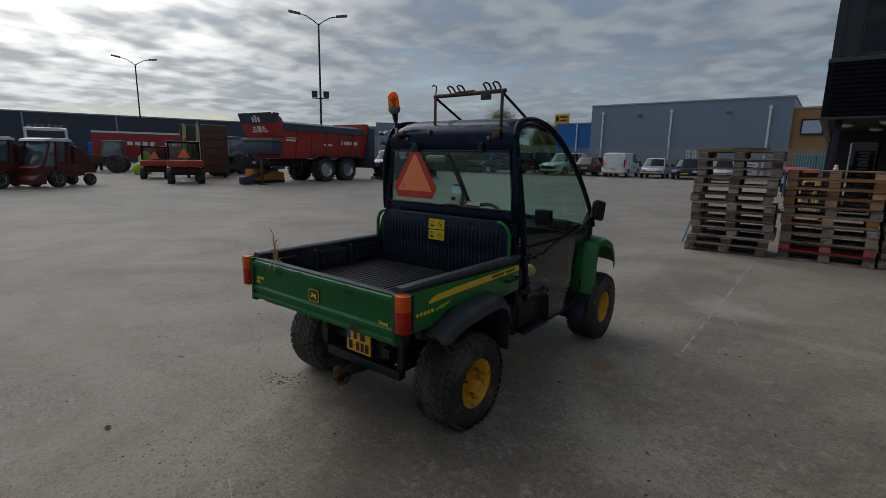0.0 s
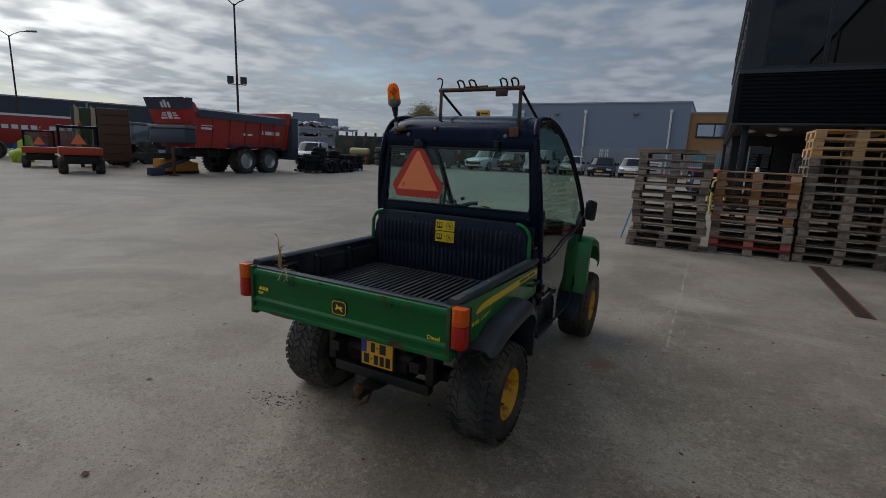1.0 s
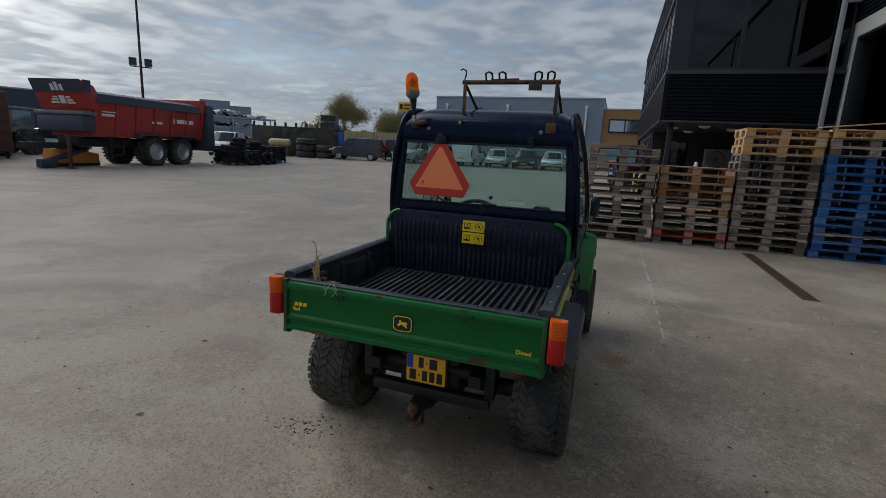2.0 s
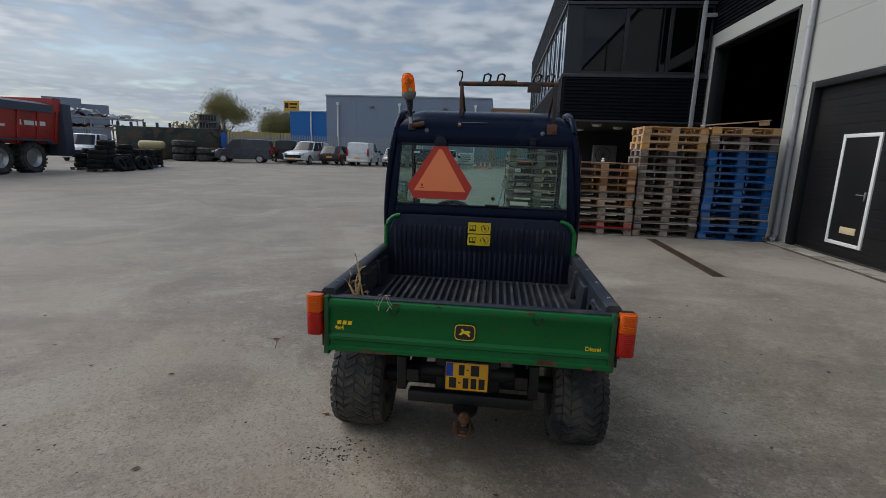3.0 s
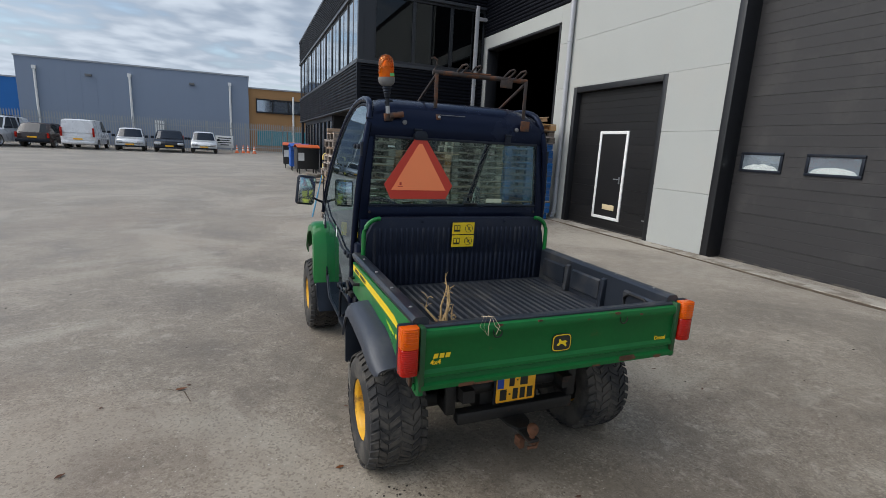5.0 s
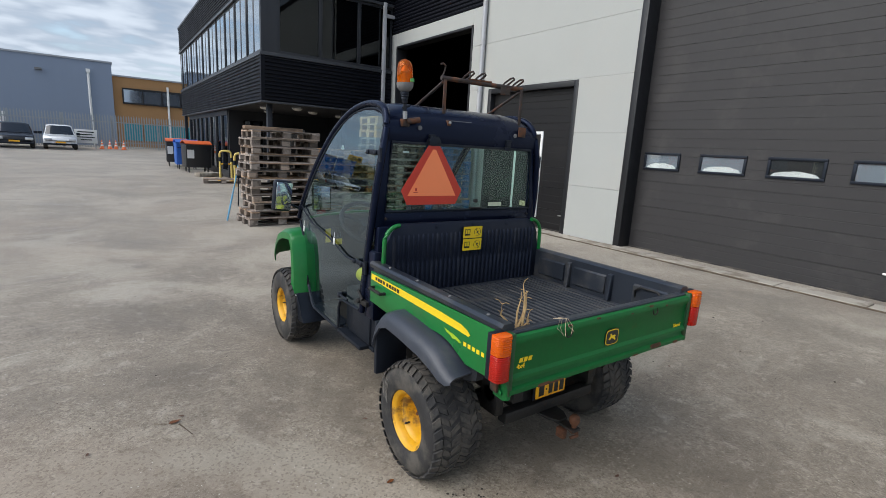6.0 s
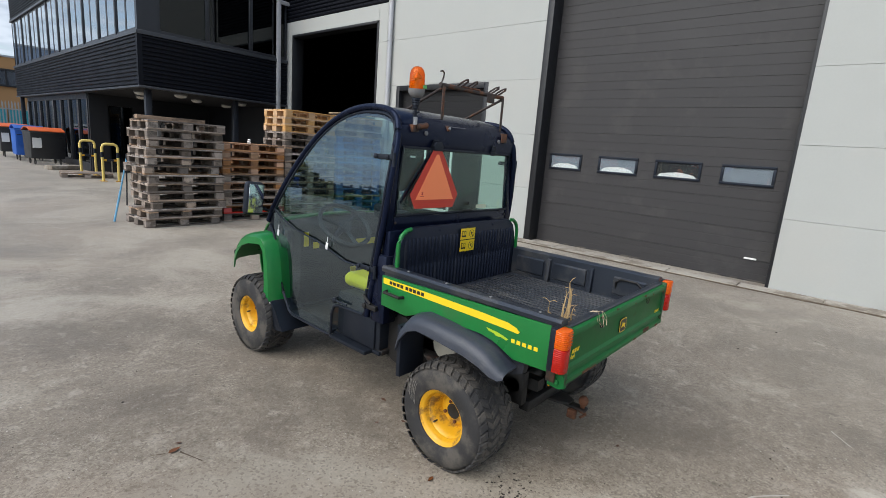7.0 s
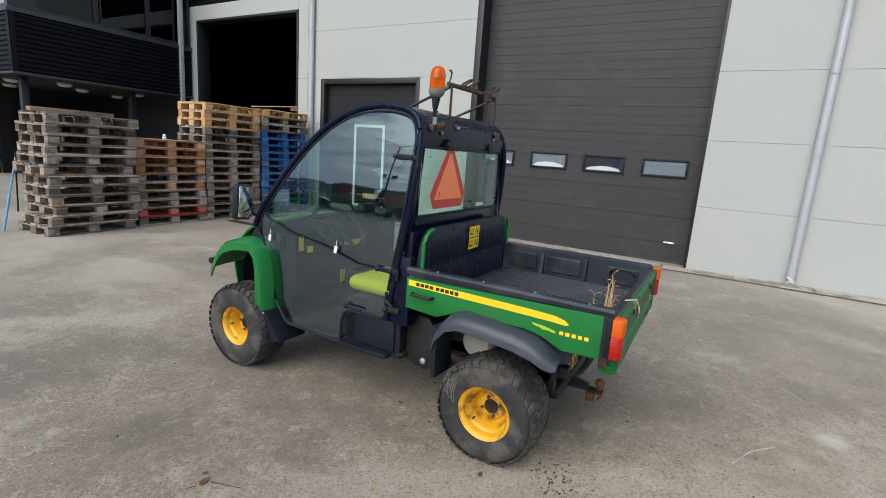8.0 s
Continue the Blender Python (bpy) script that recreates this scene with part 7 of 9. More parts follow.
    for yc in (af, ar):
        for s in (-1, 1):
            bm = B()
            lathe(bm, [(wr * 0.62, s * 0.02), (wr * 0.66, s * 0.10), (wr * 0.9, s * 0.105), (wr, s * 0.06), (wr, -s * 0.08), (wr * 0.6, -s * 0.10)], "x", (0, 0, 0), 22)
            wv = part("tyre", bm, M_TYRE, ob)
            wv.location = (s * (W / 2 - 0.10), yc, wr)
            bm = B()
            lathe(bm, [(0.02, s * 0.05), (wr * 0.2, s * 0.07), (wr * 0.3, s * 0.05), (wr * 0.58, s * 0.06), (wr * 0.66, s * 0.102), (wr * 0.6, 0.0)], "x", (0, 0, 0), 18)
            part("rim", bm, M_ALLOY, wv)
    for s in (-1, 1):
        bm = B()
        bx(bm, min(s * (W / 2 - 0.42), s * (W / 2 - 0.06)), max(s * (W / 2 - 0.42), s * (W / 2 - 0.06)), f - 0.22, f - 0.02, hood - 0.32, hood - 0.17, 0.03)
        part("headlight", bm, M_HEADLAMP, ob)
        bm = B()
        tall = kind in ("van", "pickup", "estate")
        bx(bm, min(s * (W / 2 - 0.13), s * (W / 2 - 0.02)), max(s * (W / 2 - 0.13), s * (W / 2 - 0.02)), b - 0.01, b + 0.08, belt - 0.30, belt + (0.25 if tall else 0.02), 0.02)
        part("tail_light", bm, M_RED, ob)
        bm = B()
        bx(bm, min(s * W / 2, s * (W / 2 + 0.2)), max(s * W / 2, s * (W / 2 + 0.2)), scr - 0.12, scr - 0.02, belt, belt + 0.16, 0.03)
        part("wing_mirror", bm, M_PLASTIC, ob)
    for (yy, zz, mt, nm) in ((f + 0.004, 0.42, M_PLATE, "number_plate"), (b - 0.012, 0.62, M_PLATE, "number_plate")):
        bm = B()
        bx(bm, -0.24, 0.24, yy - 0.008, yy + 0.008, zz - 0.045, zz + 0.045)
        part(nm, bm, mt, ob)
    bm = B()
    bx(bm, -W / 2 + 0.25, W / 2 - 0.25, f - 0.06, f + 0.006, 0.50, hood - 0.30, 0.02)
    part("grille", bm, M_PLASTIC, ob)
    bm = B()
    bx(bm, -W / 2 + 0.03, W / 2 - 0.03, b - 0.04, b + 0.1, 0.32, 0.50, 0.04)
    part("bumper", bm, M_PLASTIC if kind != "van" else P_GREY if body is P_GREY else body, ob)
    bm = B()
    bx(bm, -W / 2 + 0.03, W / 2 - 0.03, f - 0.1, f + 0.02, 0.26, 0.36, 0.04)
    part("bumper", bm, M_PLASTIC if kind != "van" else P_GREY if body is P_GREY else body, ob)
    return ob


def at(x, y, heading):
    """heading: where the nose points, degrees from +y, turning left."""
    return pose(x, y, lift(y), 0, 0, heading)


car("pickup", P_WHITE, at(-17.00, 38.22, 174), "white pickup truck parked nose out by the fence")
car("hatch", P_BROWN, at(-14.69, 39.06, -4), "dark brown hatchback parked tail out by the fence")
car("van", P_WHITE, at(-12.59, 39.06, 2), "white small panel van parked tail out by the fence", panel_van=True)
car("mini", P_WHITE, at(-10.12, 39.27, 187), "white small city car parked nose out by the fence")
car("estate", P_BLACK, at(-7.86, 39.59, 186), "black estate car parked nose out by the fence")
car("mini", P_WHITE, at(-5.71, 39.80, 184), "white small city car parked nose out by the fence")
car("van", P_GREY, at(-21.61, 36.54, 106), "dark grey panel van standing side on in the yard", panel_van=True)
car("van", P_BLACK, at(-20.15, 40.53, 30), "black van parked behind the dark grey van")
car("van", P_WHITE, at(-29.6, 30.4, 208), "white delivery van parked among the tyre stacks", "vans in the yard", True)

# ---- palisade fence and signs ----
FY = 42.9
fence = thing("fence", "galvanised palisade fence along the far side of the yard", "fence")
M_FENCE = mat("dull_galvanised_fence", (0.33, 0.35, 0.36), 0.5, 0.6, 0.15)
pm = B()
prism(pm, [(-0.035, 0.0), (0.035, 0.0), (0.035, 2.15), (0.0, 2.32), (-0.035, 2.15)], "y", -0.012, 0.012)
pm = mesh_of("pale", pm, M_FENCE)
fx0, fx1, nf = -31.0, 14.0, 288
for i in range(nf):
    o = part("pale", pm, M_FENCE, fence)
    o.location = (fx0 + (fx1 - fx0) * i / (nf - 1), FY, lift(FY) + 0.05)
for zz in (0.45, 1.85):
    bm = B()
    bx(bm, fx0, fx1, FY + 0.014, FY + 0.06, lift(FY) + zz - 0.03, lift(FY) + zz + 0.03)
    part("rail", bm, M_FENCE, fence)
for i in range(17):
    bm = B()
    px = fx0 + (fx1 - fx0) * i / 16
    bx(bm, px - 0.04, px + 0.04, FY + 0.062, FY + 0.15, lift(FY), lift(FY) + 2.3)
    part("post", bm, M_FENCE, fence)

ob = thing("sign_board", "white notice board on two posts, illegible lettering", "sign", pose(-4.4, 41.5, lift(41.5)))
bm = B()
bx(bm, -0.62, 0.62, -0.02, 0.02, 0.35, 1.25, 0.01)
part("board", bm, M_WHITE, ob)
for s in (-0.5, 0.5):
    bm = B()
    bx(bm, s - 0.03, s + 0.03, 0.02, 0.08, 0, 1.3)
    part("post", bm, M_FENCE, ob)
for k, w in enumerate((0.9, 0.7, 0.95, 0.6)):
    bm = B()
    bx(bm, -w / 2, w / 2, -0.026, -0.021, 1.05 - 0.17 * k, 1.12 - 0.17 * k)
    part("text_bar", bm, M_DECAL_B, ob)


def cone(x, y):
    ob = thing("traffic_cone", "orange traffic cone with white bands by the fence", "cone", pose(x, y, lift(y)) @ Matrix.Scale(0.8, 4), "cones by the fence")
    bm = B()
    bx(bm, -0.2, 0.2, -0.2, 0.2, 0, 0.04, 0.01)
    part("base", bm, M_BINLID, ob)
    bm = B()
    lathe(bm, [(0.15, 0.04), (0.03, 0.75), (0.01, 0.76)], "z", (0, 0, 0), 16)
    part("cone", bm, M_ORANGE, ob)
    for za, zb in ((0.25, 0.38), (0.50, 0.60)):
        bm = B()
        lathe(bm, [(0.15 - 0.12 * (za - 0.04) / 0.71 + 0.003, za), (0.15 - 0.12 * (zb - 0.04) / 0.71 + 0.003, zb)], "z", (0, 0, 0), 16)
        part("white_band", bm, M_WHITE, ob)


for cx, cy in ((-3.55, 41.6), (-3.1, 41.9), (-2.75, 42.0), (-2.3, 41.5)):
    cone(cx, cy)

# ---- far buildings ----
M_GREYCLAD = mat("blue_grey_cladding", (0.225, 0.275, 0.36), 0.55, 0.1, 0.05, 0.3, 20, 0.03, stretch=(6, 1, 0.1))
M_BLUECLAD = mat("bright_blue_cladding", (0.008, 0.14, 0.44), 0.5, 0, 0.05, 0.5, 20, 0.03)
M_OCHRE = mat("ochre_brick", (0.36, 0.20, 0.085), 0.85, 0, 0.1, 2, 30, 0.2)
M_DARKCLAD = mat("dark_blue_grey_hall", (0.045, 0.06, 0.085), 0.6, 0.1, 0.08, 0.2, 10, 0.03)
M_TEAL = mat("teal_panel", (0.01, 0.24, 0.30), 0.5, 0, 0.08)
M_COPING = mat("pale_coping", (0.35, 0.37, 0.40), 0.5, 0.3, 0.05)


def block(name, label, x0, x1, y0, y1, h, material, cop=0.12):
    ob = thing(name, label, "building", pose(0, 0, 0.15))
    bm = B()
    bx(bm, x0, x1, y0, y1, -0.5, h)
    part("wall", bm, material, ob)
    bm = B()
    bx(bm, x0 - 0.06, x1 + 0.06, y0 - 0.06, y1 + 0.06, h, h + cop)
    part("roof_edge", bm, M_COPING, ob)
    return ob


gb = block("warehouse", "blue-grey clad industrial hall with white rain pipes", -18.95, -2.55, 48.0, 75.0, 6.55, M_GREYCLAD)
for px in (-17.75, -11.5, -4.05):
    bm = B()
    tube(bm, [(px, 47.9, 0), (px, 47.9, 5.75)], 0.085, 8)
    bx(bm, px - 0.13, px + 0.13, 47.78, 47.99, 5.7, 5.95)
    part("rain_pipe", bm, M_WHITE, gb)
bm = B()
bx(bm, -9.95, -9.05, 47.93, 48.0, 0, 2.4)
part("door", bm, M_WHITE, gb)
for px in (-14.3, -7.0):
    bm = B()
    bx(bm, px - 0.2, px + 0.2, 47.75, 48.0, 5.5, 5.65)
    part("wall_lamp", bm, M_GREY, gb)
for k in range(1, 16):
    bm = B()
    px = -18.95 + 16.4 * k / 16
    bx(bm, px - 0.015, px + 0.015, 47.993, 48.0, 0, 6.5)
    part("panel_joint", bm, M_GREYCLAD, gb)
bb = block("blue_unit", "bright blue clad industrial unit beside the grey hall", -24.5, -19.6, 52.0, 70.0, 5.25, M_BLUECLAD)
bm = B()
tube(bm, [(-22.1, 51.9, 0), (-22.1, 51.9, 5.3)], 0.07, 8)
part("rain_pipe", bm, M_WHITE, bb)
oc = block("brick_office", "ochre brick office building with strip windows and teal panels", -2.55, 22.0, 48.2, 66.0, 5.65, M_OCHRE)
bm = B()
bx(bm, -1.95, 21.0, 48.08, 48.2, 3.62, 3.74)
bx(bm, -1.95, 21.0, 48.08, 48.2, 4.72, 4.84)
part("window_surround", bm, M_DARKTRIM, oc)
for k in range(17):
    x0 = -1.95 + 1.35 * k
    bm = B()
    bx(bm, x0, x0 + 0.10, 48.07, 48.2, 3.62, 4.84)
    fr = part("mullion", bm, M_DARKTRIM, oc)
    bm = B()
    bx(bm, x0 + 0.1, x0 + 1.35, 48.14, 48.2, 3.74, 4.72)
    part("pane", bm, M_SKYGLASS, fr)
    bm = B()
    bx(bm, x0, x0 + 1.25, 48.12, 48.2, 0.75, 2.05)
    part("teal_panel", bm, M_TEAL, oc)
bm = B()
tube(bm, [(1.25, 48.1, 0), (1.25, 48.1, 5.2)], 0.085, 8)
part("rain_pipe", bm, M_WHITE, oc)
ob = thing("dark_hall", "long low dark blue-grey industrial hall across the yard", "building", pose(-69.5, 24.0, 0, 0, 0, -19.6))
bm = B()
bx(bm, -25, 0, -62, 22, 0, 5.75)
part("wall", bm, M_DARKCLAD, ob)
bm = B()
bx(bm, -25, 0.08, -62.1, 22.1, 5.75, 5.9)
part("roof_edge", bm, M_COPING, ob)
for k in range(9):
    bm = B()
    bx(bm, 0.0, 0.06, -55 + 9 * k - 0.1, -55 + 9 * k + 0.1, 0, 5.7)
    part("pilaster", bm, M_GREYCLAD, ob)
ob = thing("far_hall", "distant grey-blue hall behind the racks", "building", pose(-68.4, 69.0, 0, 0, 0, 42))
bm = B()
bx(bm, -6.0, 6.0, -3, 7, 0, 7.0)
bx(bm, -2.0, 2.6, -3.6, 3, 0, 7.7)
part("wall", bm, M_GREYCLAD, ob)
ob = thing("yellow_sign", "yellow rectangular roof sign with illegible bars", "sign", pose(-28.0, 60.5, 0))
bm = B()
bx(bm, -1.0, 1.0, -0.1, 0.1, 6.1, 7.35, 0.03)
part("panel", bm, mat("sign_yellow", (0.72, 0.38, 0.02), 0.5, 0, 0.06), ob)
bm = B()
bx(bm, -0.12, 0.12, -0.1, 0.1, 0, 6.1)
part("post", bm, M_STEEL_DK, ob)
for (a, b_, c, d) in ((-0.8, -0.35, 6.45, 7.1), (-0.2, 0.8, 6.85, 7.05), (-0.2, 0.7, 6.45, 6.62)):
    bm = B()
    bx(bm, a, b_, -0.115, -0.101, c, d)
    part("text_bar", bm, M_DECAL_B, ob)
ob = thing("yellow_wall", "pale yellow corrugated boundary wall", "wall", pose(0, 0, 0))
bm = B()
for k in range(40):
    bx(bm, -41 + 0.42 * k, -41 + 0.42 * k + 0.36, 58.9, 59.05 + 0.05 * (k % 2), 0, 3.3)
part("corrugated_sheet", bm, mat("pale_yellow_sheet", (0.45, 0.34, 0.10), 0.6, 0, 0.1), ob)


# ---- lamp posts ----
def lamp_post(x, y, h, turn, flood):
    ob = thing("street_lamp", "tall twin-arm yard lamp post" + (" with two floodlights" if flood else ""), "lamp post", pose(x, y, lift(y), 0, 0, turn), "yard lamp posts")
    bm = B()
    tube(bm, [(0, 0, 0), (0, 0, 2.6), (0, 0, 2.62), (0, 0, h)], [0.10, 0.10, 0.07, 0.05], 10)
    part("pole", bm, M_RACK, ob)
    for s in (-1, 1):
        bm = B()
        tube(bm, [(0, 0, h - 0.1), (s * 0.25, 0, h + 0.12), (s * 0.7, 0, h + 0.38), (s * 1.1, 0, h + 0.48)], 0.03, 8)
        part("arm", bm, M_STEEL_DK, ob)
        bm = B()
        bx(bm, -0.36, 0.36, -0.12, 0.12, -0.06, 0.07, 0.04, pose(s * 1.42, 0, h + 0.53, 0, -8 * s))
        part("lamp_head", bm, M_GREY, ob)
    if flood:
        bm = B()
        bx(bm, -0.5, 0.5, -0.03, 0.03, 4.95, 5.0)
        part("bracket", bm, M_STEEL_DK, ob)
        for s in (-1, 1):
            bm = B()
            bx(bm, s * 0.36 - 0.18, s * 0.36 + 0.18, -0.16, 0.10, 5.02, 5.42, 0.03)
            fl_ = part("floodlight", bm, M_GREY, ob)
            bm = B()
            bx(bm, s * 0.36 - 0.14, s * 0.36 + 0.14, -0.175, -0.161, 5.06, 5.38)
            part("lamp_glass", bm, M_CARGLASS, fl_)


lamp_post(-25.75, 20.25, 9.45, 53, True)
lamp_post(-50.2, 18.6, 9.2, 70, False)

# ---- trees ----
M_BARK = mat("grey_bark", (0.10, 0.08, 0.06), 0.9, 0, 0.25, 8, 60, 0.5)
M_LEAF = mat("autumn_leaf", (0.27, 0.245, 0.095), 0.7, 0, 0.3, 3, 60, 0.1, (0.24, 0.17, 0.06), 0.5, 0.6, 0.48)
M_BUSH = mat("hedge_leaf", (0.30, 0.23, 0.10), 0.8, 0, 0.3, 1, 60, 0.1, (0.06, 0.08, 0.03), 0.7, 0.5, 0.48)


def tree(x, y, h, r, z0, seed, leaves=15000, size=0.080):
    rg = random.Random(seed)
    ob = thing("tree", "broadleaf tree with thinning autumn crown behind the fence", "tree", pose(x, y, 0), "trees behind the fence")
    bm = B()
    tips = []

    def limb(p, d, ln, rad, depth):
        q = p + d * ln
        mid = (p + q) / 2 + Vector((rg.uniform(-1, 1), rg.uniform(-1, 1), rg.uniform(-0.3, 0.3))) * ln * 0.07
        tube(bm, [p, mid, q], [rad, rad * 0.8, rad * 0.6], 6)
        if depth == 0:
            tips.append((q, ln))
            return
        for _ in range(rg.randint(3, 4)):
            nd = (d + Vector((rg.uniform(-1, 1), rg.uniform(-1, 1), rg.uniform(-0.35, 0.75))) * 0.85).normalized()
            limb(p + d * ln * rg.uniform(0.6, 1.0), nd, ln * rg.uniform(0.58, 0.8), rad * 0.55, depth - 1)
        tips.append((q, ln * 0.8))
    limb(Vector((0, 0, 0)), Vector((0, 0, 1)), h * 0.34, h * 0.013, 4)
    part("trunk", bm, M_BARK, ob)
    cm = B()
    for _ in range(leaves):
        q, ln = rg.choice(tips)
        p = q + Vector((rg.gauss(0, 1), rg.gauss(0, 1), rg.gauss(0, 0.8))) * 0.62
        e = Euler((rg.uniform(0, 6.3), rg.uniform(0, 6.3), rg.uniform(0, 6.3))).to_matrix()
        s = size * rg.uniform(0.6, 1.3)
        vs = [cm.verts.new(p + e @ Vector(c)) for c in ((-s, -s * 0.5, 0), (s * 0.2, -s * 0.6, 0.04), (s, 0, 0), (0, s * 0.6, 0.03))]
        cm.faces.new(vs)
    me = mesh_of("crown", cm, M_LEAF, 0)
    part("crown", me, M_LEAF, ob)
    return ob


tree(-37.6, 61.5, 9.3, 2.8, 3.5, 3)
tree(-30.9, 62.0, 7.6, 2.6, 3.0, 7)
rg = random.Random(12)
bm = B()
for _ in range(9000):
    x = rg.uniform(-46, -25)
    top = 3.5 + 1.1 * math.sin(x * 0.55) + 0.7 * math.sin(x * 1.9 + 1)
    p = Vector((x, 64 + rg.uniform(-1.5, 1.5), rg.uniform(1.5, top) if rg.random() < 0.7 else top + rg.gauss(0, 0.25)))
    e = Euler((rg.uniform(0, 6.3), rg.uniform(0, 6.3), rg.uniform(0, 6.3))).to_matrix()
    s = 0.13 * rg.uniform(0.6, 1.4)
    bm.faces.new([bm.verts.new(p + e @ Vector(c)) for c in ((-s, -s * 0.5, 0), (s * 0.2, -s * 0.6, 0.04), (s, 0, 0), (0, s * 0.6, 0.03))])
solid("hedge", bm, M_BUSH, "ragged brownish shrub belt behind the boundary wall", "shrubs", kind="stuff", smooth=0)

# ---- red muck spreader ----
M_SPREAD = mat("red_machine_paint", (0.42, 0.028, 0.020), 0.4, 0.05, 0.15, 1.2, 30, 0.05, (0.12, 0.05, 0.04), 0.5, 1.2, 0.5, coat=0.2)
M_TARP = mat("slate_blue_tarp", (0.045, 0.055, 0.085), 0.6, 0, 0.15, 2, 40, 0.2)
SP = thing("muck_spreader", "large red twin-axle muck spreader with slate blue cover", "farm trailer", pose(-21.7, 18.25, lift(17.7) - 0.03, 0, 0, 97))
# local x runs to the rear end (-x: drawbar), local -y faces the yard


def sp(name, bm, material, label="", smooth=40):
    return part(name, bm, material, SP, label, smooth)


bm = B()
prism(bm, [(0.25, 1.28), (2.25, 1.28), (2.45, 2.75), (0.05, 2.75)], "x", -4.05, 2.6, 0.05)
sp("hopper", bm, M_SPREAD)
for k in range(7):
    bm = B()
    x0 = -3.9 + 1.05 * k
    prism(bm, [(0.205, 1.3), (0.27, 1.3), (0.07, 2.74), (0.005, 2.74)], "x", x0 - 0.07, x0 + 0.07, 0.01)
    sp("side_rib", bm, M_SPREAD)
bm = B()
prism(bm, [(-0.06, 2.68), (2.55, 2.68), (2.45, 3.0), (2.0, 3.14), (0.5, 3.14), (0.0, 3.02)], "x", -3.85, 2.15, 0.05)
sp("cover", bm, M_TARP, "slate blue roll cover")
bm = B()
prism(bm, [(0.0, 2.75), (2.5, 2.75), (2.5, 3.35), (0.0, 3.35)], "x", 2.18, 2.7, 0.05)
sp("rear_hood", bm, M_SPREAD)
# headboard: a flaring front plate with a dark top, white crest and bars
bm = B()
prism(bm, [(-4.15, 2.35), (-3.97, 2.35), (-3.60, 2.72), (-3.95, 3.30), (-4.57, 3.48)], "y", 0.0, 2.5, 0.03)
sp("headboard", bm, M_SPREAD)


def head_slab(u0, u1, y0, y1, lift_, material, name):
    """A thin plate on the sloping front of the headboard, u up the slope."""
    d, n_ = Vector((-0.348, 0.9375)), Vector((-0.9375, -0.348))
    o = Vector((-4.15, 2.35))
    q = [o + d * u0 + n_ * lift_, o + d * u1 + n_ * lift_, o + d * u1 + n_ * (lift_ + 0.012), o + d * u0 + n_ * (lift_ + 0.012)]
    b_ = B()
    prism(b_, [tuple(p) for p in q], "y", y0, y1)
    sp(name, b_, material, "", 0)


head_slab(0.66, 1.20, 0.0, 2.5, 0.004, M_TARP, "dark_head_panel")
for y0, y1, u0, u1 in ((0.95, 1.10, 0.74, 1.0), (1.17, 1.32, 0.74, 1.08), (1.39, 1.54, 0.74, 1.0)):
    head_slab(u0, u1, y0, y1, 0.018, M_WHITE, "crest_bar")
for y0, y1, u0, u1 in ((0.62, 1.0, 0.22, 0.30), (0.70, 1.0, 0.34, 0.41), (0.78, 1.0, 0.45, 0.51), (1.08, 1.34, 0.22, 0.54), (1.42, 1.82, 0.22, 0.30), (1.42, 1.74, 0.34, 0.41), (1.42, 1.66, 0.45, 0.51)):
    head_slab(u0, u1, y0, y1, 0.006, M_WHITE, "badge_bar")
bm = B()
prism(bm, [(-0.03, 3.02), (0.0, 3.02), (0.0, 3.45), (-0.03, 3.48)], "x", -4.45, -4.1)
sp("dark_side_panel", bm, M_TARP, "", 0)
bm = B()
bx(bm, -4.5, -3.85, 0.1, 2.4, 1.45, 2.12, 0.08)
sp("front_box", bm, M_TARP)
bm = B()
bx(bm, -4.53, -3.85, 0.06, 2.44, 2.12, 2.26, 0.03)
sp("front_box_lid", bm, M_GREY)
bm = B()
bx(bm, 2.6, 3.15, -0.1, 2.6, 0.75, 3.15, 0.06)
sp("beater_housing", bm, M_TARP, "dark rear beater housing")
bm = B()
bx(bm, -4.2, 2.6, 0.7, 1.8, 0.85, 1.25, 0.03)
prism(bm, [(0.95, 0.75), (1.55, 0.75), (1.35, 0.98), (1.15, 0.98)], "x", -6.1, -3.9)
sp("chassis", bm, M_STEEL_DK)
bm = B()
bx(bm, -5.0, -4.9, 0.3, 0.4, 0, 1.3)
bx(bm, -5.1, -4.8, 0.2, 0.5, 0, 0.03)
sp("stand_leg", bm, M_RUST)
bm = B()
prism(bm, [(-2.0, 1.32), (-1.75, 1.50), (1.75, 1.50), (2.0, 1.32), (1.9, 1.28), (1.68, 1.42), (-1.68, 1.42), (-1.9, 1.28)], "y", -0.05, 0.6)
sp("mudguard", bm, M_TARP)
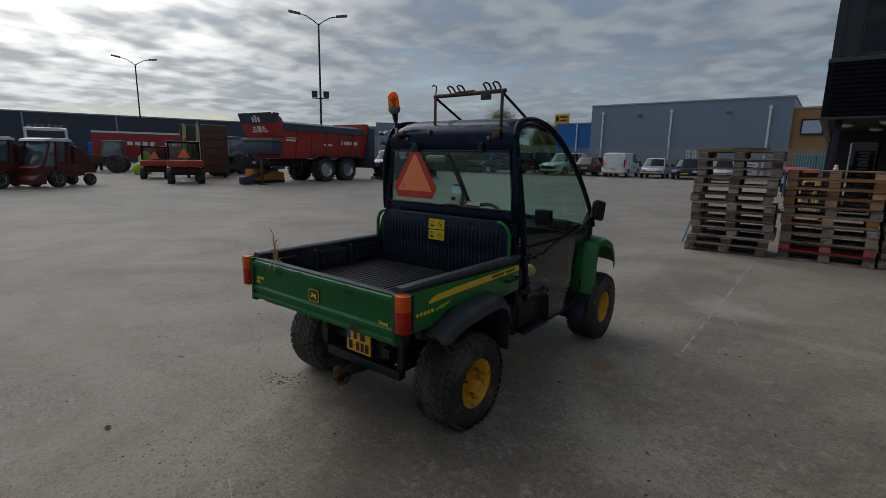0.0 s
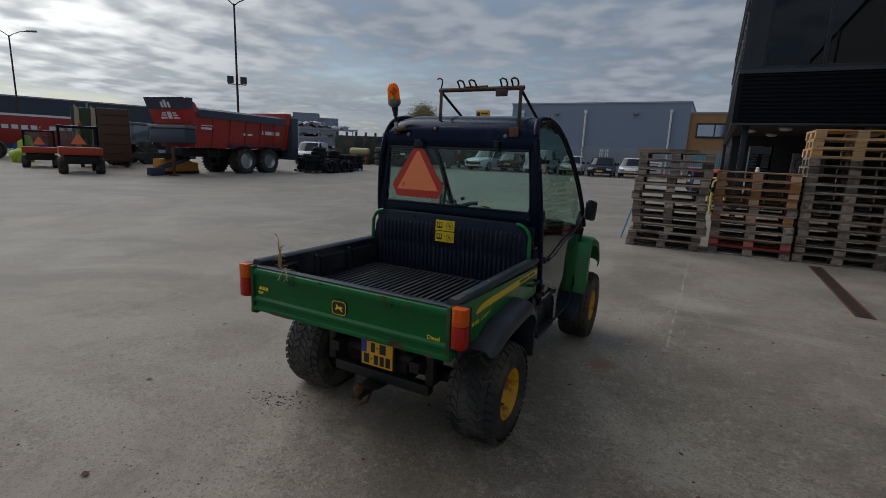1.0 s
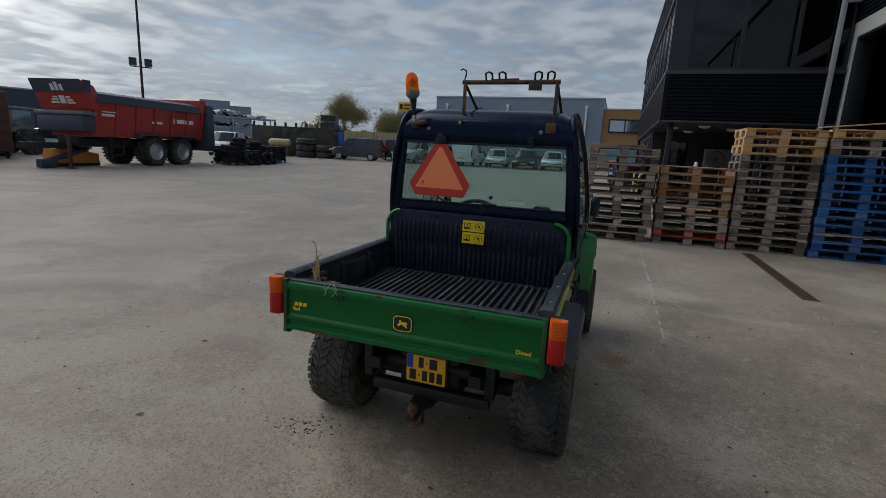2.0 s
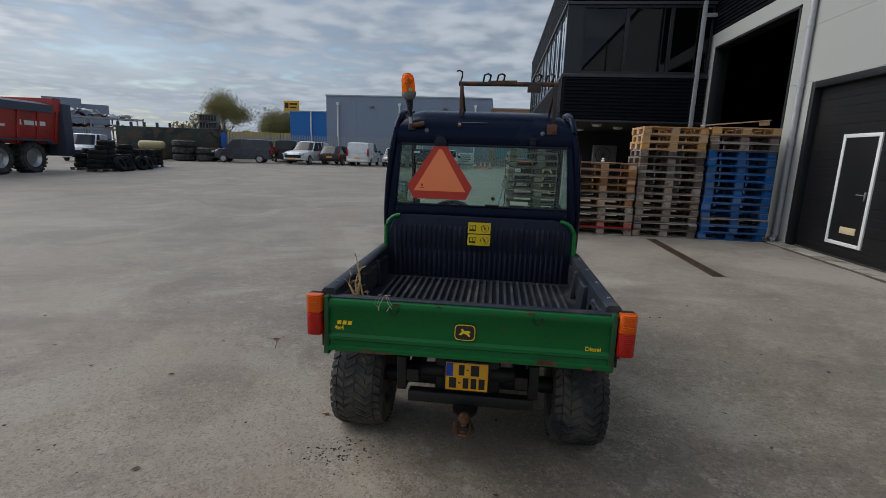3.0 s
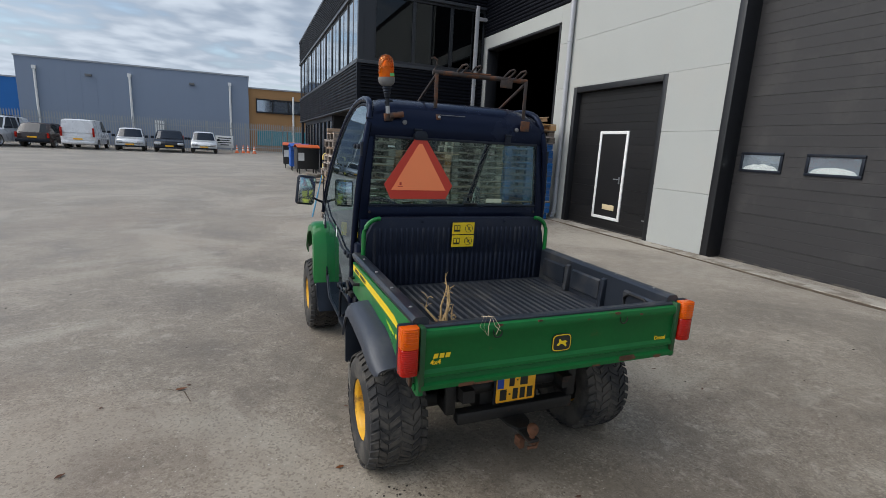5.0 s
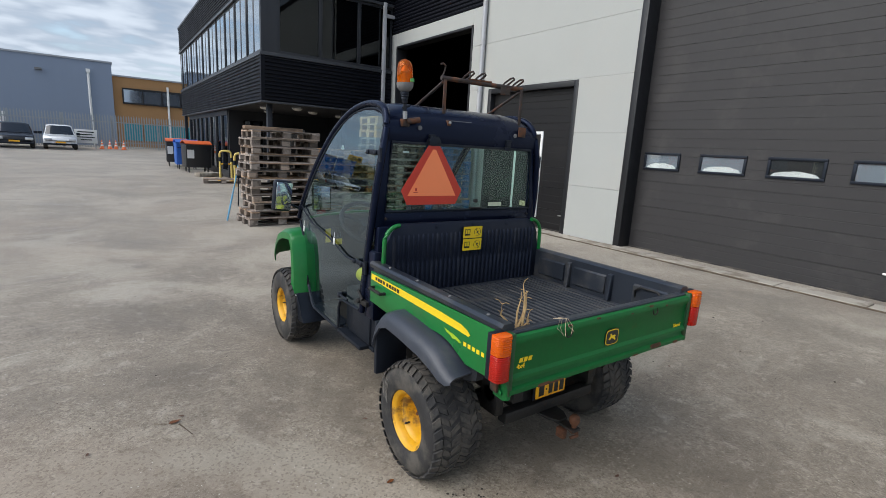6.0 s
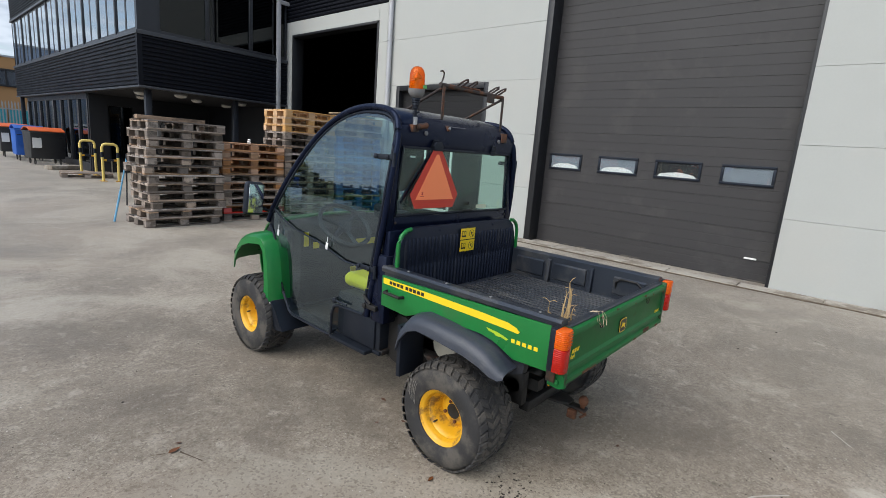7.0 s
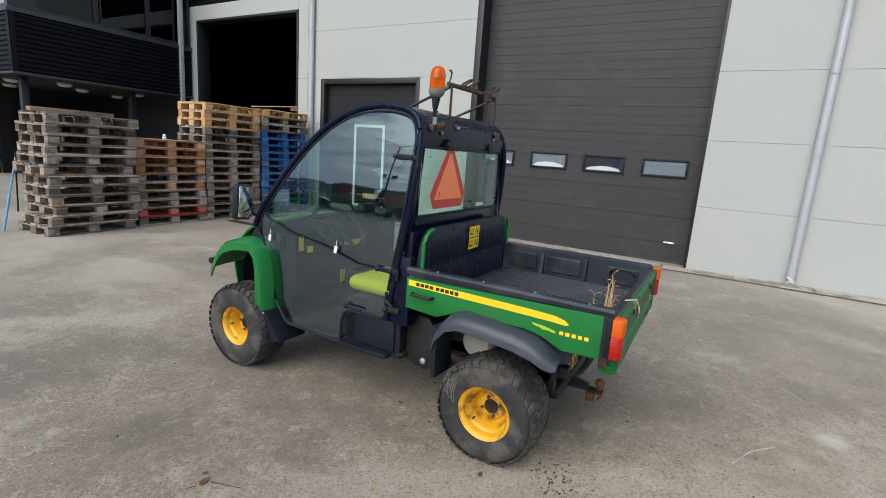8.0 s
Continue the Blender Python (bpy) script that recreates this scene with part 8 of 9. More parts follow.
for wx in (-0.86, 0.86):
    for s, yy in ((-1, 0.30), (1, 2.20)):
        bm = B()
        lathe(bm, [(0.36, -0.02 * s), (0.40, s * 0.24), (0.60, s * 0.29), (0.68, s * 0.20), (0.69, -s * 0.2), (0.60, -s * 0.29), (0.36, -s * 0.24)], "y", (0, 0, 0), 30)
        for k in range(26):
            m2 = Matrix.Rotation(2 * math.pi * k / 26, 4, "Y")
            bx(bm, -0.035, 0.035, -0.26, -0.02, 0.66, 0.715, 0, m2)
            m2 = Matrix.Rotation(2 * math.pi * (k + 0.5) / 26, 4, "Y")
            bx(bm, -0.035, 0.035, 0.02, 0.26, 0.66, 0.715, 0, m2)
        t_ = sp("tyre", bm, M_TYRE, "large farm tyre")
        t_.location = (wx, yy, 0.70)
        bm = B()
        lathe(bm, [(0.03, s * 0.05), (0.12, s * 0.08), (0.15, s * 0.02), (0.30, s * 0.04), (0.38, s * 0.22), (0.41, s * 0.25), (0.39, s * 0.1)], "y", (0, 0, 0), 22)
        part("rim", bm, M_ALLOY, t_)
for (a, w, z, hgt) in ((-3.6, 0.75, 2.3, 0.04), (-3.6, 0.62, 2.14, 0.10), (-0.95, 0.62, 1.98, 0.10), (0.62, 0.5, 2.08, 0.19), (1.2, 0.55, 2.08, 0.19), (0.25, 0.22, 2.08, 0.22)):
    bm = B()
    off = 0.23 - (z - 1.28) * 0.136
    bx(bm, a, a + w, off - 0.02, off - 0.005, z, z + hgt, m=None)
    sp("lettering_bar", bm, M_WHITE, "", 0)
bm = B()
bx(bm, -3.25, -2.55, 0.15, 0.3, 0.5, 0.56)
bx(bm, -3.25, -3.18, 0.15, 0.3, 0.5, 1.25)
bx(bm, -2.62, -2.55, 0.15, 0.3, 0.5, 1.25)
bx(bm, -3.25, -2.55, 0.15, 0.3, 0.85, 0.91)
sp("ladder", bm, M_STEEL_DK)


# ---- machines across the yard ----
def blob(bm, c, r, seed, sq=0.8):
    rr = bmesh.ops.create_icosphere(bm, subdivisions=2, radius=1.0)
    rg_ = random.Random(seed)
    o = Vector((rg_.uniform(0, 50), 0, 0))
    for v in rr["verts"]:
        k = 1 + 0.35 * noise.noise(v.co * 1.6 + o)
        v.co = Vector((v.co.x * r[0] * k, v.co.y * r[1] * k, v.co.z * r[2] * k)) + Vector(c)


# half-metal panes; the pale tone stands for sky reflected in the glass
M_PALEGLASS = mat("sky_pale_cab_glass", (0.17, 0.21, 0.24), 0.12, 0.5, 0.15, 1.2, 30, 0.0)
M_DULLRED = mat("dull_red_paint", (0.11, 0.014, 0.012), 0.5, 0.05, 0.15, 3, 40, 0.05, (0.08, 0.05, 0.04), 0.4, 3, 0.5)
M_TOYRED = mat("orange_red_paint", (0.42, 0.05, 0.02), 0.45, 0.05, 0.12, 3, 40, 0.05)
M_LIME = mat("lime_paint", (0.40, 0.52, 0.03), 0.5, 0, 0.1)


def farwheel(ob, x, y, r, w, rimcol=M_ALLOY):
    bm = B()
    lathe(bm, [(r * 0.5, -w / 2), (r * 0.93, -w / 2), (r, -w * 0.3), (r, w * 0.3), (r * 0.93, w / 2), (r * 0.5, w / 2)], "y", (0, 0, 0), 20)
    t_ = part("tyre", bm, M_TYRE, ob)
    t_.location = (x, y, r)
    bm = B()
    lathe(bm, [(0.02, -w * 0.45), (r * 0.35, -w * 0.4), (r * 0.5, -w * 0.52), (r * 0.5, w * 0.52), (r * 0.35, w * 0.4), (0.02, w * 0.45)], "y", (0, 0, 0), 16)
    part("rim", bm, rimcol, t_)


def mower(x, y, turn, lab):
    """A cab mower; nose along -x."""
    ob = thing("cab_mower", lab, "mower", pose(x, y, 0, 0, 0, turn), "red mowers in the yard")
    bm = B()
    prism(bm, [(-1.3, 0.45), (0.2, 0.40), (0.9, 0.45), (0.95, 0.9), (0.2, 1.0), (-0.9, 0.95), (-1.25, 0.8)], "y", -0.55, 0.55, 0.05)
    part("body", bm, M_DULLRED, ob)
    bm = B()
    prism(bm, [(-0.98, 0.80), (0.15, 0.90), (0.20, 1.85), (-0.60, 1.85)], "y", -0.56, 0.56, 0.05)
    part("cab", bm, M_PALEGLASS, ob)
    for s in (-1, 1):
        bm = B()
        prism(bm, [(-0.44, 0.62), (0.22, 0.62), (0.27, 1.84), (0.12, 1.84), (0.05, 1.02), (-0.34, 1.02), (-0.24, 1.84), (-0.36, 1.84)], "y", s * 0.57, s * 0.62, 0.012)
        part("cab_door_frame", bm, M_DULLRED, ob)
    for s in (-1, 1):
        for a, b_ in (((-0.98, 0.80), (-0.60, 1.85)), ((0.15, 0.90), (0.20, 1.85))):
            bm = B()
            tube(bm, [(a[0], s * 0.6, a[1]), (b_[0], s * 0.6, b_[1])], 0.045, 6)
            part("cab_pillar", bm, M_DULLRED, ob)
    bm = B()
    prism(bm, [(-0.82, 1.85), (0.34, 1.85), (0.34, 1.93), (0.15, 1.99), (-0.45, 1.99), (-0.78, 1.93)], "y", -0.66, 0.66, 0.03)
    part("roof", bm, M_WHITE, ob)
    bm = B()
    prism(bm, [(0.45, 0.6), (1.55, 0.55), (1.45, 1.0), (0.95, 1.62), (0.55, 1.70)], "y", -0.5, 0.5, 0.05)
    part("grass_hopper", bm, mat("dark_red_hopper", (0.07, 0.018, 0.016), 0.6), ob)
    bm = B()
    prism(bm, [(-1.55, 0.15), (-1.0, 0.15), (-0.95, 0.42), (-1.2, 0.55), (-1.55, 0.35)], "y", -0.7, 0.7, 0.04)
    part("mower_deck", bm, M_DULLRED, ob)
    for s in (-1, 1):
        farwheel(ob, -0.45, s * 0.58, 0.34, 0.28, M_WHITE)
        farwheel(ob, 1.15, s * 0.48, 0.26, 0.2, M_WHITE)
    bm = B()
    tube(bm, [(1.5, 0.0, 0.62), (1.85, 0.0, 0.62)], 0.04, 6)
    part("tow_bar", bm, M_STEEL_DK, ob)
    return ob


mower(-25.2, 6.0, 118, "dark red cab mower with white roof and rear hopper")
mower(-25.2, 4.15, 122, "dark red cab mower with white roof beside another")


def small_utv(x, y, turn, col, lab, size=1.0):
    """A small utility truck; tail along +x."""
    ob = thing("utility_truck", lab, "utility vehicle", pose(x, y, 0, 0, 0, turn) @ Matrix.Scale(size, 4), "small red utility trucks")
    bm = B()
    bx(bm, 0.0, 1.35, -0.68, 0.68, 0.72, 1.02, 0.04)
    part("cargo_box", bm, col, ob)
    bm = B()
    bx(bm, -1.5, 1.2, -0.55, 0.55, 0.38, 0.72, 0.05)
    part("body", bm, M_STEEL_DK, ob)
    bm = B()
    prism(bm, [(-1.6, 0.5), (-0.9, 0.5), (-0.8, 0.95), (-1.5, 0.85)], "y", -0.6, 0.6, 0.05)
    part("bonnet", bm, col, ob)
    bm = B()
    prism(bm, [(-1.1, 0.95), (-0.05, 0.95), (-0.05, 1.72), (-0.8, 1.72)], "y", -0.58, 0.58, 0.02)
    part("cab", bm, G_CAR, ob)
    bm = B()
    for s in (-1, 1):
        tube(bm, [(-0.02, s * 0.62, 0.7), (-0.02, s * 0.60, 1.75)], 0.04, 6)
        tube(bm, [(-1.15, s * 0.62, 0.9), (-0.8, s * 0.60, 1.75)], 0.04, 6)
    bx(bm, -0.95, 0.1, -0.66, 0.66, 1.74, 1.84, 0.03)
    part("cab_frame", bm, M_CAB, ob)
    bm = B()
    lathe(bm, [(0.06, 1.84), (0.06, 1.98), (0.02, 2.02)], "z", (-0.1, 0.1, 0), 10)
    part("beacon", bm, M_AMBER, ob)
    bm = B()
    prism(bm, [(-0.26, 1.12), (0.26, 1.12), (0.04, 1.50), (-0.04, 1.50)], "x", 0.02, 0.045)
    part("slow_triangle", bm, M_ORANGE, ob)
    for s in (-1, 1):
        farwheel(ob, 0.85, s * 0.58, 0.31, 0.30, M_GREY)
        farwheel(ob, -1.15, s * 0.56, 0.29, 0.25, M_GREY)
    return ob


small_utv(-25.2, 11.3, -22, M_TOYRED, "red utility truck with black cab and orange triangle", 1.12)
small_utv(-30.4, 11.9, -22, M_TOYRED, "red utility truck with dark cab parked behind another")


def tractor(x, y, turn, col, lab, sc=1.0):
    ob = thing("tractor", lab, "tractor", pose(x, y, 0, 0, 0, turn) @ Matrix.Scale(sc, 4), "parked tractors")
    bm = B()
    prism(bm, [(-2.0, 0.8), (0.2, 0.75), (0.2, 1.5), (-0.3, 1.55), (-1.9, 1.35)], "y", -0.4, 0.4, 0.05)
    part("bonnet", bm, col, ob)
    bm = B()
    prism(bm, [(-0.35, 1.3), (0.95, 1.2), (1.05, 2.5), (-0.1, 2.5)], "y", -0.7, 0.7, 0.03)
    part("cab", bm, M_PALEGLASS, ob)
    bm = B()
    bx(bm, -0.3, 1.2, -0.8, 0.8, 2.5, 2.65, 0.05)
    for s in (-1, 1):
        tube(bm, [(-0.35, s * 0.7, 1.3), (-0.1, s * 0.7, 2.5)], 0.05, 6)
        tube(bm, [(0.95, s * 0.7, 1.2), (1.05, s * 0.7, 2.5)], 0.05, 6)
    part("roof", bm, col if False else M_GREY, ob)
    for s in (-1, 1):
        farwheel(ob, 0.65, s * 0.85, 0.72, 0.45, col)
        farwheel(ob, -1.55, s * 0.75, 0.52, 0.32, col)
    return ob


tractor(-40.0, 12.6, 60, M_RUST, "dusty brown tractor with glass cab", 0.85)
tractor(-33.0, 17.6, 100, M_STEEL_DK, "dark tractor standing between stacked crates")
ob = thing("lorry", "white lorry cab with roof lamp bar", "lorry", pose(-46.0, 10.6, 0, 0, 0, -15))
bm = B()
bx(bm, -1.2, 1.2, -1.25, 1.25, 0.6, 3.12, 0.12)
part("cab", bm, P_WHITE, ob)
bm = B()
bx(bm, 1.19, 1.24, -1.08, 1.08, 1.75, 2.88, 0.02)
part("windscreen", bm, M_CARGLASS, ob)
bm = B()
bx(bm, 0.25, 0.35, -1.1, 1.1, 3.12, 3.24, 0.03)
part("lamp_bar", bm, M_STEEL_DK, ob)
for k in range(6):
    bm = B()
    lathe(bm, [(0.02, 0.36), (0.09, 0.37), (0.10, 0.42), (0.09, 0.44), (0.02, 0.45)], "x", (0, -0.95 + 0.38 * k, 3.26), 12)
    part("roof_lamp", bm, M_GREY, ob)
for s in (-1, 1):
    bm = B()
    lathe(bm, [(0.2, -0.15), (0.5, -0.15), (0.5, 0.15), (0.2, 0.15)], "y", (0.4, s * 1.1, 0.5), 18)
    part("tyre", bm, M_TYRE, ob)
ob = thing("red_trailer", "long red box trailer with white side lettering bars", "trailer", pose(-43.5, 16.0, 0, 0, 0, 70.6))
bm = B()
bx(bm, -3.2, 5.5, 0.0, 2.4, 1.0, 3.05, 0.04)
part("box", bm, mat("red_trailer_paint", (0.34, 0.022, 0.02), 0.45, 0, 0.08), ob)
for k in range(9):
    if k in (4,):
        continue
    bm = B()
    bx(bm, -0.9 + 0.52 * k, -0.9 + 0.52 * k + 0.36, -0.02, -0.004, 2.0, 2.28)
    part("lettering_bar", bm, M_WHITE, ob)
bm = B()
bx(bm, -3.2, 5.5, -0.02, -0.003, 2.9, 3.05)
part("white_edge", bm, M_WHITE, ob)
for k in (3.2, 4.4):
    bm = B()
    lathe(bm, [(0.2, 0.1), (0.5, 0.1), (0.5, 0.4), (0.2, 0.4)], "y", (k, 0, 0.5), 18)
    part("tyre", bm, M_TYRE, ob)
bm = B()
bx(bm, -2.9, -2.7, 0.2, 0.4, 0, 1.0)
bx(bm, 2.2, 5.3, 0.4, 2.0, 0.55, 1.0)
part("landing_leg", bm, M_STEEL_DK, ob)
# tall brown header on its stand with pale end plates
ob = thing("brown_machine", "tall rusty brown farm implement with pale panels", "farm implement", pose(-29.4, 14.3, 0, 0, 0, 64))
bm = B()
bx(bm, -0.1, 1.35, -0.5, 1.9, 0.35, 3.15, 0.06)
part("housing", bm, mat("dark_brown_machine", (0.095, 0.052, 0.036), 0.7, 0.1, 0.25, 2, 40, 0.3), ob)
for k, (a, b_) in enumerate(((-1.12, -0.86), (-0.42, -0.16))):
    bm = B()
    prism(bm, [(a, 0.6), (b_, 0.6), (b_ + 0.02, 3.0), (a + 0.1, 3.25)], "y", -0.46, -0.385)
    part("pale_panel", bm, mat("pale_cream_panel", (0.46, 0.40, 0.28), 0.7), ob)
bm = B()
bx(bm, -1.2, -0.1, -0.36, 1.8, 0.5, 3.1, 0.05)
part("green_frame", bm, mat("dull_green_paint", (0.035, 0.06, 0.022), 0.6), ob)
bm = B()
for s in (-0.9, 1.1):
    bx(bm, s - 0.08, s + 0.08, -0.3, 0.1, 0, 0.55)
part("leg", bm, M_STEEL_DK, ob)
for k in range(5):
    bm = B()
    bx(bm, 0.05, 1.25, -0.54, -0.5, 0.78 + 0.5 * k, 0.86 + 0.5 * k, 0.02)
    part("slat", bm, M_RUST, ob)
# lime implement, blue crates far off
for (x, y, z0, w, h, m_, nm, lab, cat) in ((-35.6, 12.9, 0.0, 1.0, 0.8, M_LIME, "lime_implement", "bright lime green farm implement on the ground", "farm implement"), (-36.4, 13.6, 1.1, 0.9, 1.5, M_LIME, "lime_hood", "lime green implement hood standing upright", "farm implement")):
    bm = B()
    blob(bm, (0, 0, h / 2), (w / 2, w / 2.4, h / 2), 5)
    bx(bm, -w / 2, w / 2, -0.2, 0.2, 0, h * 0.45, 0.05)
    solid(nm, bm, m_, lab, cat, m=pose(x, y, 0 if z0 < 0.5 else 0.0))
for k, (x, y) in enumerate(((-58, 14.0), (-57, 17.5), (-55, 21.0))):
    bm = B()
    bx(bm, -1.2, 1.2, -1.0, 1.0, 0, 2.3, 0.06)
    for q in range(4):
        bx(bm, -1.26, 1.26, -1.06, 1.06, 0.3 + 0.55 * q, 0.38 + 0.55 * q)
    solid("blue_container", bm, M_BINBLUE, "blue storage crate standing far across the yard", "crate", "blue crates", m=pose(x, y, 0, 0, 0, 70))
# low orange and blue implements before the spreader
ob = thing("orange_implement", "low yellow-orange farm implement on the ground", "farm implement", pose(-22.9, 14.3, lift(14.3), 0, 0, 100))
bm = B()
prism(bm, [(-0.9, 0.15), (1.0, 0.12), (1.0, 0.55), (0.3, 0.62), (0.0, 0.85), (-0.8, 0.72)], "y", -0.4, 0.5, 0.06)
part("hood", bm, mat("machine_orange", (0.55, 0.20, 0.02), 0.5, 0, 0.15), ob)
bm = B()
tube(bm, [(-1.6, -0.5, 0.25), (0.3, -0.5, 0.75)], 0.10, 8)
bx(bm, -1.9, -1.2, -0.65, -0.35, 0.0, 0.35, 0.05)
part("arm", bm, M_TARP, ob)
bm = B()
bx(bm, -1.0, 1.1, -0.3, 0.4, 0.0, 0.2)
part("skid", bm, M_STEEL_DK, ob)
ob = thing("crate_stack", "stack of dark perforated crates", "crates", pose(-31.2, 16.2, 0, 0, 0, 60))
for k in range(6):
    bm = B()
    bx(bm, -0.5, 0.5, -0.4, 0.4, 0.26 * k, 0.26 * k + 0.24, 0.02)
    c_ = part("crate", bm, M_GREY, ob)
    for q in range(4):
        bm = B()
        bx(bm, -0.42 + 0.23 * q, -0.27 + 0.23 * q, -0.41, -0.401, 0.26 * k + 0.06, 0.26 * k + 0.18)
        part("slot", bm, M_DARKTRIM, c_)
car("hatch", P_WHITE, at(-34.0, 20.2, 120), "white hatchback behind the spreader", "cars behind the spreader")


# ---- tyre stacks on pallets ----
tm = B()
lathe(tm, [(0.22, -0.10), (0.30, -0.115), (0.36, -0.10), (0.385, -0.05), (0.385, 0.05), (0.36, 0.10), (0.30, 0.115), (0.22, 0.10)], "z", (0, 0, 0), 18, True)
M_OLDTYRE = mat("weathered_tyre_rubber", (0.011, 0.011, 0.0125), 0.7, 0, 0.3, 7, 120, 0.3, (0.04, 0.037, 0.033), 0.4, 5.0, 0.5, spec=0.25)
tm = mesh_of("tyre", tm, M_OLDTYRE)
rg = random.Random(31)
k = 0
for i in range(8):
    back = i > 4
    by0 = 20.7 + 1.24 * (i if not back else i - 4.4)
    bx0 = -20.15 - 0.23 * (by0 - 20.7) - (1.35 if back else 0.0) + rg.uniform(-0.06, 0.06)
    o = copy_thing(KIND["g"] if i not in (3, 4) else KIND["u"], pose(bx0, by0, lift(by0), 0, 0, 90 + rg.uniform(-8, 8)))
    tagged(o, "wooden pallet under a stack of tyres", group="pallets under tyres")
    for (ox, oy) in ((-0.42, 0.38), (-0.42, 0.95)):
        top = rg.choice((3, 4, 4, 5)) if i > 1 else rg.choice((3, 4, 6))
        for j in range(top):
            t_ = tagged(new("tyre", tm), "used black tyre lying in a stack", "tyre", "stacked tyres")
            t_.matrix_basis = pose(bx0 + ox + rg.uniform(-0.05, 0.05), by0 + oy + rg.uniform(-0.05, 0.05), lift(by0) + 0.145 + 0.115 + 0.222 * j, rg.uniform(-4, 4), rg.uniform(-4, 4), rg.uniform(0, 360))
for i in range(5):
    t_ = tagged(new("tyre", tm), "used black tyre leaning against a stack", "tyre", "stacked tyres")
    t_.matrix_basis = pose(-19.95 - 0.1 * i + rg.uniform(-0.05, 0.05), 21.7 + 0.36 * i * (1.2 + 0.6 * rg.random()), lift(22) + 0.36, 70 + rg.uniform(-10, 10), 0, 90 + rg.uniform(-25, 25))
for (x, y, r, n_) in ((-26.0, 35.6, 0.85, 3), (-24.4, 36.0, 0.8, 2)):
    for j in range(n_):
        bm = B()
        lathe(bm, [(r * 0.5, -0.22), (r * 0.8, -0.26), (r, -0.15), (r, 0.15), (r * 0.8, 0.26), (r * 0.5, 0.22)], "z", (0, 0, 0), 22, True)
        solid("farm_tyre", bm, M_TYRE, "large farm tyre lying in a stack", "tyre", "big farm tyres", m=pose(x, y, lift(y) + 0.27 + 0.53 * j))

# ---- camouflage container, tank, racks ----
def camo():
    m = bpy.data.materials.new("camouflage_paint")
    m.use_nodes = True
    nt = m.node_tree
    p = nt.nodes["Principled BSDF"]
    co = nt.nodes.new("ShaderNodeTexCoord").outputs["Object"]
    a = noise_node(nt, co, 0.9, 2, 0.4, 0.6)
    b_ = noise_node(nt, co, 1.5, 2, 0.4, 0.9)
    c = mix_node(nt, ramp_node(nt, a, 0.49, 0.52), (0.035, 0.045, 0.035), (0.020, 0.024, 0.022))
    c = mix_node(nt, ramp_node(nt, b_, 0.56, 0.59), c, (0.075, 0.052, 0.035))
    nt.links.new(c, p.inputs["Base Color"])
    p.inputs["Roughness"].default_value = 0.7
    return m


ob = thing("camouflage_container", "camouflage painted long low container", "container", pose(-28.3, 37.2, lift(37), 0, 0, 18.5))
bm = B()
bx(bm, -3.9, 3.9, 0, 2.4, 0.1, 2.55, 0.04)
part("box", bm, camo(), ob)
for k in range(9):
    bm = B()
    bx(bm, -3.8 + 0.95 * k - 0.08, -3.8 + 0.95 * k + 0.08, 0.2, 0.4, 2.55, 2.9)
    part("post_stub", bm, M_DARKCLAD, ob)
bm = B()
bx(bm, 3.9, 4.3, -0.05, 0.3, 0.8, 2.3, 0.03)
part("blue_side_box", bm, M_BINBLUE, ob)
bm = B()
bx(bm, -3.8, 3.8, 0.1, 2.3, 0, 0.11)
part("skid", bm, M_STEEL_DK, ob)
ob = thing("cage_crate", "grey mesh crates stacked on the container", "crates", pose(-25.6, 38.6, lift(38) + 2.55, 0, 0, 18))
for k in range(2):
    for q in range(7):
        bm = B()
        bx(bm, -0.7 + 0.22 * q, -0.66 + 0.22 * q, -0.5, 0.5, 0.6 * k + 0.05, 0.6 * k + 0.50)
        part("bar", bm, M_GREY, ob)
    for z0, z1 in ((0.0, 0.05), (0.50, 0.56)):
        bm = B()
        bx(bm, -0.72, 0.72, -0.5, 0.5, 0.6 * k + z0, 0.6 * k + z1)
        part("crate_rim", bm, M_GREY, ob)
ob = thing("pressure_tank", "pale yellow pressure tank on a wooden crate", "tank", pose(-28.4, 35.2, lift(35), 0, 0, 18))
bm = B()
lathe(bm, [(0.05, -0.95), (0.2, -0.92), (0.30, -0.8), (0.32, -0.7), (0.32, 0.7), (0.30, 0.8), (0.2, 0.92), (0.05, 0.95)], "x", (0, 0, 1.15), 20)
part("tank", bm, mat("pale_yellow_tank", (0.45, 0.40, 0.20), 0.5), ob)
bm = B()
for s in (-0.7, 0.0, 0.7):
    bx(bm, s - 0.05, s + 0.05, -0.4, 0.4, 0, 0.86)
bx(bm, -0.9, 0.9, -0.4, 0.4, 0.45, 0.52)
bx(bm, -0.9, 0.9, -0.4, 0.4, 0.0, 0.1)
part("cradle", bm, M_PAL_BROWN, ob)
M_SCRAP = mat("pale_scrap_panel", (0.42, 0.43, 0.45), 0.5, 0.2, 0.3, 1.5, 30, 0.2)
rack = thing("storage_rack", "steel storage rack piled with vehicle body parts", "rack", pose(-33.8, 39.2, lift(38), 0, 0, 60))
bm = B()
for xx in (-4.5, -2.5, -0.5, 1.5):
    for yy in (0, 1.2):
        bx(bm, xx - 0.05, xx + 0.05, yy - 0.05, yy + 0.05, 0, 3.3)
for zz in (1.1, 2.2, 3.1):
    bx(bm, -4.5, 1.5, -0.05, 0.05, zz, zz + 0.12)
    bx(bm, -4.5, 1.5, 1.15, 1.25, zz, zz + 0.12)
part("frame", bm, M_STEEL, rack)
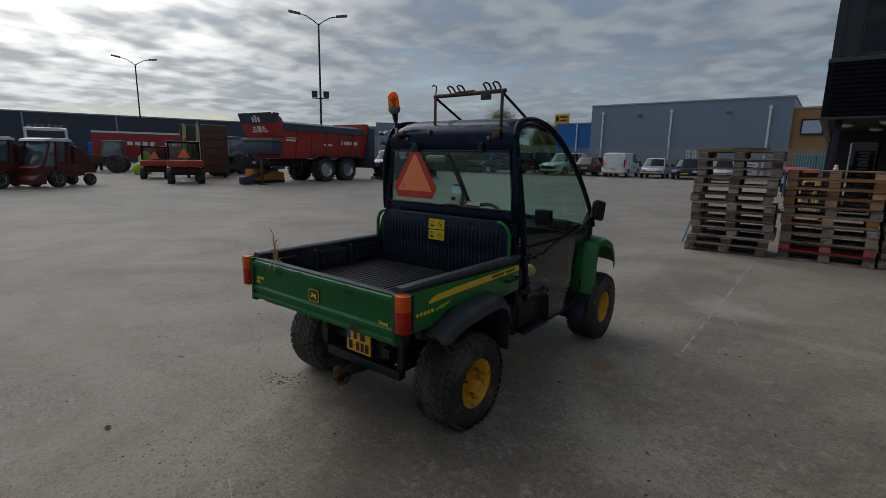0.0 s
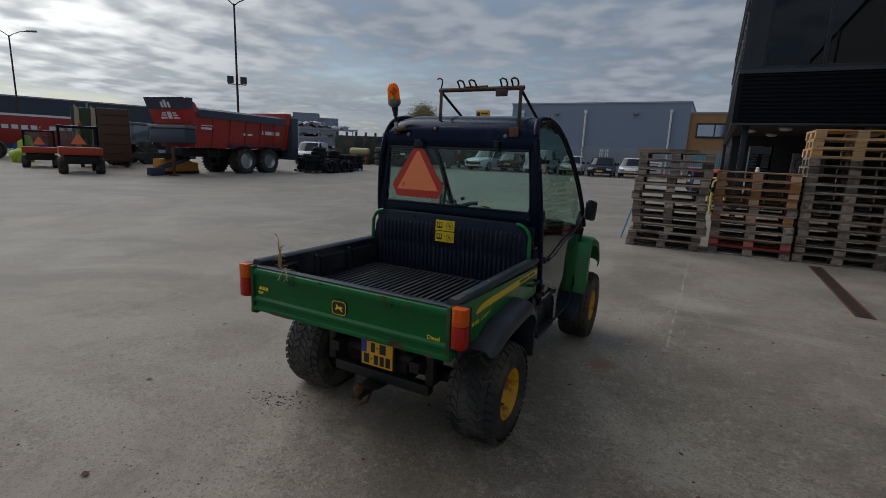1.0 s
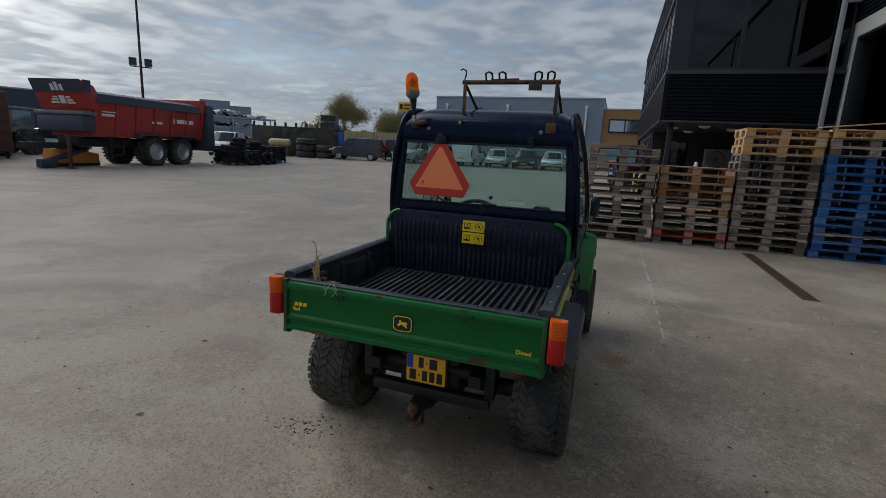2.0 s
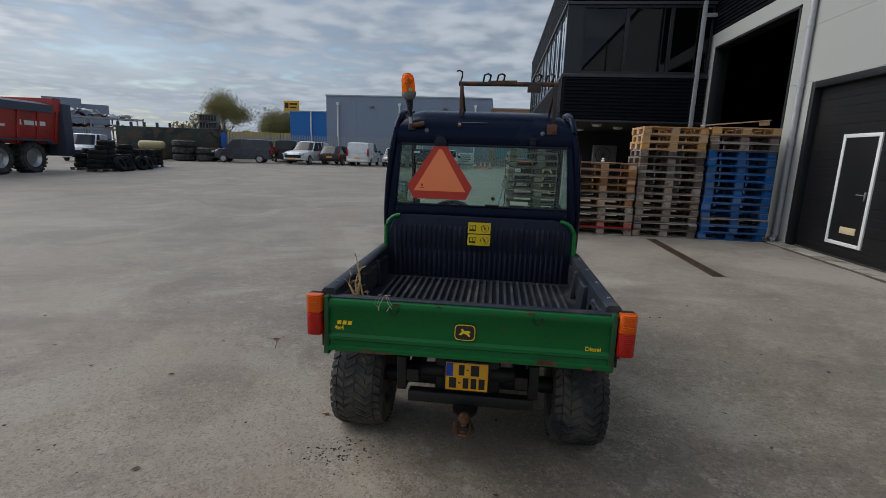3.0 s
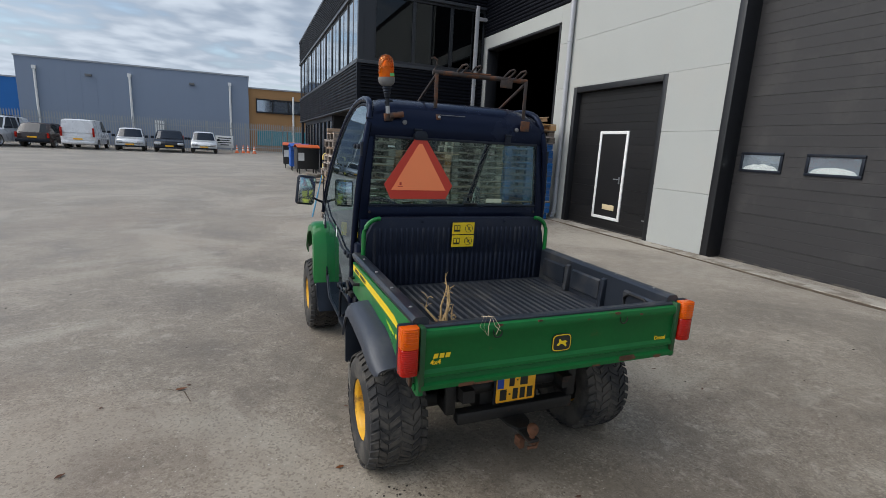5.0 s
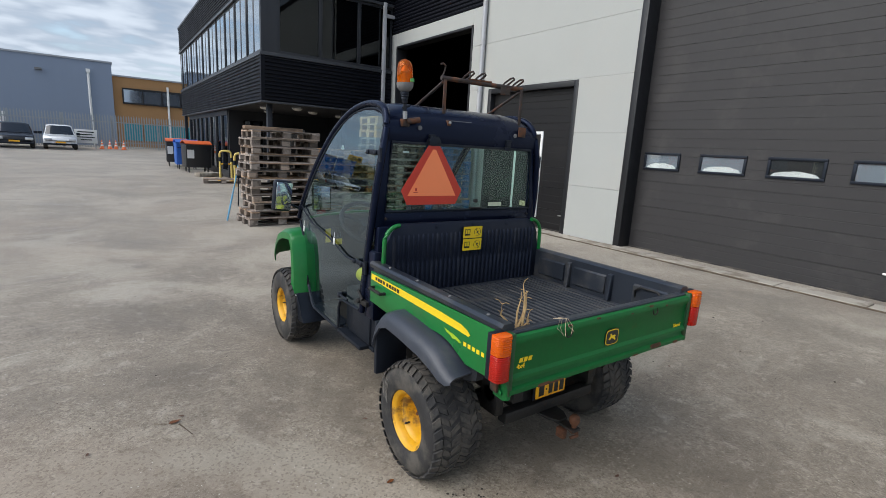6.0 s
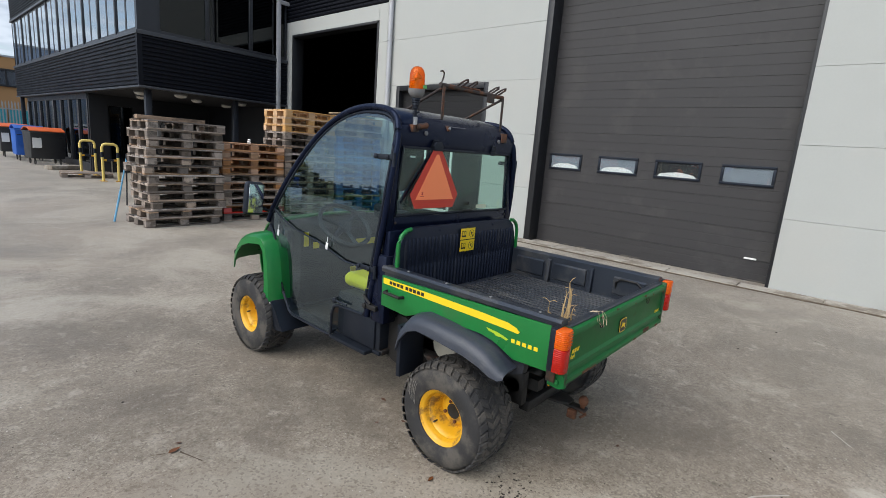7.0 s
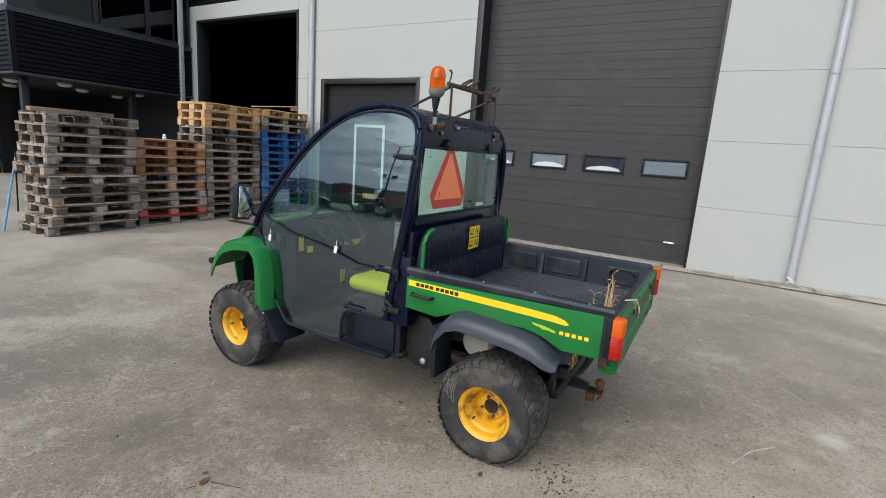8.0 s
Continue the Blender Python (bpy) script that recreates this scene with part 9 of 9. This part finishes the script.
for zz in (1.22, 2.32, 3.22):
    bm = B()
    bx(bm, -4.5, 1.5, 0, 1.2, zz, zz + 0.03)
    part("shelf", bm, M_PAL_BROWN, rack)
rg = random.Random(77)
for zz in (1.26, 2.36, 3.26):
    for i in range(9 if zz < 3 else 14):
        bm = B()
        sx, sy, sz = rg.uniform(0.22, 0.50), rg.uniform(0.15, 0.32), rg.uniform(0.05, 0.16)
        r_ = bmesh.ops.create_grid(bm, x_segments=6, y_segments=4, size=1.0)
        o_ = Vector((rg.uniform(0, 60), 0, 0))
        for v in bm.verts:
            k_ = noise.noise(Vector((v.co.x, v.co.y, 0)) * 1.1 + o_)
            v.co = Vector((v.co.x * sx, v.co.y * sy, sz * (1.6 - 1.2 * v.co.x ** 2 - 0.8 * v.co.y ** 4 + 1.1 * k_)))
        bmesh.ops.solidify(bm, geom=bm.faces[:], thickness=0.03)
        lvl = 0.30 if zz > 3 and i > 8 else 0.0
        o = solid("body_part", bm, rg.choice((M_SCRAP, M_GREY, M_SCRAP, M_STEEL_DK)), "loose vehicle body part lying on a storage rack", "vehicle part", "parts on the rack", m=rack.matrix_basis @ pose(-4.2 + (5.4 / 9) * (i % 9) + rg.uniform(-0.2, 0.2), 0.6 + rg.uniform(-0.2, 0.2), zz + lvl + 0.10, rg.uniform(-35, 35), rg.uniform(-25, 25), rg.uniform(0, 360)), smooth=50)
# ---- litter on the yard ----
LEAVES = [(-2.2, 2.88, 0.022, 269), (-2.28, 2.62, 0.012, 280), (-2.4, 2.71, 0.012, 332), (-3.31, 3.18, 0.03, 14), (-2.53, 2.17, 0.02, 190), (-4.84, 2.76, 0.02, 175), (-3.24, 1.56, 0.02, 240), (-4.31, 2.5, 0.014, 50), (-0.07, 2.24, 0.014, 230), (-3.71, 2.48, 0.02, 40), (-3.27, 3.23, 0.014, 154), (-3.69, 3.07, 0.014, 254), (-2.56, 0.87, 0.025, 344), (-0.16, 2.58, 0.014, 155), (-1.55, 1.64, 0.014, 174), (-2.56, 0.87, 0.02, 264), (-5.47, 3.3, 0.02, 130)]
rg = random.Random(5)
bm = B()


def chip(bm, x, y, r):
    n_ = rg.randint(4, 6)
    a0 = rg.uniform(0, 6.28)
    h = r * rg.uniform(0.35, 0.8)
    base = [bm.verts.new((x + r * rg.uniform(0.6, 1.1) * math.cos(a0 + 6.283 * k / n_), y + r * rg.uniform(0.6, 1.1) * math.sin(a0 + 6.283 * k / n_), 0.0005)) for k in range(n_)]
    tip = bm.verts.new((x + rg.uniform(-0.3, 0.3) * r, y + rg.uniform(-0.3, 0.3) * r, h))
    for k in range(n_):
        bm.faces.new((base[k], base[(k + 1) % n_], tip))


for _ in range(900):
    chip(bm, rg.uniform(-6, 3.4), rg.uniform(0.4, 7.5), rg.uniform(0.002, 0.006))
for _ in range(110):
    chip(bm, -2.35 + rg.gauss(0, 0.10), 1.83 + rg.gauss(0, 0.06), rg.uniform(0.002, 0.009))
for _ in range(70):
    chip(bm, -1.9 + rg.gauss(0, 0.5), 1.0 + rg.gauss(0, 0.12), rg.uniform(0.002, 0.008))
for _ in range(60):
    chip(bm, rg.uniform(-5, 2), rg.uniform(0.5, 6), rg.uniform(0.007, 0.015))
solid("grit", bm, mat("dark_soil_grit", (0.045, 0.036, 0.028), 0.95, 0, 0.4, 30, 200, 0.4), "dark soil crumbs and grit scattered on the yard", "grit", kind="stuff", smooth=0)

bm = B()
for _ in range(1500):
    chip(bm, rg.uniform(-6, 3.4), rg.uniform(0.2, 7.0), rg.uniform(0.0015, 0.0045))
for cx, cy in ((-2.9, 0.9), (-0.6, 0.5), (-3.2, 2.2), (-4.0, 4.2), (0.4, 2.6)):
    for _ in range(120):
        chip(bm, cx + rg.gauss(0, 0.35), cy + rg.gauss(0, 0.25), rg.uniform(0.0015, 0.005))
solid("pale_grit", bm, mat("pale_stone_grit", (0.50, 0.47, 0.42), 0.9, 0, 0.3, 30, 200, 0.4), "pale stone chips worn out of the concrete", "grit", kind="stuff", smooth=0)


def leaf(x, y, s, turn, label="brown dead leaf lying on the concrete"):
    b2 = B()
    pts = [(-1, 0), (-0.5, 0.42), (0.1, 0.5), (0.6, 0.28), (1.15, 0), (0.6, -0.3), (0.0, -0.46), (-0.5, -0.36)]
    rows = [[(p[0] * s * k, p[1] * s * k, 0.004 + s * 0.25 * k * abs(p[1]) + 0.1 * s * k * abs(p[0])) for p in pts + pts[:1]] for k in (0.02, 0.5, 1.0)]
    sheet(b2, rows, 0.0012)
    solid("dead_leaf", b2, M_LEAFBROWN, label, "leaf", "dead leaves on the yard", m=pose(x, y, 0.002, 0, 0, turn))


M_LEAFBROWN = mat("dead_leaf_brown", (0.11, 0.045, 0.022), 0.8, 0, 0.3, 40, 200, 0.3, rand=0.3)
for (x, y, s, a) in LEAVES:
    leaf(x, y, s, a)
# scuffs scratched into the concrete, and a worn paint line far off
def scuff(name, pts, w, material, label):
    """Thin uneven strokes along a line of points on the ground."""
    b2 = B()
    for (x0, y0), (x1, y1) in zip(pts, pts[1:]):
        d = Vector((x1 - x0, y1 - y0))
        n_ = max(2, int(d.length / 0.07))
        side = Vector((-d.y, d.x)).normalized()
        last = None
        for k in range(n_ + 1):
            p = Vector((x0, y0)) + d * (k / n_) + side * rg.uniform(-0.5, 0.5) * w
            h = w * rg.uniform(0.25, 1.0)
            now = [b2.verts.new((p.x + side.x * h, p.y + side.y * h, lift(p.y) + 0.0012)), b2.verts.new((p.x - side.x * h, p.y - side.y * h, lift(p.y) + 0.0012))]
            if last and rg.random() < 0.86:
                b2.faces.new((last[0], last[1], now[1], now[0]))
            last = now
    solid(name, b2, material, label, "ground mark", "marks on the yard", "structure", smooth=0)


M_SCUFF = mat("pale_scratched_concrete", (0.42, 0.39, 0.34), 0.9, 0, 0.2, 20, 90, 0.3)
for line in ([(-0.34, 6.21), (-0.33, 5.75), (-0.43, 5.22), (-0.52, 4.95)], [(-0.33, 5.75), (-0.20, 5.5), (-0.09, 5.25)], [(0.14, 5.85), (0.0, 6.10), (-0.05, 6.4)], [(-1.64, 1.08), (-1.44, 0.99), (-1.30, 0.86)], [(-0.32, 0.74), (-0.46, 0.64)], [(-3.1, 6.4), (-2.6, 6.55)], [(-4.6, 4.4), (-4.0, 4.62)]):
    scuff("scuff", line, 0.007, M_SCUFF, "pale scratch in the yard concrete")
scuff("paint_line", [(-33.0, 10.3), (-26.6, 9.9)], 0.07, M_SCUFF, "worn pale paint line on the yard")
scuff("crack", [(-3.40, 3.22), (-3.29, 3.16), (-3.24, 3.02)], 0.006, M_DIRT, "short dark crack in the yard concrete")
# pale joint line across the yard
bm = B()
rg = random.Random(9)
y = 4.2
while y < 9.0:
    ln = rg.uniform(0.12, 0.5)
    w = rg.uniform(0.006, 0.014)
    xo = -0.355 + 0.012 * noise.noise((y * 2.0, 1.0, 0))
    bx(bm, xo - w, xo + w, y, y + ln, 0.0004, 0.0022)
    y += ln + (rg.uniform(0.0, 0.08) if rg.random() < 0.6 else 0.22)
solid("joint_line", bm, mat("pale_joint_filler", (0.40, 0.38, 0.34), 0.9, 0, 0.2, 20, 90, 0.3), "broken pale joint line in the concrete", "joint", kind="structure")
